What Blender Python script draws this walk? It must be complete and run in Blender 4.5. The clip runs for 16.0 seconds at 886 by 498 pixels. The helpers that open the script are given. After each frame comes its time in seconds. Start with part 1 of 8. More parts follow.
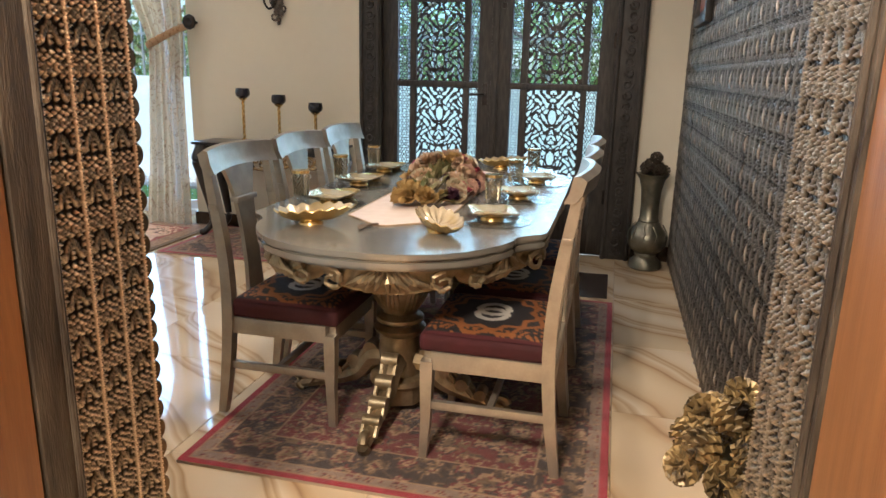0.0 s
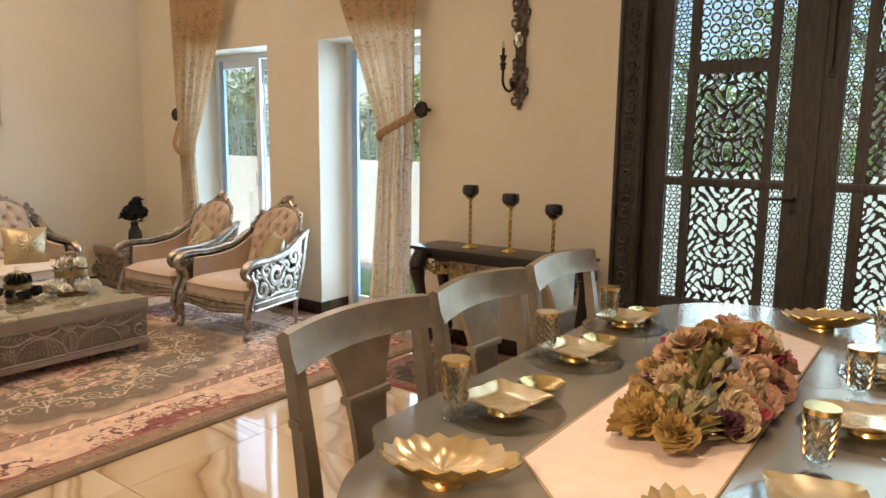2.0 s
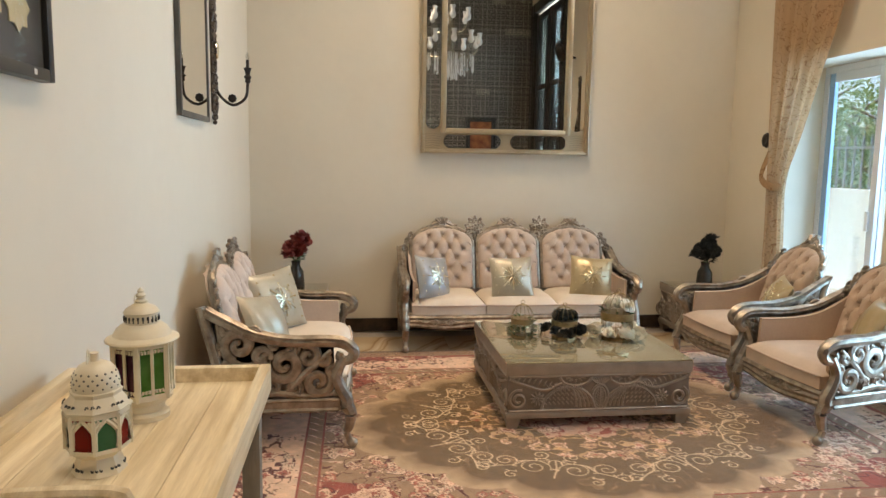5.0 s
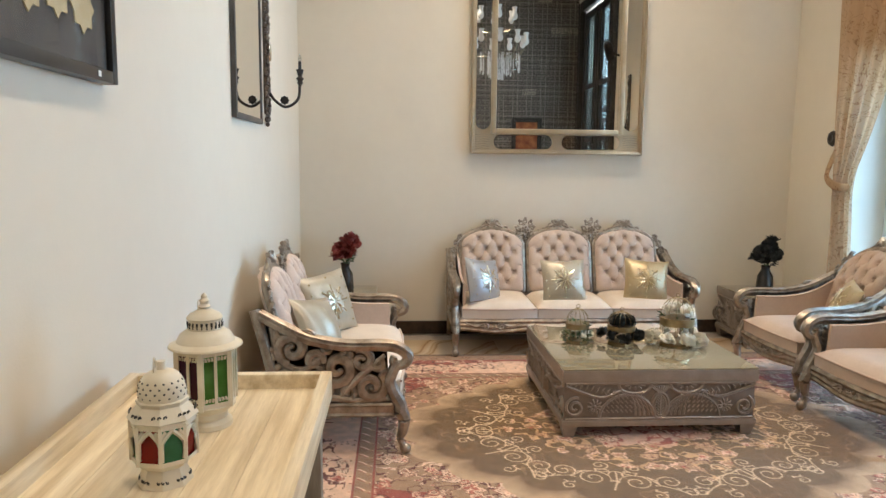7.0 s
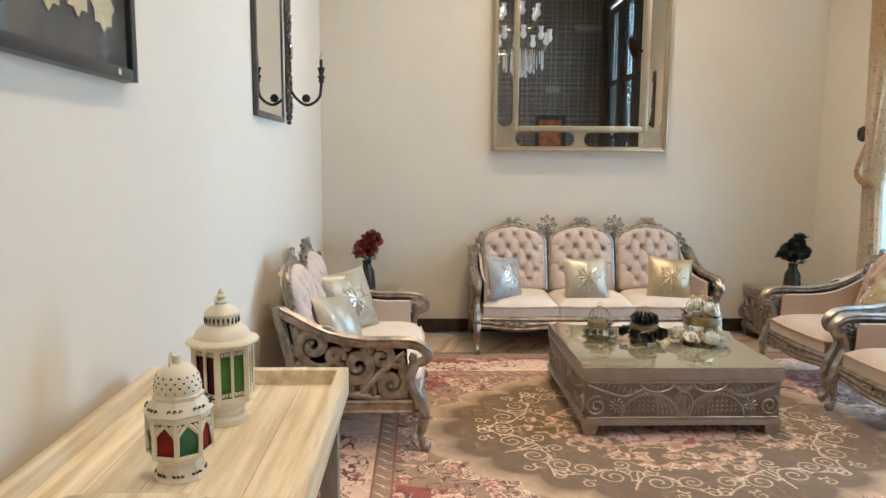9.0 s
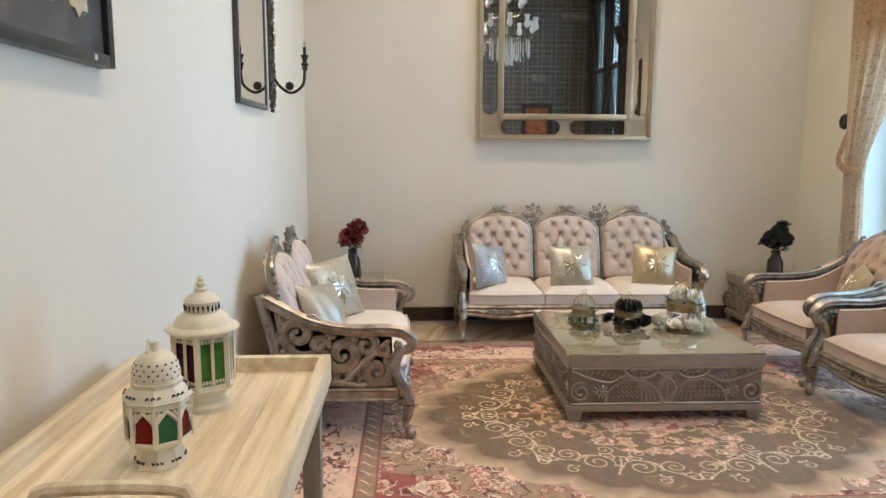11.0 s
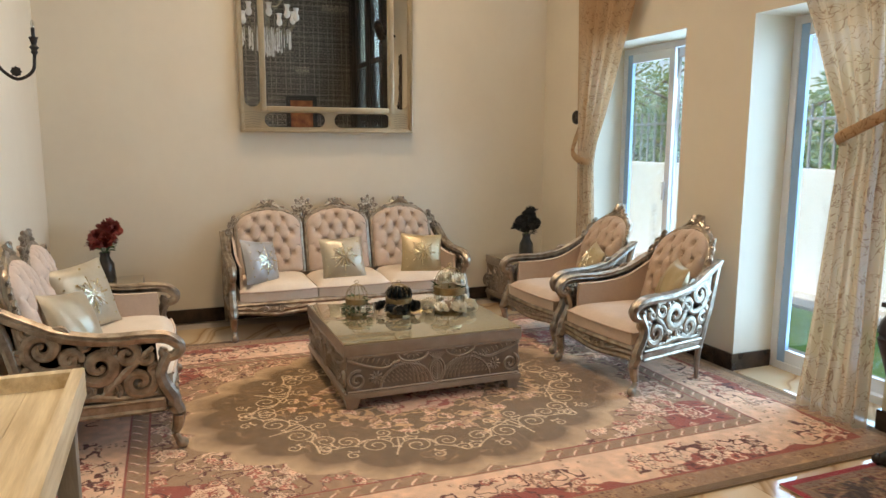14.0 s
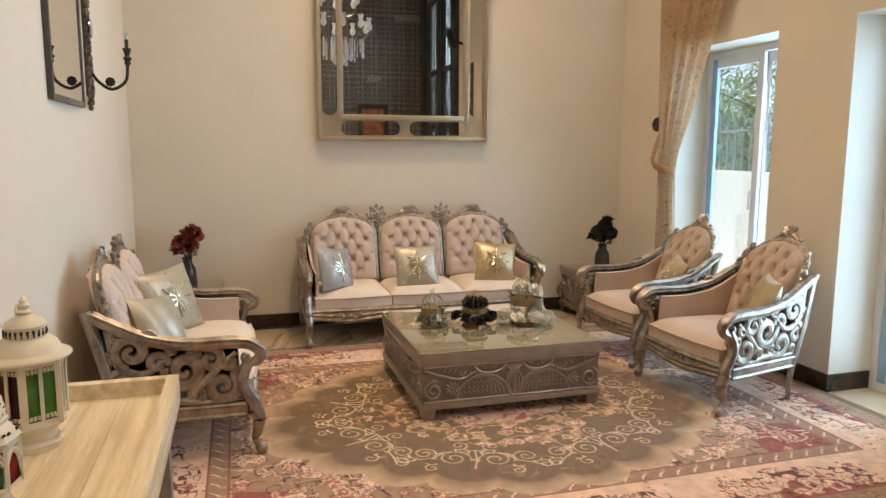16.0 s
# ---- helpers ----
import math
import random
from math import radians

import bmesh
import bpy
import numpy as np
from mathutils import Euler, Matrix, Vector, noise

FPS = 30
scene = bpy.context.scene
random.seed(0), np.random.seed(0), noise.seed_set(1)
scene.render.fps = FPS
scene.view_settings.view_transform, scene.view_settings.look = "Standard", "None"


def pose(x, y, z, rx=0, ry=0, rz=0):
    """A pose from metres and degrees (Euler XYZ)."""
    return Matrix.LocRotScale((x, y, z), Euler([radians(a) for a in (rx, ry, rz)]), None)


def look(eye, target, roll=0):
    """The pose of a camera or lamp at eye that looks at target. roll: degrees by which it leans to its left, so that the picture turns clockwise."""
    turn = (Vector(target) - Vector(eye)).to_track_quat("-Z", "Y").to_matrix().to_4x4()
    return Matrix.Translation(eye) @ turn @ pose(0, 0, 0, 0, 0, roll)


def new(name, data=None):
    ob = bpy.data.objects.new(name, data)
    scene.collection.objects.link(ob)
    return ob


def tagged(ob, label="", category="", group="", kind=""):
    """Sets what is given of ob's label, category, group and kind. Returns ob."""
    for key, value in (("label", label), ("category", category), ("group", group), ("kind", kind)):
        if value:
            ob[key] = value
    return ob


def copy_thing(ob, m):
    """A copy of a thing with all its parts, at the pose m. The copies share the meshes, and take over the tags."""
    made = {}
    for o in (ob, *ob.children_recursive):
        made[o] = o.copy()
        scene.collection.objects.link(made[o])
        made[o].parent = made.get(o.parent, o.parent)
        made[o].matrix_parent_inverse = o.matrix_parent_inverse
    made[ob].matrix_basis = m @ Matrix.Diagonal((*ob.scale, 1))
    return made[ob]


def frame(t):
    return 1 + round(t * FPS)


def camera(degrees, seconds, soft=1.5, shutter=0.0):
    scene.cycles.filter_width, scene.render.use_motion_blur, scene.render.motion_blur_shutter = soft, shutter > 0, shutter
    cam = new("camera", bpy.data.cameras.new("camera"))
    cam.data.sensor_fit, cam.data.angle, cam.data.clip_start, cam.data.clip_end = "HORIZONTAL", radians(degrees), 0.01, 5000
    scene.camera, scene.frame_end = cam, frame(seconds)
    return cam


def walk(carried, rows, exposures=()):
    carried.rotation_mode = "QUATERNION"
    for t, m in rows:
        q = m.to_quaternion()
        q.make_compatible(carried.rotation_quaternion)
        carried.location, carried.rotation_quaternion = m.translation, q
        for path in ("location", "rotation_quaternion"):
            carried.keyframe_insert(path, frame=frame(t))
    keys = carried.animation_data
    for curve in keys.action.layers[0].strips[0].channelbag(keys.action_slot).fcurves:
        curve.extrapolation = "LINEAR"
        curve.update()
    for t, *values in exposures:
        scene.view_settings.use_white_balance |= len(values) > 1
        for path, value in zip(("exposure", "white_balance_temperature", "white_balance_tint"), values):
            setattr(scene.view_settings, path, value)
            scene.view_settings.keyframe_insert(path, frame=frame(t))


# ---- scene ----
cam = camera(64.5, 16.0)
PATH = [
    (0, (0.668, 0.413, 1.315), (0.223, 2.3, 0.825), 1.4),
    (0.5, (0.627, 0.62, 1.303), (0.027, 2.503, 0.995), 1.1),
    (1, (0.621, 0.95, 1.35), (-0.146, 2.77, 1.034), 0.7),
    (1.5, (0.525, 1.289, 1.398), (-0.412, 3.028, 1.085), 1.0),
    (2, (0.386, 1.661, 1.427), (-0.774, 3.262, 1.125), 0.7),
    (2.5, (0.212, 1.941, 1.465), (-1.227, 3.299, 1.172), 0.9),
    (3, (0.041, 2.167, 1.47), (-1.633, 3.224, 1.187), 0.9),
    (3.5, (-0.055, 2.246, 1.483), (-1.852, 3.083, 1.218), 0.7),
    (4, (-0.184, 2.308, 1.468), (-2.063, 2.943, 1.209), 1.0),
    (4.5, (-0.274, 2.367, 1.451), (-2.227, 2.721, 1.2), 1.2),
    (7, (-0.416, 2.303, 1.447), (-2.396, 2.437, 1.199), 0.6),
    (7.5, (-0.415, 2.293, 1.455), (-2.397, 2.398, 1.205), 0.6),
    (8, (-0.437, 2.29, 1.447), (-2.418, 2.377, 1.189), 0.7),
    (8.5, (-0.422, 2.31, 1.443), (-2.404, 2.376, 1.191), 0.4),
    (11, (-0.419, 2.341, 1.434), (-2.396, 2.441, 1.151), 0.3),
    (11.5, (-0.382, 2.349, 1.441), (-2.331, 2.696, 1.155), 0.0),
    (12, (-0.376, 2.351, 1.444), (-2.285, 2.868, 1.146), 0.0),
    (12.5, (-0.358, 2.344, 1.447), (-2.243, 2.948, 1.158), -0.0),
    (13, (-0.375, 2.334, 1.441), (-2.238, 2.999, 1.147), 0.0),
    (13.5, (-0.376, 2.34, 1.438), (-2.225, 3.041, 1.136), 0.1),
    (14, (-0.382, 2.345, 1.438), (-2.222, 3.069, 1.137), 0.2),
    (14.5, (-0.381, 2.361, 1.444), (-2.205, 3.127, 1.146), 0.0),
    (15, (-0.417, 2.328, 1.432), (-2.222, 3.136, 1.133), 0.3),
    (15.5, (-0.417, 2.302, 1.443), (-2.253, 3.039, 1.15), 0.1),
    (16, (-0.467, 2.29, 1.438), (-2.368, 2.843, 1.158), 0.2),
]
EXPOSURES = [(0.0, 0.66, 5600, 10), (0.3, 0.7, 5600, 10), (1.0, 0.65, 6080, 11), (1.5, 0.54, 6630, 14), (2.0, 0.52, 7330, 18), (2.5, 0.52, 7630, 20), (3.0, 0.53, 7130, 16), (3.5, 0.55, 6950, 14), (4.5, 0.5, 6850, 12), (7.0, 0.72, 6050, 11), (8.5, 0.78, 5950, 11), (11.0, 0.7, 5750, 10), (12.5, 0.58, 5920, 10), (13.5, 0.5, 6700, 12), (14.0, 0.49, 6850, 13), (15.2, 0.51, 6700, 12), (16.0, 0.51, 6930, 16)]
walk(cam, [(t, look(eye, target, roll)) for t, eye, target, roll in PATH], EXPOSURES)

# ---- sky, sun and lamps ----
world = bpy.data.worlds.new("sky")
scene.world = world
world.use_nodes = True
wn = world.node_tree
sky = wn.nodes.new("ShaderNodeTexSky")
sky.sky_type = "NISHITA"
sky.sun_disc = False
sky.sun_elevation, sky.sun_rotation = radians(66), radians(195)
wn.links.new(sky.outputs[0], wn.nodes["Background"].inputs[0])
wn.nodes["Background"].inputs[1].default_value = 0.15
sun = new("sun", bpy.data.lights.new("sun", "SUN"))
sun.data.energy, sun.data.angle, sun.data.color = 3.5, radians(0.6), (1.0, 0.95, 0.86)
sun.matrix_world = look((0, 0, 0), (0.11, 0.39, -0.91))


def area_lamp(name, eye, target, sx, sy, watts, colour=(1, 1, 1)):
    ob = new(name, bpy.data.lights.new(name, "AREA"))
    ob.data.shape, ob.data.size, ob.data.size_y = "RECTANGLE", sx, sy
    ob.data.energy, ob.data.color = watts, colour
    ob.matrix_world = look(eye, target)
    return ob



DAY = (0.74, 0.88, 1.0)
SKYBLUE = (0.40, 0.69, 1.0)
WARM = (1.0, 0.79, 0.56)
area_lamp("window_daylight", (-4.9, 6.03, 1.15), (-4.9, 0, 0.9), 1.1, 2.0, 39, SKYBLUE).data.spread = radians(135)
area_lamp("window_daylight", (-3.2, 6.03, 1.15), (-3.2, 0, 0.9), 1.0, 2.0, 39, SKYBLUE).data.spread = radians(135)
area_lamp("door_daylight", (-0.2, 6.0, 2.2), (-0.2, 0, 1.5), 1.5, 3.6, 105, DAY)
# two lamps added at unseen, assumed upper windows to brighten the room
area_lamp("upper_window_daylight", (-4.9, 6.03, 3.65), (-4.0, 2, 0.0), 1.1, 1.3, 60, DAY)
area_lamp("upper_window_daylight", (-3.2, 6.03, 3.65), (-3.2, 2, 0.0), 1.0, 1.3, 60, DAY)
area_lamp("hall_light", (0.0, 0.1, 2.75), (0.5, 1.2, 0.6), 0.5, 0.5, 92, WARM)
area_lamp("ceiling_light", (-4.9, 3.4, 4.9), (-4.9, 3.4, 0), 0.3, 0.3, 27, WARM).data.spread = radians(120)
area_lamp("ceiling_light", (-3.0, 3.2, 4.9), (-3.0, 3.2, 0), 0.3, 0.3, 14, WARM).data.spread = radians(120)
area_lamp("ceiling_light", (-0.3, 3.2, 4.9), (-0.3, 3.2, 0), 0.3, 0.3, 25, WARM).data.spread = radians(120)
# ---- materials ----
def mat(name, colour, rough=0.5, metal=0.0, colour2=None, scale=8.0, detail=5.0, bump=0.0, bump_scale=60.0, fine=0.0, stretch=(1, 1, 1), spec=0.5, rough2=None, island=False):
    """Two colours mixed by noise at one scale, shaded by a finer grain, with a fine relief."""
    m = bpy.data.materials.new(name)
    m.use_nodes = True
    nt = m.node_tree
    b = nt.nodes["Principled BSDF"]
    b.inputs["Base Color"].default_value = (*colour, 1)
    b.inputs["Roughness"].default_value = rough
    b.inputs["Metallic"].default_value = metal
    b.inputs["Specular IOR Level"].default_value = spec
    tc = nt.nodes.new("ShaderNodeTexCoord")
    mp = nt.nodes.new("ShaderNodeMapping")
    mp.inputs["Scale"].default_value = stretch
    nt.links.new(tc.outputs["Object"], mp.inputs["Vector"])
    if colour2:
        n = nt.nodes.new("ShaderNodeTexNoise")
        n.inputs["Scale"].default_value, n.inputs["Detail"].default_value = scale, detail
        nt.links.new(mp.outputs[0], n.inputs["Vector"])
        r = nt.nodes.new("ShaderNodeValToRGB")
        r.color_ramp.elements[0].position, r.color_ramp.elements[1].position = 0.35, 0.65
        r.color_ramp.elements[0].color, r.color_ramp.elements[1].color = (*colour, 1), (*colour2, 1)
        nt.links.new(n.outputs[0], r.inputs[0])
        out = r.outputs[0]
        if fine:
            f = nt.nodes.new("ShaderNodeTexNoise")
            f.inputs["Scale"].default_value, f.inputs["Detail"].default_value = scale * 9, 3
            nt.links.new(mp.outputs[0], f.inputs["Vector"])
            mr = nt.nodes.new("ShaderNodeMapRange")
            mr.inputs["To Min"].default_value, mr.inputs["To Max"].default_value = 1 - fine, 1 + fine
            nt.links.new(f.outputs[0], mr.inputs[0])
            mx = nt.nodes.new("ShaderNodeVectorMath")
            mx.operation = "SCALE"
            nt.links.new(out, mx.inputs[0])
            nt.links.new(mr.outputs[0], mx.inputs["Scale"])
            out = mx.outputs[0]
        if island:
            oi = nt.nodes.new("ShaderNodeObjectInfo")
            mr = nt.nodes.new("ShaderNodeMapRange")
            mr.inputs["To Min"].default_value, mr.inputs["To Max"].default_value = 0.8, 1.15
            nt.links.new(oi.outputs["Random"], mr.inputs[0])
            mx = nt.nodes.new("ShaderNodeVectorMath")
            mx.operation = "SCALE"
            nt.links.new(out, mx.inputs[0])
            nt.links.new(mr.outputs[0], mx.inputs["Scale"])
            out = mx.outputs[0]
        nt.links.new(out, b.inputs["Base Color"])
        if rough2 is not None:
            mr = nt.nodes.new("ShaderNodeMapRange")
            mr.inputs["To Min"].default_value, mr.inputs["To Max"].default_value = rough, rough2
            nt.links.new(n.outputs[0], mr.inputs[0])
            nt.links.new(mr.outputs[0], b.inputs["Roughness"])
    if bump:
        n2 = nt.nodes.new("ShaderNodeTexNoise")
        n2.inputs["Scale"].default_value, n2.inputs["Detail"].default_value = bump_scale, 4
        nt.links.new(mp.outputs[0], n2.inputs["Vector"])
        bp = nt.nodes.new("ShaderNodeBump")
        bp.inputs["Strength"].default_value, bp.inputs["Distance"].default_value = bump, 0.01
        nt.links.new(n2.outputs[0], bp.inputs["Height"])
        nt.links.new(bp.outputs[0], b.inputs["Normal"])
    return m


def attribute_mat(name, rough=0.9, bump=0.3, bump_scale=300.0, sheen=0.0, metal=0.0):
    """Colour woven into the mesh, with a fine grain over it."""
    m = mat(name, (0.5, 0.5, 0.5), rough, metal, bump=bump, bump_scale=bump_scale)
    nt = m.node_tree
    a = nt.nodes.new("ShaderNodeAttribute")
    a.attribute_name = "weave"
    n = nt.nodes.new("ShaderNodeTexNoise")
    n.inputs["Scale"].default_value, n.inputs["Detail"].default_value = 90, 4
    mr = nt.nodes.new("ShaderNodeMapRange")
    mr.inputs["To Min"].default_value, mr.inputs["To Max"].default_value = 0.72, 1.28
    nt.links.new(n.outputs[0], mr.inputs[0])
    mx = nt.nodes.new("ShaderNodeVectorMath")
    mx.operation = "SCALE"
    nt.links.new(a.outputs["Color"], mx.inputs[0])
    nt.links.new(mr.outputs[0], mx.inputs["Scale"])
    nt.links.new(mx.outputs[0], nt.nodes["Principled BSDF"].inputs["Base Color"])
    nt.nodes["Principled BSDF"].inputs["Sheen Weight"].default_value = sheen
    return m


def glass_mat(name, colour=(1, 1, 1), rough=0.0, ior=1.45, thin=True, gloss=0.03, edge=0.6):
    m = bpy.data.materials.new(name)
    m.use_nodes = True
    nt = m.node_tree
    b = nt.nodes["Principled BSDF"]
    if thin:
        t = nt.nodes.new("ShaderNodeBsdfTransparent")
        t.inputs[0].default_value = (*colour, 1)
        g = nt.nodes.new("ShaderNodeBsdfGlossy")
        g.inputs["Roughness"].default_value = rough
        lw = nt.nodes.new("ShaderNodeLayerWeight")
        lw.inputs[0].default_value = 0.25
        fr = nt.nodes.new("ShaderNodeMapRange")
        fr.inputs["To Min"].default_value, fr.inputs["To Max"].default_value = gloss, edge
        nt.links.new(lw.outputs["Facing"], fr.inputs[0])
        mx = nt.nodes.new("ShaderNodeMixShader")
        nt.links.new(fr.outputs[0], mx.inputs[0])
        nt.links.new(t.outputs[0], mx.inputs[1])
        nt.links.new(g.outputs[0], mx.inputs[2])
        nt.links.new(mx.outputs[0], nt.nodes["Material Output"].inputs[0])
    else:
        b.inputs["Base Color"].default_value = (*colour, 1)
        b.inputs["Roughness"].default_value, b.inputs["IOR"].default_value = rough, ior
        b.inputs["Transmission Weight"].default_value = 1.0
    return m


def marble_mat():
    m = mat("marble_tile", (0.62, 0.5, 0.36), 0.06, spec=0.6)
    nt = m.node_tree
    b = nt.nodes["Principled BSDF"]
    tc = nt.nodes.new("ShaderNodeTexCoord")
    oi = nt.nodes.new("ShaderNodeObjectInfo")
    ad = nt.nodes.new("ShaderNodeVectorMath")
    ad.operation = "MULTIPLY_ADD"
    ad.inputs[1].default_value, ad.inputs[2].default_value = (9, 17, 5), (0, 0, 0)
    nt.links.new(oi.outputs["Random"], ad.inputs[0])
    sm = nt.nodes.new("ShaderNodeVectorMath")
    sm.operation = "ADD"
    nt.links.new(tc.outputs["Object"], sm.inputs[0])
    nt.links.new(ad.outputs[0], sm.inputs[1])
    wv = nt.nodes.new("ShaderNodeTexWave")
    wv.bands_direction = "DIAGONAL"
    wv.inputs["Scale"].default_value, wv.inputs["Distortion"].default_value = 0.5, 6.5
    wv.inputs["Detail"].default_value, wv.inputs["Detail Scale"].default_value = 4.0, 0.8
    nt.links.new(sm.outputs[0], wv.inputs["Vector"])
    r = nt.nodes.new("ShaderNodeValToRGB")
    e = r.color_ramp.elements
    e[0].position, e[0].color = 0.0, (0.60, 0.46, 0.30, 1)
    e[1].position, e[1].color = 1.0, (0.65, 0.52, 0.37, 1)
    for p, c in ((0.16, (0.55, 0.41, 0.255, 1)), (0.24, (0.48, 0.33, 0.185, 1)), (0.29, (0.33, 0.205, 0.11, 1)), (0.33, (0.50, 0.35, 0.21, 1)), (0.50, (0.62, 0.49, 0.34, 1)), (0.60, (0.44, 0.30, 0.17, 1)), (0.64, (0.56, 0.42, 0.27, 1)), (0.74, (0.38, 0.25, 0.135, 1)), (0.78, (0.58, 0.44, 0.29, 1))):
        k = e.new(p)
        k.color = c
    nt.links.new(wv.outputs[0], r.inputs[0])
    nt.links.new(r.outputs[0], b.inputs["Base Color"])
    return m


CREAM = mat("cream_wall_paint", (0.70, 0.628, 0.505), 0.6, colour2=(0.73, 0.66, 0.53), scale=1.5, bump=0.04, bump_scale=120, fine=0.02)
WHITE = mat("white_plaster", (0.78, 0.77, 0.73), 0.6, colour2=(0.74, 0.73, 0.69), scale=2, bump=0.04, bump_scale=100)
MARBLE = marble_mat()
SKIRT = mat("dark_marble_skirting", (0.022, 0.014, 0.01), 0.25, colour2=(0.05, 0.03, 0.02), scale=12)
DARKWOOD = mat("dark_carved_wood", (0.022, 0.019, 0.017), 0.5, colour2=(0.05, 0.042, 0.036), scale=20, stretch=(3, 3, 0.5), bump=0.3, bump_scale=50, fine=0.2)
JAMBWOOD = mat("weathered_brown_wood", (0.028, 0.021, 0.015), 0.5, colour2=(0.085, 0.066, 0.046), scale=9, stretch=(5, 5, 0.6), bump=0.4, bump_scale=60, fine=0.3)
ORANGEWOOD = mat("orange_stained_wood", (0.22, 0.092, 0.03), 0.4, colour2=(0.30, 0.135, 0.045), scale=9, stretch=(5, 5, 0.4), bump=0.1, fine=0.15)
UPVC = mat("white_window_frame", (0.75, 0.77, 0.8), 0.35, colour2=(0.7, 0.72, 0.75), scale=3)
# white frame with the blue sky reflection put into its colour
SKYSTILE = mat("sky_reflection_on_frame", (0.30, 0.47, 0.68), 0.25, colour2=(0.36, 0.52, 0.72), scale=4)
PANE = glass_mat("window_glass", (0.97, 0.99, 1.0))
TEXPANE = glass_mat("door_glass", (0.85, 0.97, 0.99))
GOLDCLOTH = mat("gold_brocade_curtain", (0.36, 0.24, 0.14), 0.85, colour2=(0.44, 0.31, 0.19), scale=25, bump=0.2, bump_scale=300)
SILVER = mat("champagne_silver_leaf", (0.44, 0.375, 0.30), 0.32, 0.9, colour2=(0.25, 0.205, 0.16), scale=20, fine=0.12, bump=0.08, bump_scale=60, rough2=0.48)
CHAIRSILVER = mat("pearl_silver_paint", (0.45, 0.395, 0.315), 0.28, 0.7, colour2=(0.36, 0.31, 0.245), scale=12, fine=0.08, bump=0.05, bump_scale=120, rough2=0.4)
CHAMPAGNE = mat("champagne_gold_leaf", (0.40, 0.32, 0.205), 0.34, 0.8, colour2=(0.23, 0.175, 0.10), scale=14, fine=0.15, bump=0.1, bump_scale=70, rough2=0.42)
TABLESILVER = mat("pearl_silver_lacquer", (0.335, 0.315, 0.275), 0.2, 0.55, colour2=(0.315, 0.295, 0.255), scale=3, detail=2)
GOLDPAINT = mat("antique_gold_paint", (0.42, 0.32, 0.16), 0.34, 0.8, colour2=(0.28, 0.2, 0.1), scale=20, fine=0.2, bump=0.15, bump_scale=80)
BEIGE = mat("beige_velvet_upholstery", (0.60, 0.475, 0.385), 0.75, colour2=(0.55, 0.43, 0.345), scale=9, fine=0.08, bump=0.12, bump_scale=250)
SEATBEIGE = mat("ivory_seat_fabric", (0.70, 0.60, 0.49), 0.8, colour2=(0.65, 0.55, 0.44), scale=7, fine=0.06, bump=0.12, bump_scale=260)
TAN = mat("tan_satin_upholstery", (0.50, 0.365, 0.265), 0.55, colour2=(0.45, 0.325, 0.235), scale=8, fine=0.07, bump=0.1, bump_scale=220)
TANSEAT = mat("tan_seat_fabric", (0.56, 0.43, 0.325), 0.65, colour2=(0.51, 0.39, 0.295), scale=7, fine=0.06, bump=0.12, bump_scale=260)
SATIN = mat("silver_gold_satin", (0.42, 0.365, 0.265), 0.33, 0.3, colour2=(0.5, 0.44, 0.33), scale=5, fine=0.06, bump=0.12, bump_scale=18)
SATINGREY = mat("cool_grey_satin", (0.34, 0.345, 0.35), 0.32, 0.35, colour2=(0.44, 0.445, 0.445), scale=5, fine=0.06, bump=0.12, bump_scale=18)
SATINGOLD = mat("gold_satin", (0.42, 0.32, 0.17), 0.3, 0.3, colour2=(0.5, 0.4, 0.24), scale=5, fine=0.06, bump=0.12, bump_scale=18)
GEM = mat("beaded_gold_embroidery", (0.75, 0.62, 0.35), 0.2, 0.9, colour2=(0.85, 0.78, 0.6), scale=80)
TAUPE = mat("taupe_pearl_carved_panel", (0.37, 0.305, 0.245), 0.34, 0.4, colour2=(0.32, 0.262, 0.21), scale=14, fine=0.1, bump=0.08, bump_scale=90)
# darker copy of the panel taupe, with groove shade in its colour
TAUPEGROOVE = mat("taupe_groove_shade", (0.27, 0.215, 0.172), 0.45, 0.3, colour2=(0.22, 0.175, 0.14), scale=14)
TAUPETOP = mat("taupe_glass_top", (0.34, 0.285, 0.175), 0.02, 0.3, colour2=(0.325, 0.27, 0.165), scale=5, spec=0.8)
TAUPETOP.node_tree.nodes["Principled BSDF"].inputs["Coat Weight"].default_value = 1.0
TAUPETOP.node_tree.nodes["Principled BSDF"].inputs["Coat IOR"].default_value = 2.1
BLACKLAC = mat("black_lacquered_wood", (0.012, 0.01, 0.01), 0.3, colour2=(0.025, 0.02, 0.018), scale=10, bump=0.05)
GOLD = mat("polished_gold", (0.83, 0.62, 0.28), 0.18, 1.0, colour2=(0.7, 0.5, 0.2), scale=20, rough2=0.3)
MIRROR = mat("mirror_glass", (0.86, 0.87, 0.85), 0.01, 1.0)
MIRRORFRAME = mat("champagne_mirror_frame", (0.60, 0.50, 0.34), 0.3, 0.6, colour2=(0.53, 0.44, 0.3), scale=10, fine=0.08)
PALEWOOD = mat("pale_washed_mango_wood", (0.56, 0.435, 0.26), 0.5, colour2=(0.80, 0.69, 0.49), scale=4.5, stretch=(0.5, 7, 7), bump=0.12, bump_scale=40, fine=0.15, island=True)
WHITETIN = mat("cream_painted_tin", (0.72, 0.66, 0.52), 0.4, colour2=(0.66, 0.58, 0.42), scale=14, bump=0.08)
REDGLASS = mat("red_lantern_glass", (0.36, 0.018, 0.014), 0.12, colour2=(0.28, 0.014, 0.012), scale=20)
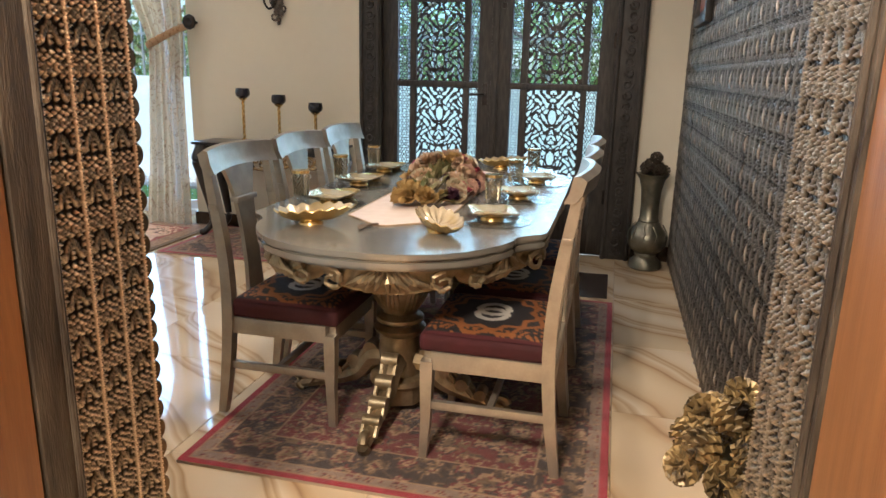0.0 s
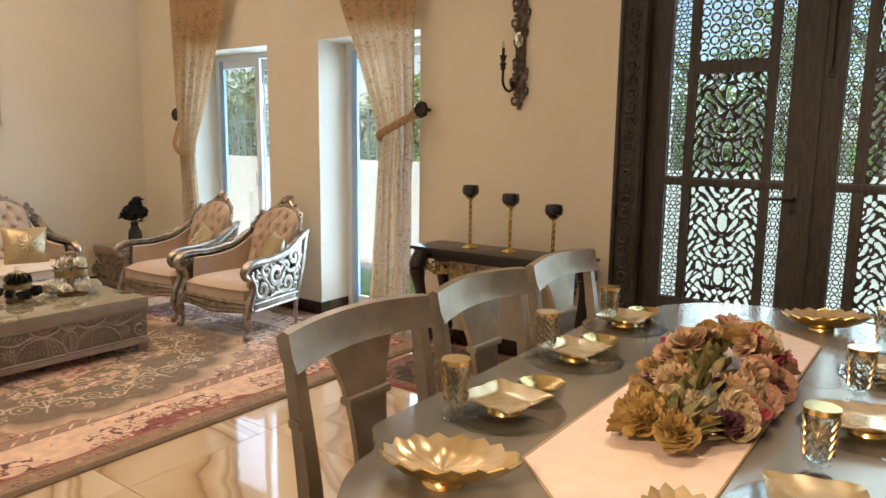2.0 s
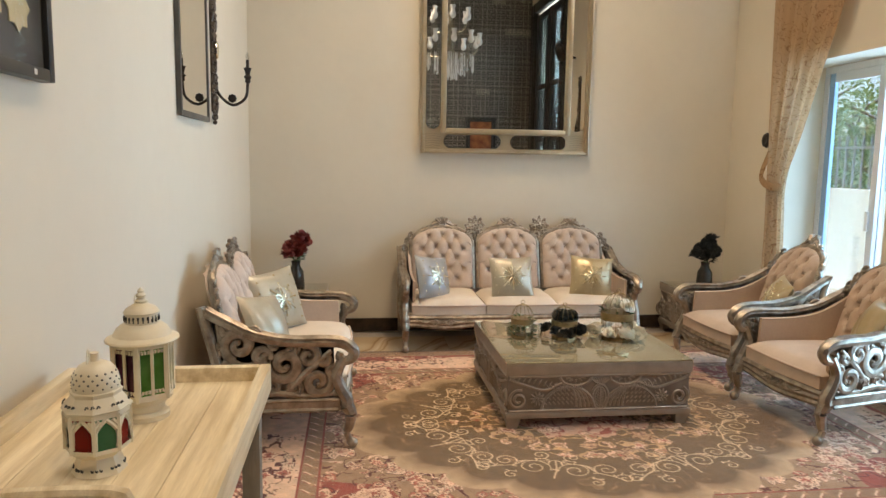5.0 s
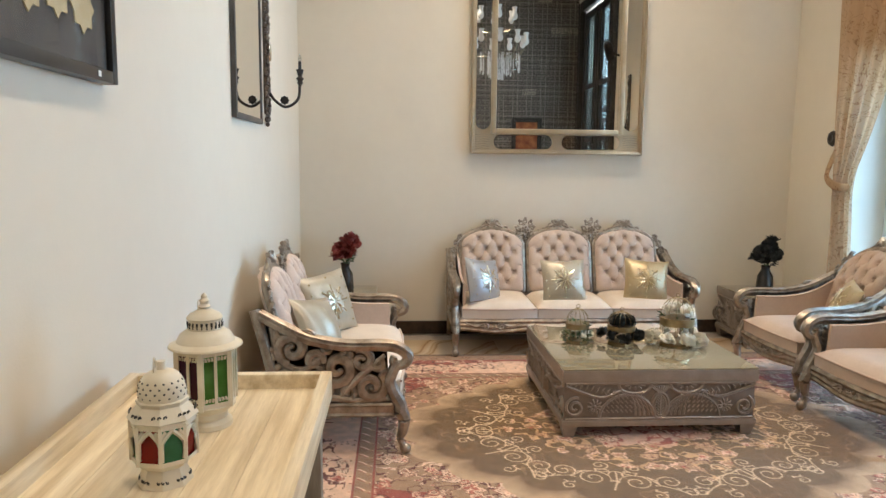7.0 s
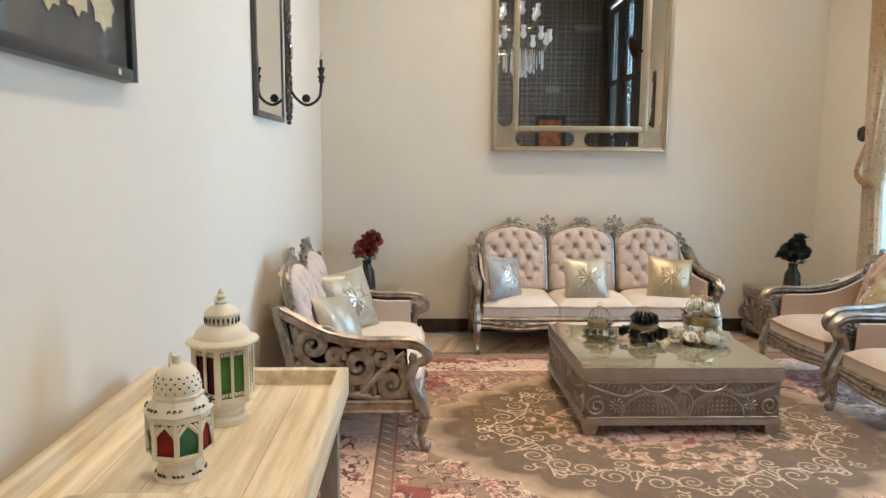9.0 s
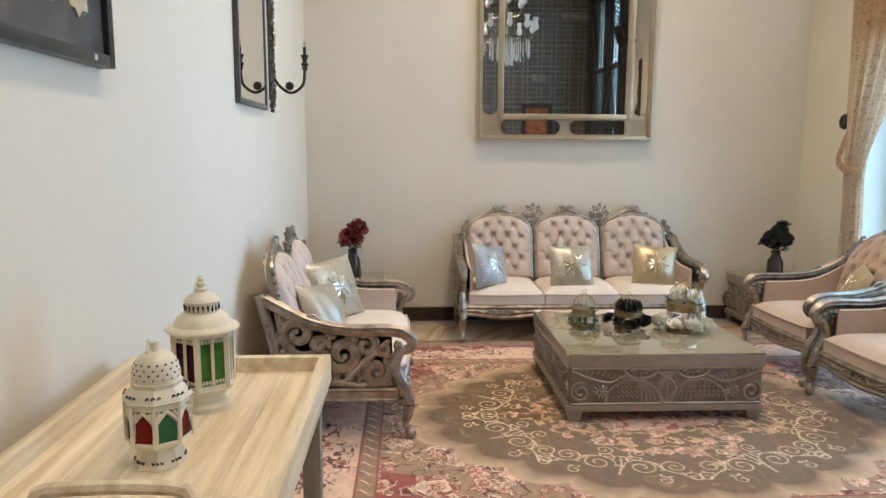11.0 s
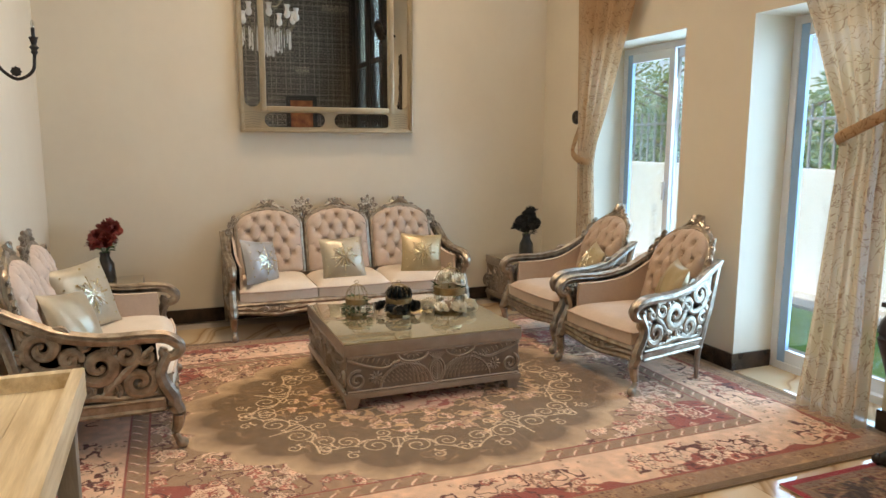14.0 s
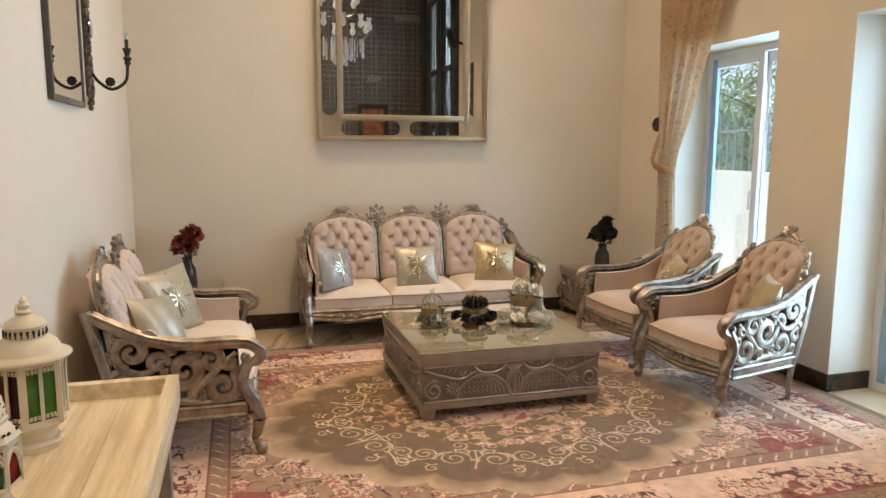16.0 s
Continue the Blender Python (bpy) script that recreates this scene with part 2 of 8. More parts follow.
GREENGLASS = mat("green_lantern_glass", (0.1, 0.3, 0.05), 0.12, colour2=(0.16, 0.38, 0.09), scale=20)
BLACKTIN = mat("black_tin_frame", (0.015, 0.014, 0.013), 0.35, colour2=(0.03, 0.028, 0.026), scale=10)
TIN = attribute_mat("embossed_pewter_tin", 0.34, 0.25, 110, metal=0.85)
BRASSTIN = attribute_mat("embossed_bronze_tin", 0.3, 0.2, 120, metal=0.92)
EDGETIN = mat("bronze_tin_edge", (0.3, 0.2, 0.1), 0.4, 0.85, colour2=(0.14, 0.09, 0.05), scale=30)
PEWTER = mat("antique_pewter", (0.3, 0.28, 0.22), 0.35, 0.85, colour2=(0.18, 0.17, 0.13), scale=12, fine=0.15, bump=0.15, bump_scale=60)
MAROON = mat("maroon_velvet", (0.034, 0.003, 0.004), 0.85, colour2=(0.05, 0.004, 0.006), scale=10, bump=0.15, bump_scale=250)
BLACKIRON = mat("black_wrought_iron", (0.02, 0.018, 0.016), 0.45, 0.6, colour2=(0.05, 0.04, 0.035), scale=20, bump=0.2)
PINKSHEER = mat("pale_peach_runner", (0.66, 0.53, 0.45), 0.75, colour2=(0.7, 0.58, 0.5), scale=20, bump=0.2, bump_scale=350)
# brown for the shade seen through the carved arm sides
GAPSHADE = mat("openwork_gap_shade", (0.2, 0.16, 0.122), 0.6, colour2=(0.155, 0.122, 0.092), scale=30, bump=0.2, bump_scale=300)
CLEAR = glass_mat("cut_glass", (0.93, 0.94, 0.93), 0.02, 1.5, gloss=0.1)
LEAF = mat("dark_green_leaf", (0.03, 0.07, 0.02), 0.5, colour2=(0.06, 0.11, 0.03), scale=30)
RUG = attribute_mat("woven_carpet", 0.95, 0.5, 350, sheen=0.15)
# ---- building helpers ----
def obj(name, bm, material, parent=None, label="", smooth=False):
    me = bpy.data.meshes.new(name)
    bm.normal_update()
    bm.to_mesh(me)
    bm.free()
    me.materials.append(material)
    if smooth:
        me.shade_smooth()
        me.set_sharp_from_angle(angle=radians(38))
    ob = new(name, me)
    if parent:
        ob.parent = parent
    if label:
        ob["label"] = label
    return ob


def part(name, bm, material, parent, label="", smooth=True):
    """Links a bmesh as one mesh object under a thing or under a part."""
    return obj(name, bm, material, parent, label, smooth)


def thing(name, label, category, m=None, group=""):
    ob = new(name)
    ob.empty_display_size = 0.1
    if m is not None:
        ob.matrix_basis = m
    return tagged(ob, label, category, group)


def struct(name, bm, material, label, smooth=False):
    return tagged(obj(name, bm, material, None, "", smooth), label, name.split("_")[0], kind="structure")


def box(bm, x0, x1, y0, y1, z0, z1, bevel=0.0, seg=2):
    m = Matrix.LocRotScale(((x0 + x1) / 2, (y0 + y1) / 2, (z0 + z1) / 2), None, (abs(x1 - x0), abs(y1 - y0), abs(z1 - z0)))
    vs = bmesh.ops.create_cube(bm, size=1, matrix=m)["verts"]
    if bevel:
        es = list({e for v in vs for e in v.link_edges})
        bmesh.ops.bevel(bm, geom=es, offset=bevel, segments=seg, profile=0.6, affect="EDGES")
    return bm


def B(*a, **k):
    return box(bmesh.new(), *a, **k)


def lathe(bm, profile, seg=20, at=(0, 0, 0), flutes=0, depth=0.0, arc=None):
    """Turns a profile of (radius, height) round an upright axis."""
    rings = []
    for r, z in profile:
        ring = []
        for i in range(seg):
            a = 2 * math.pi * i / seg
            q = r * (1 + depth * math.cos(flutes * a)) if flutes else r
            ring.append(bm.verts.new((at[0] + q * math.cos(a), at[1] + q * math.sin(a), at[2] + z)))
        rings.append(ring)
    for a, b in zip(rings, rings[1:]):
        for i in range(seg):
            bm.faces.new((a[i], a[(i + 1) % seg], b[(i + 1) % seg], b[i]))
    bm.faces.new(rings[0][::-1])
    bm.faces.new(rings[-1])
    return bm


def sweep(bm, pts, radius, seg=8, flat=1.0, up=(0, 0, 1), closed=False):
    """A rod along points; radius a number or one for each point; flat squeezes it along the second axis."""
    pts = [Vector(p) for p in pts]
    n = len(pts)
    rad = radius if isinstance(radius, (list, tuple)) else [radius] * n
    rings = []
    upv = Vector(up)
    for i, p in enumerate(pts):
        d = (pts[(i + 1) % n] - pts[i - 1]) if closed else (pts[min(i + 1, n - 1)] - pts[max(i - 1, 0)])
        d = d.normalized() if d.length > 1e-9 else Vector((0, 0, 1))
        s = d.cross(upv)
        s = s.normalized() if s.length > 1e-4 else d.orthogonal().normalized()
        u = s.cross(d)
        rings.append([bm.verts.new(p + rad[i] * (math.cos(2 * math.pi * k / seg) * s + flat * math.sin(2 * math.pi * k / seg) * u)) for k in range(seg)])
    pairs = list(zip(rings, rings[1:])) + ([(rings[-1], rings[0])] if closed else [])
    for a, b in pairs:
        for k in range(seg):
            bm.faces.new((a[k], a[(k + 1) % seg], b[(k + 1) % seg], b[k]))
    if not closed:
        bm.faces.new(rings[0][::-1])
        bm.faces.new(rings[-1])
    return bm


def smooth_line(pts, steps=6):
    """Catmull-Rom through points."""
    P = [Vector(p) for p in pts]
    P = [P[0] * 2 - P[1]] + P + [P[-1] * 2 - P[-2]]
    out = []
    for i in range(1, len(P) - 2):
        a, b, c, d = P[i - 1:i + 3]
        for k in range(steps):
            t = k / steps
            out.append(0.5 * ((2 * b) + (c - a) * t + (2 * a - 5 * b + 4 * c - d) * t * t + (3 * b - a - 3 * c + d) * t ** 3))
    out.append(P[-2])
    return out


def prism(bm, outline, z0, z1):
    """Raises a flat outline of (x, y) from z0 to z1."""
    lo = [bm.verts.new((x, y, z0)) for x, y in outline]
    hi = [bm.verts.new((x, y, z1)) for x, y in outline]
    n = len(lo)
    for i in range(n):
        bm.faces.new((lo[i], lo[(i + 1) % n], hi[(i + 1) % n], hi[i]))
    bm.faces.new(lo[::-1])
    bm.faces.new(hi)
    return bm


def grid_mesh(name, X, Y, Z, material, colours=None, parent=None, smooth=True):
    """A sheet over arrays of places, with woven colours if given."""
    h, w = X.shape
    verts = np.stack([X, Y, Z], -1).reshape(-1, 3)
    idx = np.arange(h * w).reshape(h, w)
    faces = np.stack([idx[:-1, :-1], idx[:-1, 1:], idx[1:, 1:], idx[1:, :-1]], -1).reshape(-1, 4)
    me = bpy.data.meshes.new(name)
    me.from_pydata(verts.tolist(), [], faces.tolist())
    if colours is not None:
        at = me.color_attributes.new("weave", "FLOAT_COLOR", "POINT")
        c = np.ones((h * w, 4), dtype=np.float32)
        c[:, :3] = colours.reshape(-1, 3)
        at.data.foreach_set("color", c.ravel())
    me.materials.append(material)
    if smooth:
        me.shade_smooth()
    ob = new(name, me)
    if parent:
        ob.parent = parent
    return ob


def spiral(c, r, turns, a0, axis="yz", shrink=0.25, n=22, sign=1):
    """Points of a scroll that winds inwards from radius r, in the plane named, round c."""
    out = []
    for i in range(n):
        t = i / (n - 1)
        q = r * (1 - (1 - shrink) * t)
        a = a0 + sign * turns * 2 * math.pi * t
        u, v = q * math.cos(a), q * math.sin(a)
        out.append((c[0], c[1] + u, c[2] + v) if axis == "yz" else (c[0] + u, c[1], c[2] + v))
    return out


def taper(r, n, end=0.35):
    return [r * (1 - (1 - end) * i / (n - 1)) for i in range(n)]
# ---- the room ----
XW, XE, YS, YN, CEIL = -6.22, 1.13, 1.52, 5.65, 5.0
WIN = ((-5.45, -4.33), (-3.73, -2.72))
DOORX = (-1.06, 0.64)
DOORTOP = 4.1

wb = bmesh.new()
for x0, x1 in ((XW - 0.2, WIN[0][0]), (WIN[0][1], WIN[1][0]), (WIN[1][1], DOORX[0]), (DOORX[1], XE + 0.2)):
    box(wb, x0, x1, YN, YN + 0.4, -0.05, CEIL)
for x0, x1 in WIN:
    box(wb, x0, x1, YN, YN + 0.4, 2.2, 2.95)
    box(wb, x0, x1, YN, YN + 0.4, 4.35, CEIL)
box(wb, DOORX[0], DOORX[1], YN, YN + 0.4, DOORTOP, CEIL)
struct("wall_north", wb, CREAM, "cream painted plaster wall with tall openings")
struct("wall_west", B(XW - 0.2, XW, YS - 0.2, YN + 0.4, -0.05, CEIL), CREAM, "plain cream painted plaster wall")
struct("wall_east", B(XE, XE + 0.2, -1.8, YN + 0.4, -0.05, CEIL), CREAM, "wall clad with embossed pewter tin panels")
wb = bmesh.new()
OPEN = (-0.25, 0.97)
box(wb, XW - 0.2, OPEN[0], YS - 0.2, YS, -0.05, CEIL)
box(wb, OPEN[1], XE, YS - 0.2, YS, -0.05, CEIL)
box(wb, OPEN[0], OPEN[1], YS - 0.2, YS, 2.6, CEIL)
struct("wall_south", wb, CREAM, "cream painted plaster wall with a doorway")
wb = bmesh.new()
box(wb, -1.6, -1.4, -1.8, YS - 0.2, -0.05, 3.0)
box(wb, -1.6, XE + 0.2, -2.0, -1.8, -0.05, 3.0)
struct("wall_hall", wb, CREAM, "cream painted entrance hall walls")
struct("ceiling", B(XW - 0.2, XE + 0.2, YS - 0.2, YN + 0.4, CEIL, CEIL + 0.15), WHITE, "high white plaster ceiling")
struct("ceiling_hall", B(-1.6, XE + 0.2, -2.0, YS - 0.2, 3.0, 3.15), WHITE, "white plaster hall ceiling")
FLOOR = struct("floor", B(XW - 0.2, XE + 0.2, -2.0, YN + 0.4, -0.15, -0.012), mat("tile_bed_grout", (0.3, 0.25, 0.2), 0.8, colour2=(0.35, 0.3, 0.24), scale=20), "polished beige marble floor tiles")
# dark skirting along the walls and window reveals
sb = bmesh.new()
for x0, x1 in ((XW, WIN[0][0]), (WIN[0][1], WIN[1][0]), (WIN[1][1], -1.25), (0.86, XE)):
    box(sb, x0, x1, YN - 0.018, YN, 0.0, 0.11)
for x, s in ((WIN[0][0], 1), (WIN[0][1], -1), (WIN[1][0], 1), (WIN[1][1], -1)):
    box(sb, x, x + s * 0.015, YN - 0.018, YN + 0.3, 0.0, 0.11)
box(sb, XW, XW + 0.018, YS, YN - 0.018, 0.0, 0.11)
box(sb, XW + 0.018, OPEN[0], YS, YS + 0.018, 0.0, 0.11)
struct("baseboard", sb, SKIRT, "dark brown polished marble skirting")


# ---- windows ----
def glazed_window(name, x0, x1, z0, z1, label):
    w = tagged(new(name), label, "window", kind="structure")
    y0, y1 = YN + 0.31, YN + 0.37
    fb = bmesh.new()
    box(fb, x0, x0 + 0.05, y0, y1, z0, z1, 0.004)
    box(fb, x1 - 0.05, x1, y0, y1, z0, z1, 0.004)
    box(fb, x0 + 0.05, x1 - 0.05, y0, y1, z1 - 0.05, z1, 0.004)
    box(fb, x0 + 0.05, x1 - 0.05, y0, y1, z0, z0 + 0.05, 0.004)
    part("window_frame", fb, UPVC, w, smooth=False)
    xm = (x0 + x1) / 2 + 0.04
    for a, b, dy in ((x0 + 0.05, xm + 0.03, -0.012), (xm - 0.03, x1 - 0.05, 0.026)):
        sbm = bmesh.new()
        ya, yb = y0 + 0.02 + dy, y0 + 0.05 + dy
        box(sbm, b - 0.06, b, ya, yb, z0 + 0.05, z1 - 0.05, 0.004)
        box(sbm, a + 0.06, b - 0.06, ya, yb, z1 - 0.12, z1 - 0.05, 0.004)
        box(sbm, a + 0.06, b - 0.06, ya, yb, z0 + 0.05, z0 + 0.13, 0.004)
        sash = part("sash", sbm, UPVC, w, smooth=False)
        # the left stile carries the sky's reflection as a blue base colour
        part("sash_stile", B(a, a + 0.06, ya, yb, z0 + 0.05, z1 - 0.05, 0.004), SKYSTILE if a < xm - 0.1 else UPVC, sash, "white stile coloured blue for the sky it reflects" if a < xm - 0.1 else "", smooth=False)
        p = part("pane", B(a + 0.06, b - 0.06, ya + 0.012, ya + 0.018, z0 + 0.13, z1 - 0.12), PANE, sash, smooth=False)
        p.visible_shadow = False
    part("sash_handle", B(xm - 0.025, xm + 0.0, y0 - 0.02, y0 - 0.004, z0 + 1.0, z0 + 1.14, 0.004), UPVC, w)
    return w


glazed_window("window_1", *WIN[0], 0.0, 2.2, "white framed sliding glass garden door")
glazed_window("window_2", *WIN[1], 0.0, 2.2, "white framed sliding glass garden door")
# upper pair is assumed and out of view, added to let in daylight
glazed_window("window_3", *WIN[0], 2.95, 4.35, "white framed upper window")
glazed_window("window_4", *WIN[1], 2.95, 4.35, "white framed upper window")
rb = bmesh.new()
for x0, x1 in WIN:
    box(rb, x0, x1, YN + 0.0, YN + 0.31, -0.012, 0.004)
struct("threshold", rb, MARBLE, "pale marble threshold in the window reveals")

# ---- garden ----
GRASS = mat("lawn", (0.06, 0.16, 0.02), 0.9, colour2=(0.1, 0.24, 0.035), scale=3, fine=0.4, bump=0.8, bump_scale=60)
PAVE = mat("concrete_paving", (0.42, 0.4, 0.36), 0.85, colour2=(0.36, 0.34, 0.3), scale=3, fine=0.15, bump=0.2)
gb = bmesh.new()
bmesh.ops.create_grid(gb, x_segments=2, y_segments=2, size=1500, matrix=pose(0, 0, -0.16))
tagged(obj("ground", gb, GRASS), "mown green lawn", "ground", kind="structure")
struct("pavement", B(-14, 8, YN + 0.4, YN + 1.0, -0.2, -0.08), PAVE, "pale concrete strip beside the house")
struct("path", B(-14, 8, 8.05, 8.6, -0.2, -0.13), PAVE, "grey stone strip along the garden wall")
WALLY = 8.6
GARDENWHITE = mat("white_garden_render", (0.84, 0.84, 0.81), 0.8, colour2=(0.79, 0.79, 0.76), scale=1.2, fine=0.03, bump=0.15, bump_scale=80)
gw = tagged(new("garden_wall"), "white rendered boundary wall with a metal railing", "wall", kind="structure")
part("wall", B(-18, 10, WALLY, WALLY + 0.2, -0.2, 1.17), GARDENWHITE, gw, smooth=False)
RAILMAT = mat("grey_painted_railing", (0.25, 0.26, 0.26), 0.5, 0.3, colour2=(0.3, 0.3, 0.3), scale=8)
rail = part("rail", B(-18, 10, WALLY + 0.08, WALLY + 0.11, 1.68, 1.71), RAILMAT, gw, smooth=False)
first = None
for i in range(170):
    x = -16 + i * 0.15
    if first is None:
        first = part("picket", B(-0.012, 0.012, WALLY + 0.085, WALLY + 0.105, 1.17, 1.85), RAILMAT, gw, smooth=False)
        first.location.x = x
    else:
        o = first.copy()
        o.location.x = x
        scene.collection.objects.link(o)
# ---- pierced garden door ----
def fretwork(name, x0, x1, z0, z1, y, kind, cell, parent, material, solid=0.012):
    """A pierced metal screen: a sheet with leaf-shaped or star-shaped holes, mirrored about its middle."""
    nx, nz = max(6, int(round((x1 - x0) / cell))), max(6, int(round((z1 - z0) / cell)))
    xs, zs = np.linspace(x0, x1, nx + 1), np.linspace(z0, z1, nz + 1)
    cx, cz = (xs[:-1] + xs[1:]) / 2, (zs[:-1] + zs[1:]) / 2
    X, Z = np.meshgrid(cx, cz)
    mid = (x0 + x1) / 2
    u, v = np.abs(X - mid) / 0.145, (Z - z0) / 0.145
    if kind == "leaf":
        f = np.sin(8.2 * u + 2.3 * np.sin(5.3 * v + 0.6)) * np.sin(7.4 * v + 2.4 * np.sin(6.1 * u)) + 0.35 * np.sin(15 * u * 0.8 + 3.0 * v) * np.cos(9 * v)
        hole = np.abs(f) > 0.40
        oval = ((X - mid) / 0.028) ** 2 + (((Z - z0) % 0.3 - 0.15) / 0.05) ** 2
        hole = np.where(oval < 1, True, np.where(oval < 1.9, False, hole))
    else:
        k = 2 * math.pi / (0.052 if kind == "star" else 0.034)
        a = np.cos(k * (X - mid)) + np.cos(k * (0.5 * (X - mid) + 0.866 * Z)) + np.cos(k * (0.5 * (X - mid) - 0.866 * Z))
        hole = (a > 0.55) | (a < -0.95)
    edge = (np.minimum(X - x0, x1 - X) < solid * 0.6) | (np.minimum(Z - z0, z1 - Z) < solid * 0.6)
    keep = ~(hole & ~edge)
    idx = lambda j, i: j * (nx + 1) + i
    off = (nx + 1) * (nz + 1)
    verts = [(x, y, z) for z in zs for x in xs] + [(x, y + 0.008, z) for z in zs for x in xs]
    faces = []
    for j in range(nz):
        for i in range(nx):
            if not keep[j, i]:
                continue
            a, b, c, d = idx(j, i), idx(j, i + 1), idx(j + 1, i + 1), idx(j + 1, i)
            faces.append((a, b, c, d))
            faces.append((d + off, c + off, b + off, a + off))
            if i + 1 < nx and not keep[j, i + 1]:
                faces.append((b, b + off, c + off, c))
            if i > 0 and not keep[j, i - 1]:
                faces.append((a, d, d + off, a + off))
            if j + 1 < nz and not keep[j + 1, i]:
                faces.append((d, c, c + off, d + off))
            if j > 0 and not keep[j - 1, i]:
                faces.append((a, a + off, b + off, b))
    me = bpy.data.meshes.new(name)
    me.from_pydata(verts, [], faces)
    me.materials.append(material)
    ob = new(name, me)
    ob.parent = parent
    return ob


LEAFY = YN - 0.02
gd = tagged(new("door_1"), "dark wooden double door with pierced metal screens", "door", kind="structure")
for (s0, a0, b0, c0, c1, b1, a1, s1) in ((-1.06, -0.945, -0.85, -0.805, -0.44, -0.40, -0.33, -0.215), (-0.205, -0.09, -0.015, 0.03, 0.42, 0.455, 0.535, 0.64)):
    leafo = part("door_leaf", B(s0, a0, LEAFY, LEAFY + 0.06, 0.01, DOORTOP - 0.06, 0.004), DARKWOOD, gd)
    part("stile", B(a1, s1, LEAFY, LEAFY + 0.06, 0.01, DOORTOP - 0.06, 0.004), DARKWOOD, leafo)
    for z0, z1, pr in ((0.01, 0.56, 0.0), (1.205, 1.245, -0.008), (2.72, 2.8, 0.0), (DOORTOP - 0.16, DOORTOP - 0.06, 0.0)):
        part("rail", B(a0, a1, LEAFY + 0.004 + pr, LEAFY + 0.056, z0, z1, 0.003), DARKWOOD, leafo)
    for z0, z1 in ((0.56, 1.205), (1.245, 2.72), (2.8, DOORTOP - 0.16)):
        fine_cell = 0.0056 if z0 < 2.7 else 0.011
        part("mullion", B(b0, c0, LEAFY + 0.012, LEAFY + 0.05, z0, z1), DARKWOOD, leafo, smooth=False)
        part("mullion", B(c1, b1, LEAFY + 0.012, LEAFY + 0.05, z0, z1), DARKWOOD, leafo, smooth=False)
        fretwork("fretwork_strip", a0, b0, z0, z1, LEAFY + 0.022, "fine", fine_cell * 0.9, leafo, BLACKIRON)
        fretwork("fretwork_strip", b1, a1, z0, z1, LEAFY + 0.022, "fine", fine_cell * 0.9, leafo, BLACKIRON)
        if z0 == 1.245:
            part("crossbar", B(c0, c1, LEAFY + 0.01, LEAFY + 0.05, 1.81, 1.87), DARKWOOD, leafo, smooth=False)
            fretwork("fretwork_panel", c0, c1, z0, 1.81, LEAFY + 0.022, "leaf", fine_cell, leafo, BLACKIRON)
            fretwork("fretwork_panel", c0, c1, 1.87, z1, LEAFY + 0.022, "star", fine_cell, leafo, BLACKIRON)
        else:
            fretwork("fretwork_panel", c0, c1, z0, z1, LEAFY + 0.022, "leaf" if z0 < 1 else "star", fine_cell, leafo, BLACKIRON)
        g = part("pane", B(a0, a1, LEAFY + 0.036, LEAFY + 0.042, z0, z1), TEXPANE, leafo, smooth=False)
        g.visible_shadow = False
    part("kick_panel", B(a0 + 0.03, a1 - 0.03, LEAFY - 0.008, LEAFY + 0.006, 0.08, 0.5, 0.006), DARKWOOD, leafo)
part("astragal", B(-0.235, -0.185, LEAFY - 0.012, LEAFY + 0.07, 0.01, DOORTOP - 0.06, 0.006), DARKWOOD, gd)
hb = B(-0.29, -0.255, LEAFY - 0.012, LEAFY, 1.08, 1.24, 0.003)
sweep(hb, [(-0.27, LEAFY - 0.01, 1.16), (-0.27, LEAFY - 0.05, 1.16), (-0.38, LEAFY - 0.055, 1.155)], 0.009, 8)
part("handle", hb, BLACKIRON, gd)
bb = B(-0.165, -0.135, LEAFY - 0.014, LEAFY, 1.76, 1.8, 0.003)
sweep(bb, [(-0.15, LEAFY - 0.014, 1.8), (-0.15, LEAFY - 0.014, 2.3)], 0.006, 6)
part("bolt", bb, BLACKIRON, gd)
for z in (0.4, 1.5, 2.4):
    part("hinge", lathe(bmesh.new(), [(0.012, 0), (0.012, 0.1)], 10, (0.632, LEAFY - 0.004, z)), BLACKIRON, gd)
tr = bmesh.new()
for x0, x1 in ((-1.235, -1.06), (0.64, 0.845)):
    box(tr, x0, x1, YN - 0.07, YN + 0.02, 0.0, DOORTOP + 0.16, 0.006)
    for xx in (x0 + 0.02, x1 - 0.02):
        sweep(tr, [(xx, YN - 0.075, 0.0), (xx, YN - 0.075, DOORTOP + 0.15)], 0.013, 8)
    k = 0
    z = 0.06
    while z < DOORTOP:
        xm = (x0 + x1) / 2
        p = spiral((xm, YN - 0.074, z), 0.036, 1.2, (k % 2) * math.pi, "xz", 0.3, 12, 1 if k % 2 else -1)
        sweep(tr, p, 0.009, 5)
        z += 0.075
        k += 1
box(tr, -1.06, 0.64, YN - 0.07, YN + 0.02, DOORTOP - 0.0, DOORTOP + 0.16, 0.006)
struct("trim_door", tr, DARKWOOD, "dark carved wooden door surround", smooth=True)

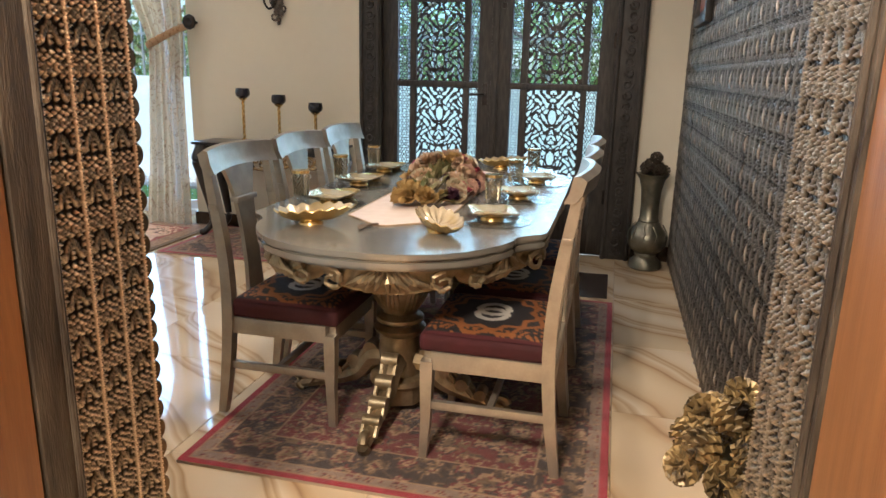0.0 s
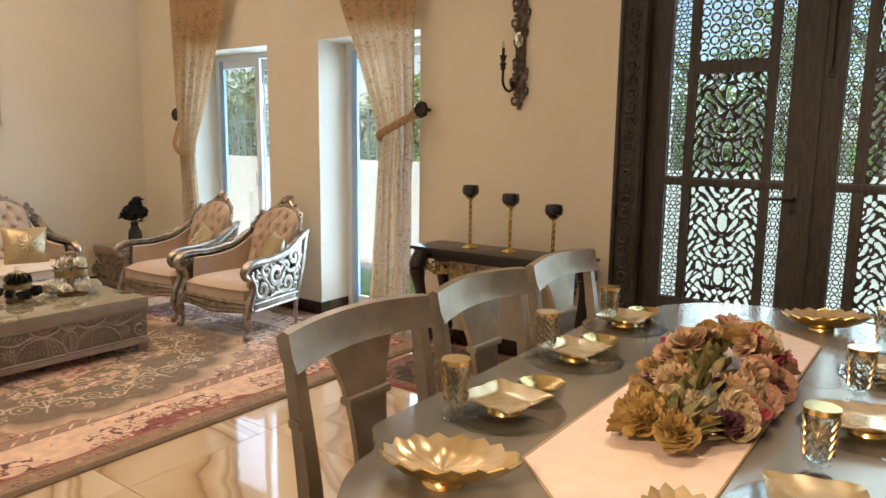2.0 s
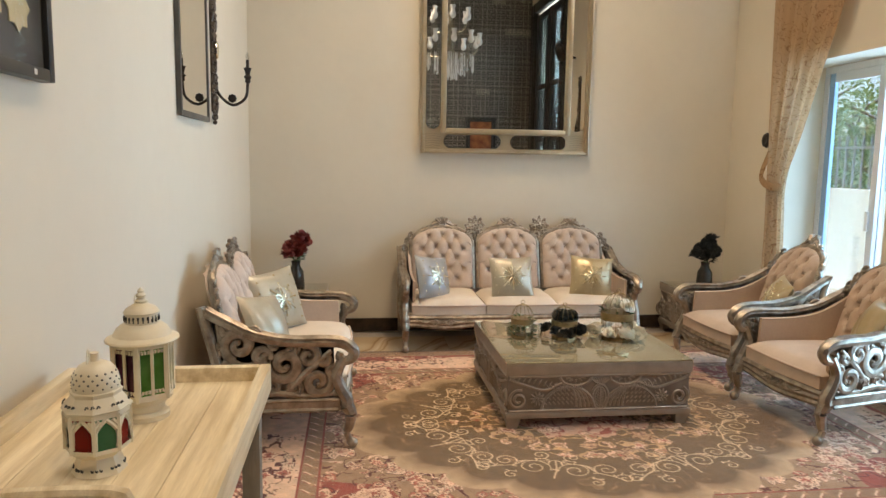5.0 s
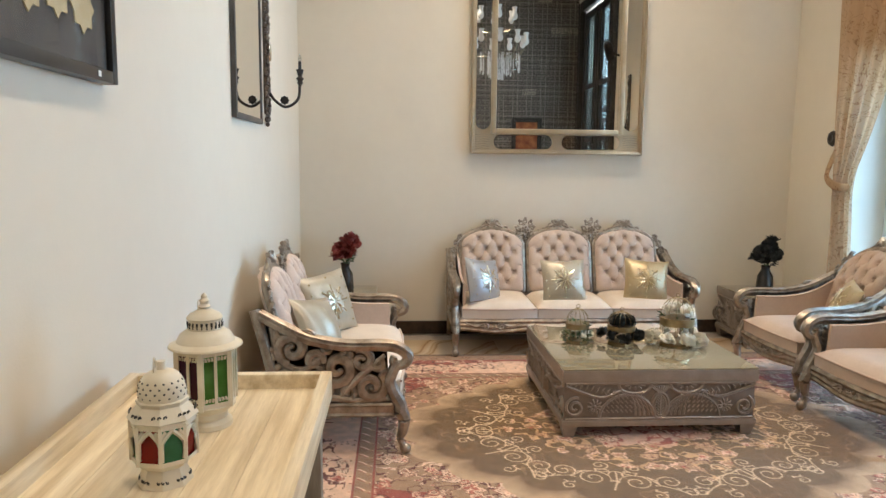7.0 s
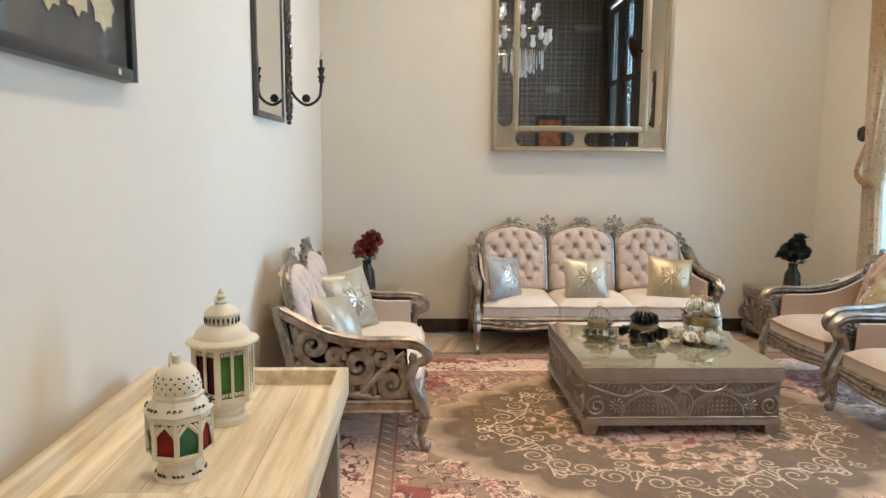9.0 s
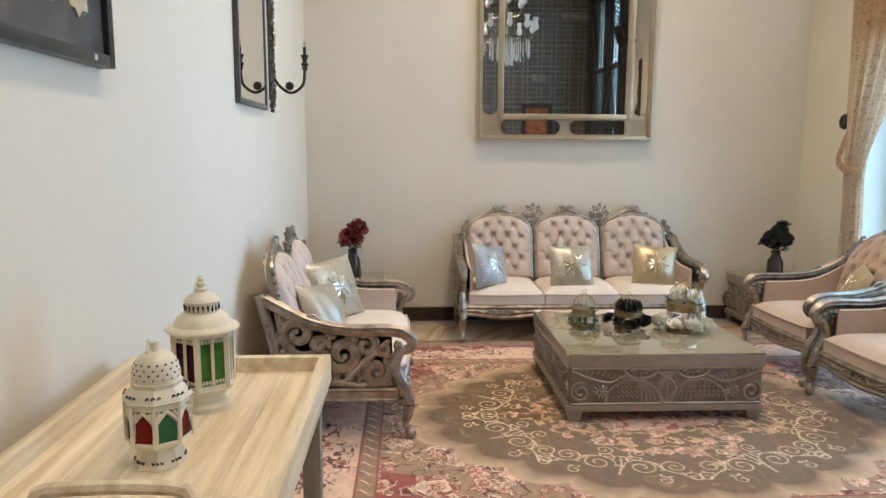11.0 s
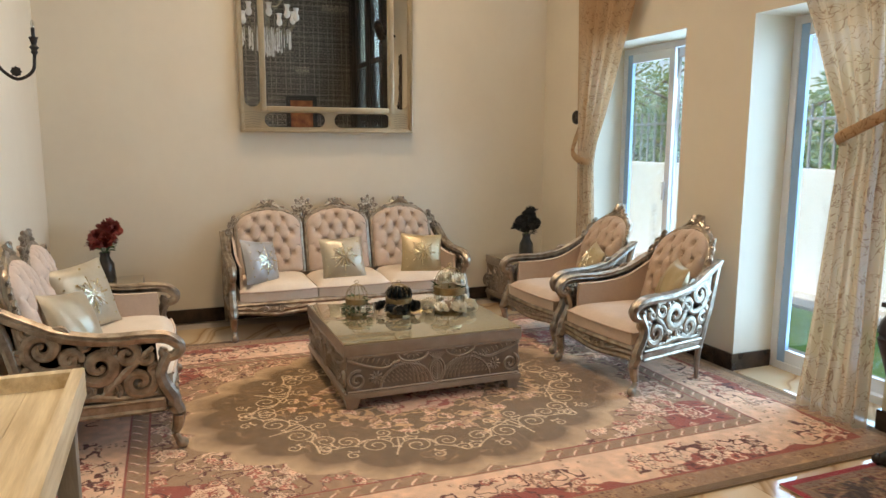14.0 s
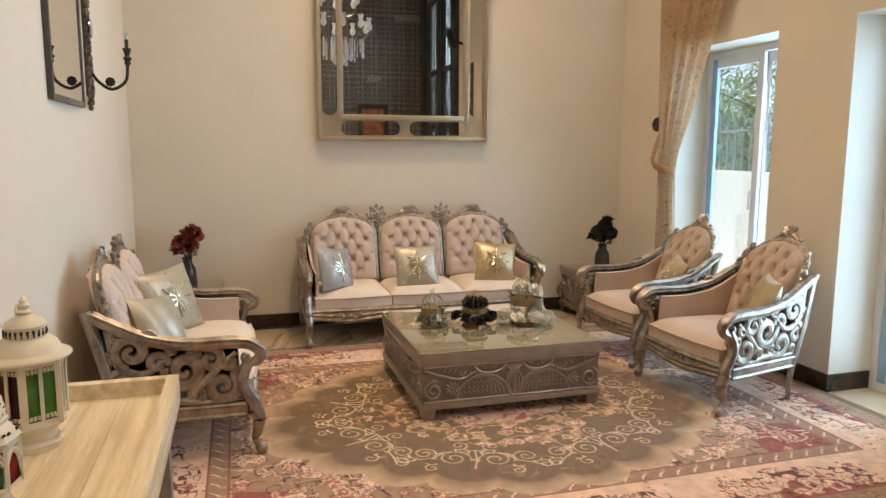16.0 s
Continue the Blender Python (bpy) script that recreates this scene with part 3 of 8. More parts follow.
# ---- embossed tin ----
def tin_height(u, v):
    """Height of the pressed pattern; u across one strip, v along one repeat."""
    g = lambda d, w: np.exp(-(d / w) ** 2)
    uu = np.abs(u - 0.5)
    h = np.zeros(u.shape)
    # two curled leaves rising from the middle
    for off, base, w in ((0.0, 0.03, 0.022), (0.05, 0.09, 0.02), (0.1, 0.15, 0.02)):
        s = ((v - 0.05) / 0.42).clip(0, 1)
        line = base + (0.27 - off) * (1 - s) ** 1.7
        h = np.maximum(h, 0.6 * g(uu - line, w) * (v > 0.04) * (v < 0.47 - off))
    q = np.hypot(uu - 0.3, (v - 0.13) * 1.5)
    h = np.maximum(h, 0.9 * g(q - 0.075, 0.026))
    # clusters of beads
    for a, b, r in ((0.0, 0.55, 0.055), (0.12, 0.6, 0.05), (0.12, 0.72, 0.05), (0.0, 0.78, 0.055), (0.22, 0.66, 0.05), (0.25, 0.52, 0.045), (0.36, 0.58, 0.045), (0.36, 0.72, 0.045), (0.25, 0.82, 0.045), (0.12, 0.86, 0.045), (0.0, 0.93, 0.05), (0.36, 0.88, 0.045), (0.38, 0.42, 0.04), (0.38, 0.3, 0.04), (0.0, 0.2, 0.04), (0.0, 0.3, 0.035), (0.0, 0.1, 0.04), (0.22, 0.96, 0.04)):
        h = np.maximum(h, 1.15 * g(np.hypot(uu - a, (v - b) * 1.1), r * 0.85))
    q = np.hypot(uu - 0.19, (v - 0.66) * 1.5)
    h = np.maximum(h, 0.7 * g(q - 0.12, 0.022))
    rope = 0.75 + 0.4 * np.sin(2 * np.pi * (v * 18 + np.sign(u - 0.5) * (uu - 0.5) * 6))
    return np.where(uu > 0.45, rope, h.clip(0, 1.3))


def tin_sheet(name, w, h, strips, repeats, cell, depth, material, relief_tones, parent=None):
    """A pressed sheet in the x-z plane from its lower left corner, relief towards -y."""
    nx, nz = int(w / cell), int(h / cell)
    X, Z = np.meshgrid(np.linspace(0, w, nx + 1), np.linspace(0, h, nz + 1))
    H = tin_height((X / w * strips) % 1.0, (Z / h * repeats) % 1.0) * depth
    # relief shade put into the colour: recesses dark, crests light
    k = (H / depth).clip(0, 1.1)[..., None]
    lo, hi = relief_tones
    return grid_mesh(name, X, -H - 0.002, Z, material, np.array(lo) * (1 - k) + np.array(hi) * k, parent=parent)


STRIP, REPEAT = 0.09, 0.136
WE = bpy.data.objects["wall_east"]
proto = None
for i in range(16):
    for j in range(9):
        if proto is None:
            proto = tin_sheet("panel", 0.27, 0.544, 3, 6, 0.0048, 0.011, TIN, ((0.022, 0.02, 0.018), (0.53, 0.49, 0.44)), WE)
            o = proto
        else:
            o = proto.copy()
            scene.collection.objects.link(o)
        o.matrix_basis = pose(XE, YS + 0.005 + 0.2585 * (i + 1), 0.012 + 0.554 * j, random.uniform(-0.3, 0.3), 0, -90) @ Matrix.Diagonal((0.957, 1, 1.016, 1))

dl = tagged(new("door_2"), "doorway lined with embossed bronze tin and dark wood", "door", kind="structure")
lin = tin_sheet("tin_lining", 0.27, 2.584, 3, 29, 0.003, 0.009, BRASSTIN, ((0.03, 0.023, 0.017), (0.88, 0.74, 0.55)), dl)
lin.matrix_basis = pose(-0.222, 1.365, 0.0, 0, 0, 90) @ Matrix.Diagonal((0.815, 1, 1, 1))
o = lin.copy()
scene.collection.objects.link(o)
o.matrix_basis = pose(0.945, 1.585, 0.0, 0, 0, -90)
for x, sg in ((-0.222, 1), (0.945, -1)):
    part("lining_board", B(x - sg * 0.028, x - sg * 0.001, 1.315, 1.585, 0.0, 2.6), JAMBWOOD, dl, smooth=False)
    sc = bmesh.new()
    for k in range(58):
        lathe(sc, [(0.001, -0.004), (0.021, -0.003), (0.024, 0.0), (0.021, 0.003), (0.001, 0.004)], 14)
        bmesh.ops.transform(sc, verts=sc.verts[-70:], matrix=pose(x - sg * 0.002, 1.592, 0.02 + k * 0.045, 0, 90))
    part("scalloped_edge", sc, EDGETIN, dl)
    fb = bmesh.new()
    inner = 1.362 if sg > 0 else 1.312
    box(fb, x - sg * 0.04, x + sg * 0.008, 1.285, inner, 0.0, 2.6, 0.005)
    sweep(fb, [(x + sg * 0.01, inner - 0.008, 0), (x + sg * 0.01, inner - 0.008, 2.6)], 0.007, 8)
    part("frame_post", fb, JAMBWOOD, dl)
    part("door_leaf", B(x - sg * 0.06, x + sg * 0.004, 0.35, 1.28, 0.01, 2.55, 0.006), ORANGEWOOD, dl, "orange stained wooden leaf standing open")
part("frame_head", B(-0.25, 0.97, 1.19, 1.585, 2.6, 2.66), JAMBWOOD, dl, smooth=False)

# ---- curtains ----
def lace_mat():
    m = mat("embroidered_sheer_lace", (0.62, 0.5, 0.34), 0.8)
    nt = m.node_tree
    b = nt.nodes["Principled BSDF"]
    tc = nt.nodes.new("ShaderNodeTexCoord")
    n = nt.nodes.new("ShaderNodeTexNoise")
    n.inputs["Scale"].default_value, n.inputs["Detail"].default_value, n.inputs["Distortion"].default_value = 8, 2, 2.2
    nt.links.new(tc.outputs["Object"], n.inputs["Vector"])
    r = nt.nodes.new("ShaderNodeValToRGB")
    e = r.color_ramp.elements
    e[0].position, e[0].color = 0.475, (0.36, 0.36, 0.36, 1)
    e[1].position, e[1].color = 0.525, (0.36, 0.36, 0.36, 1)
    k = e.new(0.5)
    k.color = (0.95, 0.95, 0.95, 1)
    nt.links.new(n.outputs[0], r.inputs[0])
    cr = nt.nodes.new("ShaderNodeMix")
    cr.data_type = "RGBA"
    cr.inputs["A"].default_value, cr.inputs["B"].default_value = (0.65, 0.44, 0.245, 1), (0.20, 0.09, 0.033, 1)
    nt.links.new(r.outputs[0], cr.inputs["Factor"])
    nt.links.new(cr.outputs["Result"], b.inputs["Base Color"])
    tl = nt.nodes.new("ShaderNodeBsdfTranslucent")
    nt.links.new(cr.outputs["Result"], tl.inputs[0])
    m1 = nt.nodes.new("ShaderNodeMixShader")
    m1.inputs[0].default_value = 0.27
    nt.links.new(b.outputs[0], m1.inputs[1])
    nt.links.new(tl.outputs[0], m1.inputs[2])
    t = nt.nodes.new("ShaderNodeBsdfTransparent")
    m2 = nt.nodes.new("ShaderNodeMixShader")
    mr = nt.nodes.new("ShaderNodeMapRange")
    mr.inputs["From Min"].default_value, mr.inputs["From Max"].default_value = 0.36, 0.95
    mr.inputs["To Min"].default_value, mr.inputs["To Max"].default_value = 0.9, 0.995
    nt.links.new(r.outputs[0], mr.inputs[0])
    nt.links.new(mr.outputs[0], m2.inputs[0])
    nt.links.new(t.outputs[0], m2.inputs[1])
    nt.links.new(m1.outputs[0], m2.inputs[2])
    nt.links.new(m2.outputs[0], nt.nodes["Material Output"].inputs[0])
    return m


LACECURTAIN = lace_mat()


def curtain(label, inner, outer, y, pleats, seed):
    """Edges as (z, x) pairs, from the floor to the rod."""
    c = thing("curtain", label, "curtain", group="lace curtains")
    zs = np.linspace(0.015, 4.6, 150)
    iz, ix = zip(*inner)
    oz, ox = zip(*outer)
    xi, xo = np.interp(zs, iz, ix), np.interp(zs, oz, ox)
    ker = np.ones(9) / 9
    xi = np.convolve(np.pad(xi, 4, mode="edge"), ker, "valid")
    ns = 110
    S = np.linspace(0, 1, ns)
    X = xi[:, None] + (xo - xi)[:, None] * S[None]
    wid = np.abs(xo - xi)[:, None]
    amp = 0.010 + 0.03 * (1 - np.clip((wid - 0.2) / 0.7, 0, 1))
    ph = 2 * np.pi * pleats * S[None] + 0.6 * np.sin(zs[:, None] * 1.7 + seed)
    Y = y - 0.8 * amp * (np.sin(ph) + 0.35 * np.sin(2.3 * ph + 1 + zs[:, None]))
    Z = np.repeat(zs[:, None], ns, 1)
    grid_mesh("drape", X, Y, Z, LACECURTAIN, parent=c)
    return c


c1 = curtain("gold lace curtain tied back beside the garden door", [(0, -5.17), (0.5, -5.2), (1.15, -5.25), (1.3, -5.27), (1.6, -5.12), (2.16, -4.9), (2.6, -4.72), (4.6, -4.4)], [(0, -5.46), (1.2, -5.47), (1.3, -5.47), (1.7, -5.52), (2.6, -5.55), (4.6, -5.55)], YN - 0.09, 4, 1)
c2 = curtain("gold lace curtain tied back beside the garden door", [(0, -3.14), (0.45, -3.08), (1.38, -3.0), (1.48, -2.98), (1.64, -3.06), (2.02, -3.2), (2.43, -3.39), (4.6, -3.75)], [(0, -2.72), (1.2, -2.72), (1.42, -2.7), (2.4, -2.67), (4.6, -2.66)], YN - 0.11, 5, 4)
for c, pts, hx in ((c1, [(-5.255, -0.01, 1.29), (-5.29, -0.06, 1.29), (-5.39, -0.07, 1.32), (-5.48, -0.04, 1.39), (-5.49, 0.04, 1.6)], -5.505), (c2, [(-2.985, -0.01, 1.45), (-2.965, -0.075, 1.46), (-2.85, -0.085, 1.51), (-2.72, -0.05, 1.58), (-2.64, 0.06, 1.635)], -2.63)):
    y = YN - 0.1
    part("tieback", sweep(bmesh.new(), smooth_line([(a, y + b, z) for a, b, z in pts], 5), 0.03, 14, flat=0.28, up=(0, 1, 0)), LACECURTAIN, c, "gathered lace tieback")
    h = thing("curtain_holdback", "round dark bronze curtain holdback on the wall", "curtain hook", pose(hx, YN, 1.645, 90), "curtain holdbacks")
    part("rosette", lathe(bmesh.new(), [(0.012, 0.11), (0.03, 0.118), (0.052, 0.112), (0.058, 0.1), (0.05, 0.092), (0.014, 0.09)], 24, flutes=8, depth=0.04), BLACKIRON, h)
    part("stem", lathe(bmesh.new(), [(0.012, 0.0), (0.012, 0.092)], 10), BLACKIRON, h)
for x0, x1 in ((-5.7, -4.1), (-4.0, -2.5)):
    r = thing("curtain_rod", "dark bronze curtain rod on wall brackets", "curtain rod", group="curtain rods")
    part("rod", sweep(bmesh.new(), [(x0, YN - 0.1, 4.62), (x1, YN - 0.1, 4.62)], 0.015, 10), BLACKIRON, r)
    for x in (x0 + 0.05, x1 - 0.05):
        part("bracket", sweep(bmesh.new(), [(x, YN - 0.1, 4.62), (x, YN, 4.62)], 0.01, 8), BLACKIRON, r)
# ---- carpets ----
def value_noise(X, Y, scale, seed):
    r = np.random.RandomState(seed)
    G = r.rand(64, 64)
    x, y = X / scale + 100, Y / scale + 100
    xi, yi = np.floor(x).astype(int), np.floor(y).astype(int)
    fx, fy = x - xi, y - yi
    fx, fy = fx * fx * (3 - 2 * fx), fy * fy * (3 - 2 * fy)
    g = lambda a, b: G[a % 64, b % 64]
    return (g(xi, yi) * (1 - fx) + g(xi + 1, yi) * fx) * (1 - fy) + (g(xi, yi + 1) * (1 - fx) + g(xi + 1, yi + 1) * fx) * fy


def blossoms(C, X, Y, mask, spacing, seed, colours, size=0.5, density=1.0):
    """Scatters many-petalled woven flowers and their leaves over the masked part."""
    r = np.random.RandomState(seed)
    J = r.rand(80, 80, 4)
    i0, j0 = np.floor(X / spacing).astype(int), np.floor(Y / spacing).astype(int)
    for di in (-1, 0, 1):
        for dj in (-1, 0, 1):
            i, j = i0 + di, j0 + dj
            q = J[i % 80, j % 80]
            cx, cy = (i + 0.2 + 0.6 * q[..., 0]) * spacing, (j + 0.2 + 0.6 * q[..., 1]) * spacing
            d = np.hypot(X - cx, Y - cy)
            a = np.arctan2(Y - cy, X - cx)
            rad = spacing * size * (0.55 + 0.5 * q[..., 2])
            edge = rad * (0.72 + 0.28 * np.cos(a * 6 + q[..., 3] * 9))
            on = mask & (d < edge) & (q[..., 3] < density)
            k = (q[..., 2] * len(colours)).astype(int) % len(colours)
            for n, (outer, inner, heart) in enumerate(colours):
                s = on & (k == n)
                C[s] = outer
                C[s & (d < edge * 0.68)] = inner
                C[s & (d < edge * 0.28)] = heart
    return C


def draw_curve(C, X, Y, x0, y0, cell, pts, width, colour):
    h, w = X.shape
    P = np.array(pts)
    i0, i1 = int((P[:, 0].min() - width - x0) / cell) - 1, int((P[:, 0].max() + width - x0) / cell) + 2
    j0, j1 = int((P[:, 1].min() - width - y0) / cell) - 1, int((P[:, 1].max() + width - y0) / cell) + 2
    i0, j0, i1, j1 = max(0, i0), max(0, j0), min(w, i1), min(h, j1)
    if i1 <= i0 or j1 <= j0:
        return
    sx, sy = X[j0:j1, i0:i1], Y[j0:j1, i0:i1]
    d = np.full(sx.shape, 9.0)
    for a, b in zip(P[:-1], P[1:]):
        ab = b - a
        t = (((sx - a[0]) * ab[0] + (sy - a[1]) * ab[1]) / max(1e-9, ab @ ab)).clip(0, 1)
        d = np.minimum(d, np.hypot(sx - a[0] - t * ab[0], sy - a[1] - t * ab[1]))
    C[j0:j1, i0:i1][d < width] = colour


def carpet(name, label, x0, x1, y0, y1, cell, painter, z=0.012, turn=0):
    xs, ys = np.arange(x0, x1 + cell / 2, cell), np.arange(y0, y1 + cell / 2, cell)
    X, Y = np.meshgrid(xs, ys)
    C = painter(X, Y, x0, x1, y0, y1, cell)
    rg = thing(name, label, "rug")
    Z = np.full(X.shape, z) + 0.0012 * (value_noise(X, Y, 0.05, 5) - 0.5)
    grid_mesh("carpet_face", X, Y, Z, RUG, C, rg)
    sb = bmesh.new()
    box(sb, x0, xs[-1], y0, ys[-1], 0.001, z - 0.002)
    part("backing", sb, mat(name + "_backing", (0.4, 0.3, 0.2), 0.9, colour2=(0.34, 0.26, 0.18), scale=30), rg, smooth=False)
    return rg


CREAMW, TAUPEW, PALEW, ROSE, RED, DARK, BROWNW, DUSTY = (0.64, 0.49, 0.385), (0.175, 0.128, 0.08), (0.40, 0.29, 0.19), (0.40, 0.16, 0.125), (0.17, 0.03, 0.03), (0.055, 0.028, 0.028), (0.2, 0.115, 0.075), (0.36, 0.235, 0.17)


def peonies(C, X, Y, mask, spacing, seed, palettes, size=0.6, density=1.0, turn=0.0):
    """Large woven flowers: ragged rings of petals with dark outlines; a palette holds outline, petal, inner petal and heart."""
    r = np.random.RandomState(seed)
    J = r.rand(60, 60, 5)
    wx = X + 0.25 * spacing * (value_noise(X, Y, spacing * 0.3, seed + 1) - 0.5)
    wy = Y + 0.25 * spacing * (value_noise(X, Y, spacing * 0.3, seed + 2) - 0.5)
    i0, j0 = np.floor(wx / spacing).astype(int), np.floor(wy / spacing).astype(int)
    for di in (-1, 0, 1):
        for dj in (-1, 0, 1):
            i, j = i0 + di, j0 + dj
            q = J[i % 60, j % 60]
            cx, cy = (i + 0.15 + 0.7 * q[..., 0]) * spacing, (j + 0.15 + 0.7 * q[..., 1]) * spacing
            d, a = np.hypot(wx - cx, wy - cy), np.arctan2(wy - cy, wx - cx)
            rad = spacing * size * (0.45 + 0.65 * q[..., 2])
            f = d / rad + 0.13 * np.cos(5 * a + 7 * q[..., 3]) + 0.07 * np.cos(11 * a + 5 * q[..., 4])
            on = mask & (f < 1) & (q[..., 4] < density)
            ring = (f * 3.2 + 0.3 * np.cos(a * 6 + q[..., 3] * 9)) % 1.0
            k = (q[..., 3] * len(palettes)).astype(int) % len(palettes)
            for n, (line, outer, inner, heart) in enumerate(palettes):
                s = on & (k == n)
                C[s] = outer
                C[s & (f < 0.6)] = inner
                C[s & (f < 0.2)] = heart
                C[s & ((ring < 0.16) | (f > 0.93))] = line
    return C


def sprays(C, X, Y, mask, scale, seed, colour, width=0.05, level=0.5):
    """Thin branching tendrils along the level line of a warped noise."""
    n = value_noise(X + 0.6 * scale * value_noise(X, Y, scale * 0.6, seed + 3), Y + 0.6 * scale * value_noise(X, Y, scale * 0.7, seed + 4), scale, seed)
    C[mask & (np.abs(n - level) < width)] = colour
    return C


def paint_lounge(X, Y, x0, x1, y0, y1, cell):
    C = np.zeros(X.shape + (3,))
    ex, ey = np.minimum(X - x0, x1 - X), np.minimum(Y - y0, y1 - Y)
    e = np.minimum(ex, ey)
    n1, n2, n3 = value_noise(X, Y, 0.13, 1), value_noise(X, Y, 0.035, 2), value_noise(X, Y, 0.06, 3)
    along = np.where(ex < ey, Y - y0, X - x0)
    tan, rosered, deep = (0.33, 0.24, 0.165), (0.29, 0.10, 0.08), (0.13, 0.06, 0.045)
    white = (0.68, 0.56, 0.45)
    # olive outer edge and a brown guard with small motifs
    C[:] = (0.17, 0.125, 0.08)
    g = (e >= 0.045) & (e < 0.155)
    C[g] = (0.29, 0.205, 0.14)
    blossoms(C, X, Y, g & (e > 0.06) & (e < 0.14), 0.07, 3, [(BROWNW, PALEW, ROSE), (PALEW, BROWNW, PALEW), (deep, PALEW, BROWNW)], 0.5, 0.8)
    sprays(C, X, Y, g, 0.05, 61, PALEW, 0.035)
    C[(e >= 0.155) & (e < 0.166)] = rosered
    # broad cream border with rose wedges and leafy clusters
    m = (e >= 0.166) & (e < 0.47)
    C[m] = CREAMW
    lobe = 0.5 + 0.5 * np.cos(along * 2 * math.pi / 0.98)
    wedge = m & (e < 0.172 + 0.10 * lobe ** 1.6 + 0.10 * (n1 - 0.5))
    C[wedge] = rosered
    cl = m & (np.abs(e - 0.26) < 0.07 + 0.1 * lobe + 0.09 * (n1 - 0.5)) & (lobe > 0.12)
    sprays(C, X, Y, cl, 0.045, 62, deep, 0.075)
    peonies(C, X, Y, cl & (n3 > 0.22), 0.095, 8, [(deep, white, CREAMW, ROSE), (BROWNW, ROSE, white, rosered), (deep, DUSTY, white, ROSE), (rosered, white, ROSE, deep)], 0.5, 0.85)
    blossoms(C, X, Y, m & ~cl & ~wedge & (n1 > 0.56), 0.04, 9, [(deep, ROSE, deep), (BROWNW, DUSTY, BROWNW)], 0.28, 0.5)
    # guard of curled ticks between rose lines
    g = (e >= 0.47) & (e < 0.57)
    C[g] = (0.30, 0.215, 0.15)
    C[g & ((np.abs(e - 0.478) < 0.005) | (np.abs(e - 0.562) < 0.005))] = rosered
    ph = (along / 0.088) % 1.0 - 0.5
    w = (e - 0.52) / 0.035
    tick = (np.abs(ph - 0.28 * np.sin(w * 1.6)) < 0.09 * (1 - 0.6 * np.abs(w))) & (np.abs(w) < 0.95)
    C[g & tick] = white
    C[g & (np.abs(ph - 0.28 * np.sin(w * 1.6) - 0.13) < 0.03) & (np.abs(w) < 0.9)] = rosered
    C[g & (np.hypot(ph * 2.5 - 0.6, w - 0.5) < 0.35)] = PALEW
    # field: tan ground full of flowers, rose corner pieces
    f = e >= 0.57
    C[f] = tan
    cx, cy = (x0 + x1) / 2, (y0 + y1) / 2
    dx, dy = np.abs(X - cx) / (x1 - cx - 0.57), np.abs(Y - cy) / (y1 - cy - 0.57)
    cor = np.hypot(1.0 - dx, (1.0 - dy) * 1.25)
    C[f & (cor < 0.36 + 0.2 * (n1 - 0.5))] = rosered
    sprays(C, X, Y, f, 0.05, 63, deep, 0.045)
    sprays(C, X, Y, f & (n1 > 0.4), 0.06, 66, white, 0.05)
    peonies(C, X, Y, f & (n1 > 0.28), 0.15, 21, [(deep, white, CREAMW, ROSE), (BROWNW, CREAMW, ROSE, white), (rosered, white, CREAMW, rosered), (deep, DUSTY, CREAMW, BROWNW)], 0.52, 0.85)
    peonies(C, X, Y, f & (n3 > 0.45), 0.07, 22, [(deep, CREAMW, ROSE, white), (BROWNW, ROSE, CREAMW, deep), (deep, white, DUSTY, rosered)], 0.46, 0.7)
    # oval with a cloud edge of large lobes
    u, v = (X - cx) / 0.94, (Y - cy) / 1.22
    r = np.hypot(u, v)
    a = np.arctan2(v, u)
    sc = 0.98 + 0.08 * np.abs(np.sin(a * 11 + 0.5 * np.sin(2 * a))) ** 0.75 + 0.03 * np.cos(4 * a)
    t = r / sc
    inner = t < 1.0
    C[inner] = TAUPEW
    band = inner & (t > 0.885)
    k = ((t[band] - 0.885) / 0.115)[:, None]
    C[band] = np.array(TAUPEW) + (np.array((0.46, 0.36, 0.25)) - np.array(TAUPEW)) * k ** 0.6
    # flower wreath round a pale rose middle
    w = (t < 0.47 + 0.12 * np.cos(2 * a) ** 2 + 0.16 * (n1 - 0.5))
    sprays(C, X, Y, w, 0.05, 64, (0.5, 0.36, 0.22), 0.08)
    peonies(C, X, Y, w & (n3 > 0.3), 0.12, 31, [(BROWNW, (0.46, 0.33, 0.21), CREAMW, ROSE), (deep, PALEW, (0.5, 0.36, 0.25), BROWNW), (BROWNW, CREAMW, PALEW, ROSE)], 0.56)
    mid = t < 0.27 + 0.04 * np.sin(7 * a) + 0.1 * (n1 - 0.5)
    C[mid] = (0.52, 0.37, 0.29)
    sprays(C, X, Y, mid, 0.05, 65, rosered, 0.07)
    peonies(C, X, Y, mid & (n3 > 0.35), 0.11, 33, [(deep, white, ROSE, rosered), (rosered, ROSE, white, ROSE), (BROWNW, CREAMW, white, ROSE)], 0.55)
    sprays(C, X, Y, inner & (t > 0.5) & (t < 0.86) & (n1 > 0.52), 0.055, 67, (0.27, 0.195, 0.125), 0.04)
    # pale scrolling vines round the oval
    vine = (0.60, 0.50, 0.36)
    for k in range(8):
        th = 2 * math.pi * (k + 0.5) / 8
        c, s = math.cos(th), math.sin(th)
        bx, by = cx + 0.94 * 0.68 * c, cy + 1.22 * 0.68 * s
        tx, ty = -0.99 * s, 1.24 * c
        tl = math.hypot(tx, ty)
        tx, ty = tx / tl, ty / tl
        nx, ny = ty, -tx
        at = lambda a, b: (bx + 1.3 * (a * tx + b * nx), by + 1.3 * (a * ty + b * ny))
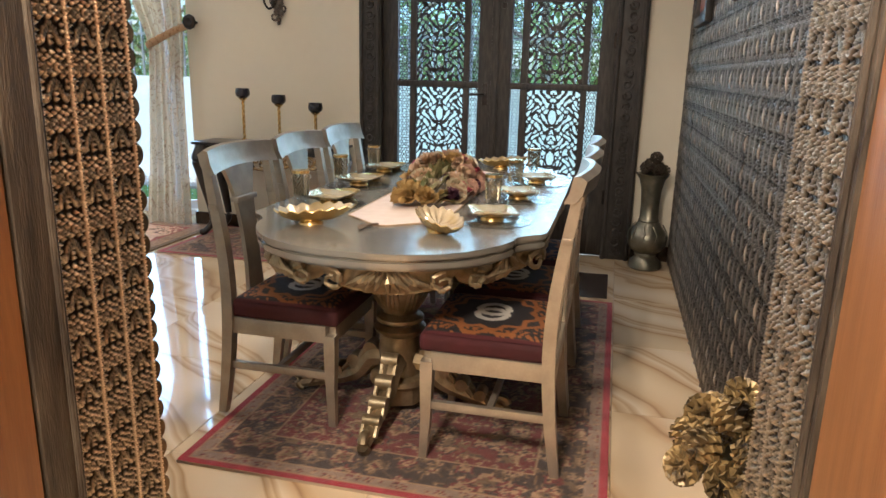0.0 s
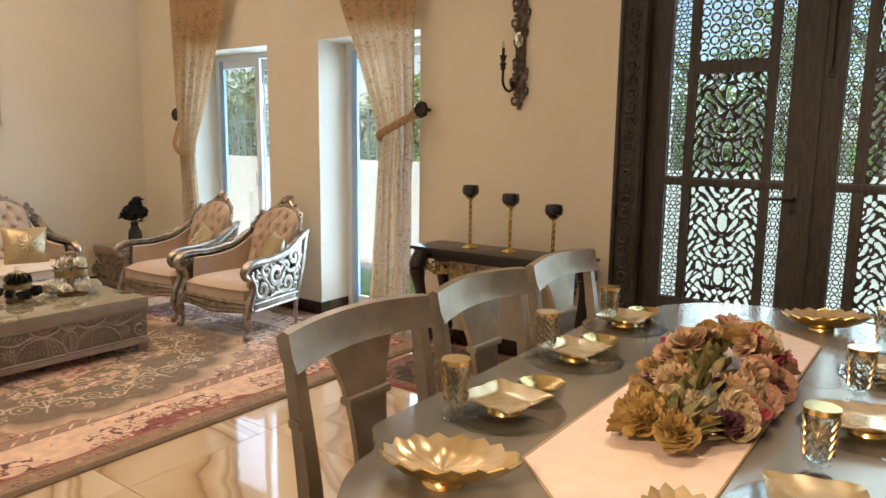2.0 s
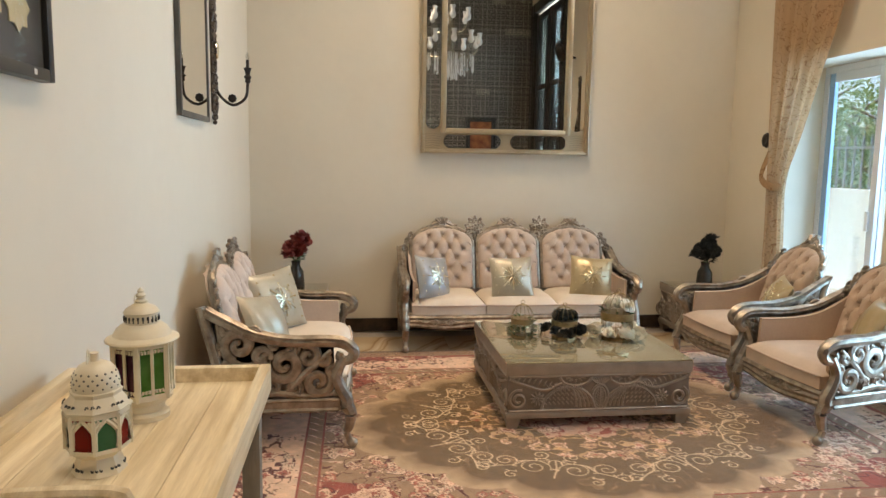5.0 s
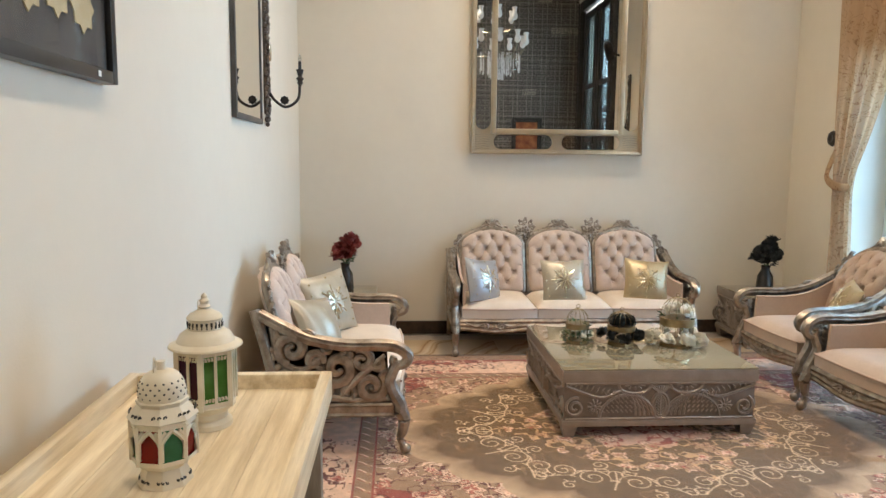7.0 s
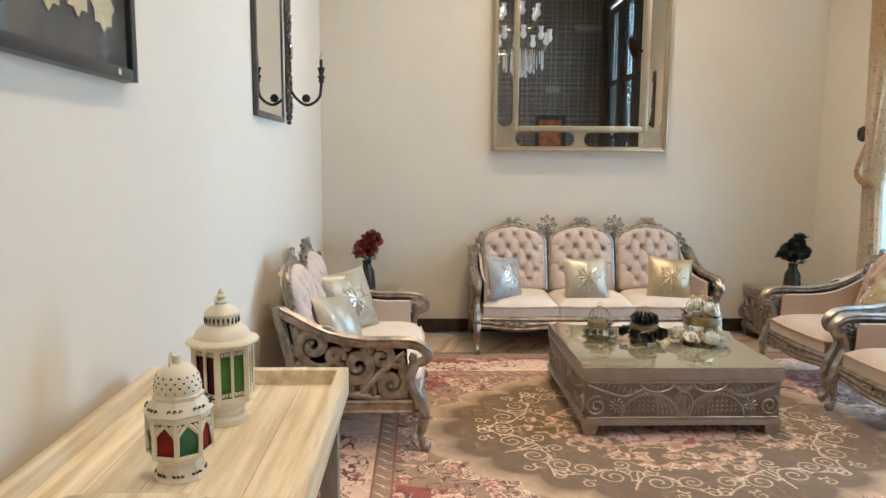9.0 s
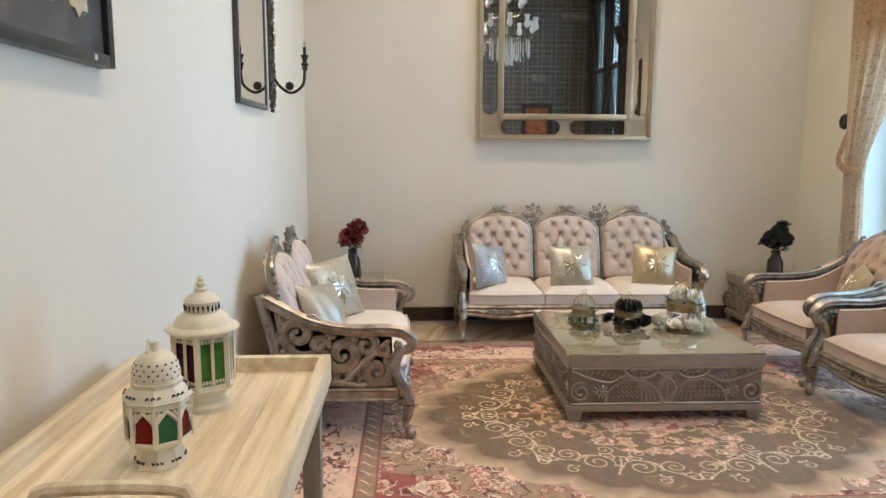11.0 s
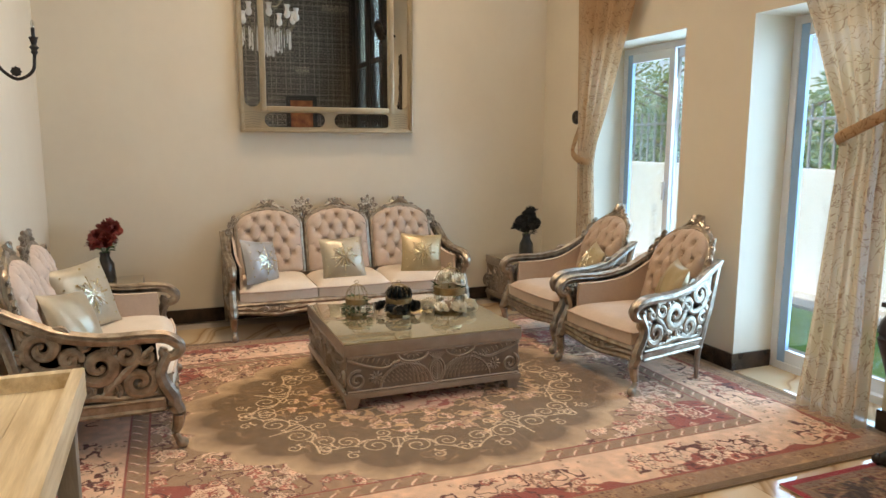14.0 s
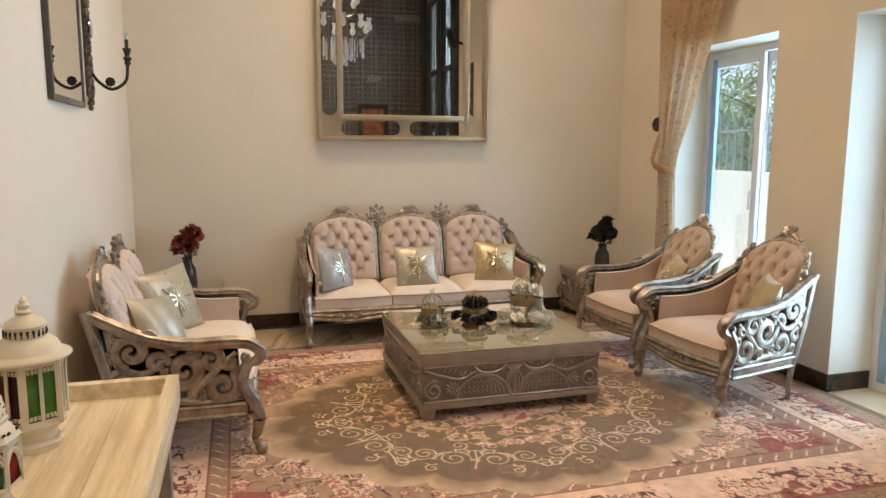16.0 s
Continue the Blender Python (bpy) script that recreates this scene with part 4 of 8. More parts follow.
        draw_curve(C, X, Y, x0, y0, cell, [at(0, 0.1), at(0.008, 0.03), at(0, -0.05)], 0.0042, vine)
        for sg in (-1, 1):
            for a_, b_, r_, tn, st in ((0.075, 0.02, 0.062, 1.7, 2.9), (0.185, -0.015, 0.048, 1.5, 2.2), (0.25, 0.045, 0.034, 1.3, 3.4), (0.06, -0.09, 0.037, 1.4, 1.2), (0.15, 0.1, 0.03, 1.2, 4.2)):
                pts = []
                for q in range(30):
                    ff = q / 29
                    rr = r_ * (1 - 0.82 * ff)
                    an = st + 2 * math.pi * tn * ff
                    pts.append(at(sg * (a_ + rr * math.cos(an)), b_ + rr * math.sin(an)))
                draw_curve(C, X, Y, x0, y0, cell, pts, 0.0031, vine)
                for h in range(2):
                    an = st + 0.9 * h
                    p, o = (a_ + r_ * math.cos(an), b_ + r_ * math.sin(an)), (a_ + r_ * 1.35 * math.cos(an + 0.2), b_ + r_ * 1.35 * math.sin(an + 0.2))
                    draw_curve(C, X, Y, x0, y0, cell, [at(sg * p[0], p[1]), at(sg * o[0], o[1])], 0.004, vine)
            draw_curve(C, X, Y, x0, y0, cell, [at(0, -0.05), at(sg * 0.05, -0.035), at(sg * 0.11, -0.03), at(sg * 0.15, 0.02), at(sg * 0.2, 0.035), at(sg * 0.25, 0.06)], 0.0038, vine)
    C = ((C - 0.2) * 1.2 + 0.2).clip(0.02, 0.8)
    return C * (0.85 + 0.3 * n2)[..., None] * np.array((1.05, 0.92, 0.79))


def paint_dining(X, Y, x0, x1, y0, y1, cell):
    e = np.minimum(np.minimum(X - x0, x1 - X), np.minimum(Y - y0, y1 - Y))
    n1, n2 = value_noise(X, Y, 0.09, 11), value_noise(X, Y, 0.03, 12)
    C = np.zeros(X.shape + (3,))
    navy, beige, wine, olive = (0.035, 0.022, 0.02), (0.27, 0.195, 0.125), (0.115, 0.018, 0.018), (0.125, 0.085, 0.045)
    C[:] = (0.26, 0.02, 0.035)
    C[e > 0.028] = beige
    C[(e > 0.034) & (e < 0.075)] = (0.2, 0.16, 0.13)
    blossoms(C, X, Y, (e > 0.036) & (e < 0.075), 0.04, 41, [(beige, wine, beige), (wine, beige, navy)], 0.5)
    C[(e > 0.075) & (e < 0.082)] = beige
    m = (e > 0.082) & (e < 0.24)
    C[m] = navy
    sprays(C, X, Y, m, 0.045, 71, olive, 0.07)
    peonies(C, X, Y, m, 0.1, 42, [(navy, wine, beige, wine), (navy, olive, beige, wine), (wine, beige, olive, navy)], 0.5)
    blossoms(C, X, Y, m & (n2 > 0.5), 0.035, 44, [(olive, olive, beige), (beige, olive, wine)], 0.4, 0.6)
    C[(e > 0.24) & (e < 0.247)] = beige
    g = (e > 0.247) & (e < 0.285)
    C[g] = wine
    blossoms(C, X, Y, g, 0.04, 45, [(beige, olive, navy)], 0.45)
    f = e > 0.285
    C[f] = wine
    cx, cy = (x0 + x1) / 2, (y0 + y1) / 2
    d = np.abs(X - cx) / 0.42 + np.abs(Y - cy) / 0.8
    C[f & (d + 0.1 * np.sin(20 * (X + Y)) < 0.85)] = navy
    C[f & (d < 0.5)] = wine
    sprays(C, X, Y, f, 0.05, 72, olive, 0.07)
    peonies(C, X, Y, f, 0.12, 46, [(navy, beige, wine, olive), (navy, olive, beige, wine), (wine, beige, olive, navy), (navy, wine, beige, olive)], 0.55)
    blossoms(C, X, Y, f & (n2 > 0.45), 0.045, 47, [(olive, beige, olive), (beige, navy, wine)], 0.42, 0.7)
    return C * (0.8 + 0.4 * n2)[..., None] * np.array((1.12, 0.95, 0.82))


carpet("lounge_carpet", "large taupe and rose floral carpet under the lounge", -5.52, -2.52, 1.64, 5.62, 0.0052, paint_lounge)
carpet("dining_rug", "dark red and navy oriental rug under the dining table", -0.69, 0.745, 2.29, 4.5, 0.008, paint_dining)
carpet("console_rug", "dark red oriental rug under the console table", -2.46, -1.2, 4.7, 5.62, 0.009, paint_dining, 0.010)
# ---- carved seating ----
def tufted_back(hw, z0, h, arch, lean, buttons=True):
    """An arched, deep-buttoned cushion; its front looks to -y and it leans back by lean a metre."""
    bm = bmesh.new()
    nu, nv = 34, 40
    tufts = []
    for j in range(5):
        for i in range(-3, 4):
            u = (i + (0.5 if j % 2 else 0)) * 0.44
            v = 0.16 + j * 0.175
            if abs(u) < 0.85:
                tufts.append((u, v))
    rows = []
    for j in range(nv + 1):
        v = j / nv
        row = []
        for i in range(nu + 1):
            u = 2 * i / nu - 1
            top = h * (1 - arch + arch * math.sqrt(max(0.0, 1 - u * u * 0.98)))
            z = z0 + v * top
            d = 0.055 * (max(0.0, 1 - abs(u) ** 5)) ** 0.5 * (max(0.0, 1 - abs(2 * v - 1) ** 6)) ** 0.5
            for tu, tv in tufts:
                du, dv = (u - tu) * hw, (v - tv) * h
                d -= 0.034 * math.exp(-(du * du + dv * dv) / 0.00055)
                # creases that run from button to button
                for sx in (-1, 1):
                    ex, ez = sx * 0.22 * hw, 0.175 * h
                    le = math.hypot(ex, ez)
                    al = (du * ex + dv * ez) / le
                    ac = abs(du * ez - dv * ex) / le
                    if 0 < al < le:
                        d -= 0.015 * math.exp(-(ac * ac) / 0.00007)
            row.append(bm.verts.new((u * hw, -d + lean * (z - z0), z)))
        rows.append(row)
    for a, b in zip(rows, rows[1:]):
        for i in range(nu):
            bm.faces.new((a[i], a[i + 1], b[i + 1], b[i]))
    rim = rows[0] + [r[-1] for r in rows[1:]] + rows[-1][-2::-1] + [r[0] for r in rows[-2:0:-1]]
    back = [bm.verts.new((v.co.x, v.co.y + 0.045, v.co.z)) for v in rim]
    for i in range(len(rim)):
        bm.faces.new((rim[i], back[i], back[(i + 1) % len(rim)], rim[(i + 1) % len(rim)]))
    bm.faces.new(back[::-1])
    pts = []
    for i in range(-20, 21):
        u = i / 20
        top = h * (1 - arch + arch * math.sqrt(max(0.0, 1 - u * u * 0.98)))
        pts.append((u * hw, lean * top + 0.012, z0 + top))
    pts = [(-hw, 0.012, z0)] + pts + [(hw, 0.012, z0)]
    return bm, pts, tufts


def rosette(bm, x, y, z, r, petals=6):
    for k in range(petals):
        a = 2 * math.pi * k / petals
        bmesh.ops.create_icosphere(bm, subdivisions=1, radius=r * 0.42, matrix=pose(x + r * 0.62 * math.cos(a), y, z + r * 0.62 * math.sin(a)) @ Matrix.Diagonal((1, 0.7, 1, 1)))
    bmesh.ops.create_icosphere(bm, subdivisions=1, radius=r * 0.4, matrix=pose(x, y - r * 0.25, z))


def crest(x, y, z, s):
    """A carved crest of paired scrolls and a fanned shell."""
    bm = bmesh.new()
    for sg in (-1, 1):
        p = spiral((x + sg * 0.045 * s, y, z + 0.008 * s), 0.03 * s, 1.4, math.pi / 2 if sg > 0 else math.pi / 2, "xz", sign=sg)
        sweep(bm, p, taper(0.011 * s, len(p)), 6)
        sweep(bm, smooth_line([(x + sg * 0.1 * s, y, z - 0.03 * s), (x + sg * 0.07 * s, y, z - 0.005 * s), (x + sg * 0.02 * s, y, z + 0.02 * s)]), 0.011 * s, 6)
    for sg in (-1, 1):
        p = spiral((x + sg * 0.095 * s, y, z - 0.022 * s), 0.02 * s, 1.2, 0.6, "xz", sign=sg)
        sweep(bm, p, taper(0.009 * s, len(p)), 6)
        sweep(bm, [(x + sg * 0.11 * s, y, z - 0.03 * s), (x + sg * 0.135 * s, y, z - 0.028 * s), (x + sg * 0.15 * s, y, z - 0.05 * s)], [0.01 * s, 0.008 * s, 0.004 * s], 6)
    for k in range(-2, 3):
        a = k * 0.42
        sweep(bm, [(x, y, z + 0.005 * s), (x + 0.03 * s * math.sin(a), y - 0.006, z + 0.03 * s * math.cos(a)), (x + 0.055 * s * math.sin(a), y - 0.002, z + 0.052 * s * math.cos(a))], [0.006 * s, 0.011 * s, 0.006 * s], 6)
    return bm


def pierced_crest(x, y, z, s):
    """A lacy round crest: a flower in a ring of curled leaves, on a pointed leaf stem."""
    bm = bmesh.new()
    rosette(bm, x, y - 0.004, z + 0.012 * s, 0.026 * s, 5)
    for k in range(9):
        a = math.pi * (-0.35 + 1.7 * k / 8)
        c = (x + 0.046 * s * math.cos(a), y, z + 0.012 * s + 0.05 * s * math.sin(a))
        p = spiral(c, 0.017 * s, 1.2, a + math.pi, "xz", 0.3, 12, 1 if k % 2 else -1)
        sweep(bm, p, taper(0.0095 * s, 12), 6)
        bmesh.ops.create_icosphere(bm, subdivisions=1, radius=0.011 * s, matrix=pose(x + 0.06 * s * math.cos(a), y, z + 0.012 * s + 0.071 * s * math.sin(a)))
    for sg in (-1, 1):
        sweep(bm, smooth_line([(x + sg * 0.04 * s, y, z - 0.03 * s), (x + sg * 0.018 * s, y, z - 0.055 * s), (x, y, z - 0.1 * s)]), taper(0.009 * s, 13), 6)
    sweep(bm, [(x, y - 0.004, z - 0.015 * s), (x, y - 0.008, z - 0.05 * s), (x, y, z - 0.11 * s)], [0.007 * s, 0.011 * s, 0.004 * s], 6)
    return bm


def cabriole(x, y, top, out, r=0.032):
    """A front leg that swells at the knee, tapers and ends in a scrolled toe."""
    p = smooth_line([(x, y, top), (x + out[0] * 0.02, y + out[1] * 0.02, top * 0.82), (x + out[0] * 0.012, y + out[1] * 0.012, top * 0.5), (x - out[0] * 0.002, y, 0.08), (x + out[0] * 0.02, y + out[1] * 0.025, 0.025)], 5)
    n = len(p)
    rad = [r * (1.15 - 0.62 * min(1, i / (n * 0.75))) for i in range(n)]
    rad[-1] = rad[-2] = r * 0.75
    bm = sweep(bmesh.new(), p, rad, 8)
    bmesh.ops.create_icosphere(bm, subdivisions=2, radius=0.027, matrix=pose(x + out[0] * 0.022, y + out[1] * 0.03, 0.027))
    for k in (-1, 0, 1):
        sweep(bm, [(x + k * 0.014, y - 0.033, top * 0.98), (x + k * 0.012, y - 0.044, top * 0.8), (x + k * 0.004, y - 0.03, top * 0.6)], [0.006, 0.009, 0.004], 6)
    return bm


ARM = [(0, 0.34, 0.70), (0, 0.26, 0.655), (0, 0.12, 0.585), (0, -0.05, 0.55), (0, -0.22, 0.548), (0, -0.31, 0.538), (0, -0.36, 0.50), (0, -0.352, 0.462), (0, -0.315, 0.448), (0, -0.29, 0.468), (0, -0.297, 0.492)]


def side_scrolls(x):
    """Broad acanthus scrolls in openwork between the arm and the seat rail."""
    bm = bmesh.new()
    out = 1 if x > 0 else -1
    for (y, z, r, a0, sg, turns) in ((-0.185, 0.345, 0.074, 2.4, 1, 1.35), (-0.025, 0.435, 0.088, 0.2, -1, 1.4), (0.115, 0.345, 0.07, 3.6, 1, 1.3), (0.19, 0.535, 0.078, 5.0, 1, 1.4), (0.235, 0.4, 0.055, 1.4, -1, 1.3), (-0.14, 0.475, 0.056, 1.0, 1, 1.2), (0.085, 0.475, 0.046, 3.4, -1, 1.2), (-0.22, 0.46, 0.036, 0.8, -1, 1.1), (-0.07, 0.32, 0.04, 4.4, -1, 1.1), (0.03, 0.32, 0.034, 0.5, 1, 1.1), (0.25, 0.615, 0.036, 2.2, 1, 1.1), (0.22, 0.305, 0.034, 4.5, 1, 1.1), (-0.06, 0.508, 0.036, 1.0, 1, 1.1), (0.02, 0.535, 0.032, 3.0, -1, 1.1), (0.12, 0.585, 0.038, 0.3, 1, 1.1), (0.29, 0.5, 0.036, 3.0, -1, 1.1), (-0.26, 0.4, 0.03, 5.0, 1, 1.0)):
        p = spiral((x, y, z), r, turns, a0, "yz", 0.2, 26, sg)
        k = r / 0.08
        w = [(0.011 + 0.017 * k) * (0.55 + 0.45 * math.sin(math.pi * min(1, 0.15 + 0.9 * i / 25))) for i in range(26)]
        sweep(bm, p, w, 8, flat=0.6, up=(1, 0, 0))
        q = [(a + out * 0.6 * w[i] * 0.8, b, c) for i, (a, b, c) in enumerate(p)]
        sweep(bm, q[2:-2], 0.0042, 5, up=(1, 0, 0))
        bmesh.ops.create_icosphere(bm, subdivisions=1, radius=0.011 + 0.006 * k, matrix=pose(*p[-1]))
        # feathered lobes along the back of each scroll
        for i in range(2, 12, 2):
            a = Vector(p[i])
            d = (a - Vector((x, y, z))).normalized()
            e = (Vector(p[i + 1]) - a).normalized()
            sweep(bm, [a, a + d * 0.018 * k + e * 0.012, a + d * 0.03 * k + e * 0.03], [0.012 * k, 0.009 * k, 0.003], 5, up=(1, 0, 0))
    for pts in ([(-0.26, 0.282), (-0.12, 0.272), (0.02, 0.29), (0.14, 0.272), (0.27, 0.28)], [(-0.25, 0.5), (-0.15, 0.41), (-0.09, 0.35), (-0.02, 0.28)], [(0.29, 0.64), (0.25, 0.48), (0.14, 0.43), (0.02, 0.53)]):
        p = smooth_line([(x, a, b) for a, b in pts], 5)
        sweep(bm, p, [0.02 * (0.55 + 0.45 * math.sin(math.pi * i / (len(p) - 1))) for i in range(len(p))], 7, flat=0.7, up=(1, 0, 0))
    rosette(bm, x + out * 0.012, -0.1, 0.3, 0.018)
    rosette(bm, x + out * 0.012, 0.17, 0.6, 0.018)
    return bm


def settee(name, label, category, n, width, m, group="", cloth=None, seat_cloth=None):
    cloth, seat_cloth = cloth or BEIGE, seat_cloth or SEATBEIGE
    s = thing(name, label, category, m, group)
    hw = width / 2
    lean = 0.28
    # seat rail, serpentine at the front
    bm = bmesh.new()
    yf, yb = -0.315, 0.27
    for zz, dy, r in ((0.262, 0.0, 0.02), (0.235, 0.006, 0.024), (0.205, 0.0, 0.016)):
        pts = []
        for i in range(25 * n):
            t = i / (25 * n - 1)
            ph = (t * n) % 1.0
            pts.append((-hw + 0.05 + t * (width - 0.1), yf + dy - 0.02 * math.sin(math.pi * t), zz - 0.022 * math.sin(math.pi * ph) ** 2 * (1 if zz < 0.25 else 0)))
        sweep(bm, pts, r, 6)
    for sg in (-1, 1):
        x = sg * (hw - 0.035)
        box(bm, x - 0.02, x + 0.02, yf + 0.02, yb, 0.195, 0.265, 0.008)
        sweep(bm, [(x + sg * 0.018, yf + 0.03, 0.255), (x + sg * 0.018, yb, 0.255)], 0.011, 6)
        sweep(bm, [(x + sg * 0.018, yf + 0.03, 0.205), (x + sg * 0.018, yb, 0.205)], 0.011, 6)
    box(bm, -hw + 0.05, hw - 0.05, yb - 0.02, yb + 0.02, 0.19, 0.27, 0.006)
    part("seat_rail", bm, SILVER, s)
    for k in range(n):
        bm = bmesh.new()
        x = -hw + width * (k + 0.5) / n
        for sg in (-1, 1):
            p = spiral((x + sg * 0.06, yf - 0.032, 0.222), 0.026, 1.1, math.pi / 2, "xz", sign=sg)
            sweep(bm, p, taper(0.008, len(p)), 6)
            sweep(bm, smooth_line([(x + sg * 0.07, yf - 0.03, 0.245), (x + sg * 0.13, yf - 0.03, 0.225), (x + sg * 0.2, yf - 0.025, 0.25)]), 0.007, 6)
        rosette(bm, x, yf - 0.03, 0.225, 0.022)
        part("apron_carving", bm, SILVER, s)
    part("seat_base", B(-hw + 0.05, hw - 0.05, yf + 0.02, yb - 0.02, 0.2, 0.29, 0.01), seat_cloth, s)
    # seat cushions with piped edges
    inner = width - 0.15
    for k in range(n):
        x0 = -inner / 2 + inner * k / n
        x1 = x0 + inner / n
        bm = bmesh.new()
        nu, nv = 14, 14
        rows = []
        for j in range(nv + 1):
            v = j / nv
            row = []
            for i in range(nu + 1):
                u = i / nu
                e = (1 - abs(2 * u - 1) ** 5) ** 0.5 * (1 - abs(2 * v - 1) ** 4) ** 0.5
                row.append(bm.verts.new((x0 + 0.004 + u * (x1 - x0 - 0.008), yf - 0.012 - 0.018 * math.sin(math.pi * u) * (1 - v) + v * 0.55, 0.352 + 0.062 * e)))
            rows.append(row)
        for a, b in zip(rows, rows[1:]):
            for i in range(nu):
                bm.faces.new((a[i], a[i + 1], b[i + 1], b[i]))
        rim = rows[0] + [r[-1] for r in rows[1:]] + rows[-1][-2::-1] + [r[0] for r in rows[-2:0:-1]]
        low = [bm.verts.new((v.co.x, v.co.y, 0.283)) for v in rim]
        for i in range(len(rim)):
            bm.faces.new((rim[i], low[i], low[(i + 1) % len(rim)], rim[(i + 1) % len(rim)]))
        bm.faces.new(low[::-1])
        bmesh.ops.recalc_face_normals(bm, faces=bm.faces)
        c = part("seat_cushion", bm, seat_cloth, s)
        part("piping", sweep(bmesh.new(), [(x0 + 0.004 + (x1 - x0 - 0.008) * q / 10, yf - 0.014 - 0.018 * math.sin(math.pi * q / 10), 0.353) for q in range(11)], 0.007, 6), cloth, c)
    # buttoned backs, each in its arched frame
    bw = (width - 0.2) / n
    z0, h = 0.385, 0.50
    for k in range(n):
        x = -(width - 0.2) / 2 + bw * (k + 0.5)
        bm, outline, tufts = tufted_back(bw / 2 - 0.022, z0, h, 0.28, lean)
        bmesh.ops.translate(bm, verts=bm.verts, vec=(x, 0.2, 0))
        bmesh.ops.recalc_face_normals(bm, faces=bm.faces)
        cush = part("back_cushion", bm, cloth, s)
        for u, v in tufts:
            bb = bmesh.new()
            top = h * (1 - 0.28 + 0.28 * math.sqrt(1 - u * u * 0.98))
            bmesh.ops.create_icosphere(bb, subdivisions=1, radius=0.008, matrix=pose(x + u * (bw / 2 - 0.022), 0.2 - 0.028 + lean * v * top, z0 + v * top))
            part("button", bb, cloth, cush)
        fr = bmesh.new()
        q = [(x + a, 0.2 + b, c) for a, b, c in outline]
        sweep(fr, q, 0.021, 8, up=(0, 1, 0))
        q2 = [(x + a * 0.93, 0.178 + b, c if i in (0, len(outline) - 1) else c - 0.016) for i, (a, b, c) in enumerate(outline)]
        sweep(fr, q2, 0.009, 6, up=(0, 1, 0))
        part("back_frame", fr, SILVER, s)
        part("crest", crest(x, 0.2 + lean * h + 0.008, z0 + h + 0.022, 1.2 if n > 1 else 1.3), SILVER, s)
        if k < n - 1:
            part("crest", pierced_crest(x + bw / 2, 0.2 + lean * h * 0.9, z0 + h * 0.965, 1.3), SILVER, s)
    # carved ears where the arms meet the back
    for sg in (-1, 1):
        bm = bmesh.new()
        x = sg * ((width - 0.2) / 2 - 0.02)
        for i, (dx, dz, r) in enumerate(((0.0, 0.0, 0.028), (0.032, -0.045, 0.026), (0.05, -0.1, 0.03), (0.062, -0.155, 0.02))):
            p = spiral((x + sg * dx, 0.2 + lean * (h * 0.8 + dz), z0 + h * 0.86 + dz), r, 1.3, 1.5, "xz", sign=-sg)
            sweep(bm, p, taper(0.011, len(p)), 6)
            bmesh.ops.create_icosphere(bm, subdivisions=1, radius=0.014, matrix=pose(*p[-1]))
        sweep(bm, smooth_line([(x, 0.2 + lean * h * 0.9, z0 + h * 0.92), (x + sg * 0.045, 0.2 + lean * h * 0.7, z0 + h * 0.72), (x + sg * 0.065, 0.3, z0 + h * 0.6)]), 0.013, 6)
        part("ear_carving", bm, SILVER, s)
    # arms with scrolled ends, posts, side carving
    for sg in (-1, 1):
        x = sg * (hw - 0.03)
        arm = bmesh.new()
        p = smooth_line([(x + a, b, c) for a, b, c in ARM], 5)
        n1 = len(p)
        sweep(arm, p, [0.03 if i < n1 * 0.55 else 0.03 - 0.013 * (i / n1 - 0.55) / 0.45 for i in range(n1)], 8, up=(1, 0, 0))
        for off in (-0.024, 0.024):
            sweep(arm, [(a + off, b, c + 0.018) for a, b, c in p[:int(n1 * 0.62)]], 0.009, 6, up=(1, 0, 0))
        part("armrest", arm, SILVER, s)
        post = bmesh.new()
        p = smooth_line([(x, -0.315, 0.47), (x, -0.29, 0.42), (x, -0.275, 0.37), (x, -0.295, 0.31), (x, -0.325, 0.255), (x, -0.325, 0.22)], 5)
        sweep(post, p, [0.026 + 0.008 * i / len(p) for i in range(len(p))], 8, up=(1, 0, 0))
        part("arm_post", post, SILVER, s)
        back_post = bmesh.new()
        sweep(back_post, smooth_line([(x - sg * 0.02, 0.37, 0.72), (x - sg * 0.005, 0.33, 0.58), (x, 0.29, 0.4), (x, 0.27, 0.2)], 4), 0.027, 8)
        part("back_post", back_post, SILVER, s)
        part("side_carving", side_scrolls(sg * (hw - 0.028)), SILVER, s)
        inn = bmesh.new()
        xi = sg * (hw - 0.088)
        prof = smooth_line([(0, 0.33, 0.69), (0, 0.12, 0.572), (0, -0.05, 0.535), (0, -0.26, 0.53)], 5)
        prism_pts = [(q.y, q.z) for q in prof] + [(-0.27, 0.3), (0.3, 0.3)]
        lo = [inn.verts.new((xi, a, b)) for a, b in prism_pts]
        hi = [inn.verts.new((xi - sg * 0.02, a, b - 0.004)) for a, b in prism_pts]
        inn.faces.new(lo)
        inn.faces.new(hi[::-1])
        for i in range(len(lo)):
            inn.faces.new((lo[i], lo[(i + 1) % len(lo)], hi[(i + 1) % len(lo)], hi[i]))
        bmesh.ops.recalc_face_normals(inn, faces=inn.faces)
        part("arm_panel", inn, cloth, s, smooth=False)
        # added sheet whose dark colour stands for shade in the gaps
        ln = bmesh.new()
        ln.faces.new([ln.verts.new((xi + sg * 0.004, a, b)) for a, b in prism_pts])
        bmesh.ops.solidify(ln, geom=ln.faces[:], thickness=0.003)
        part("arm_lining", ln, GAPSHADE, s, "added brown sheet for the shade behind the openwork", smooth=False)
        part("leg", cabriole(x, -0.325, 0.22, (0, -1)), SILVER, s)
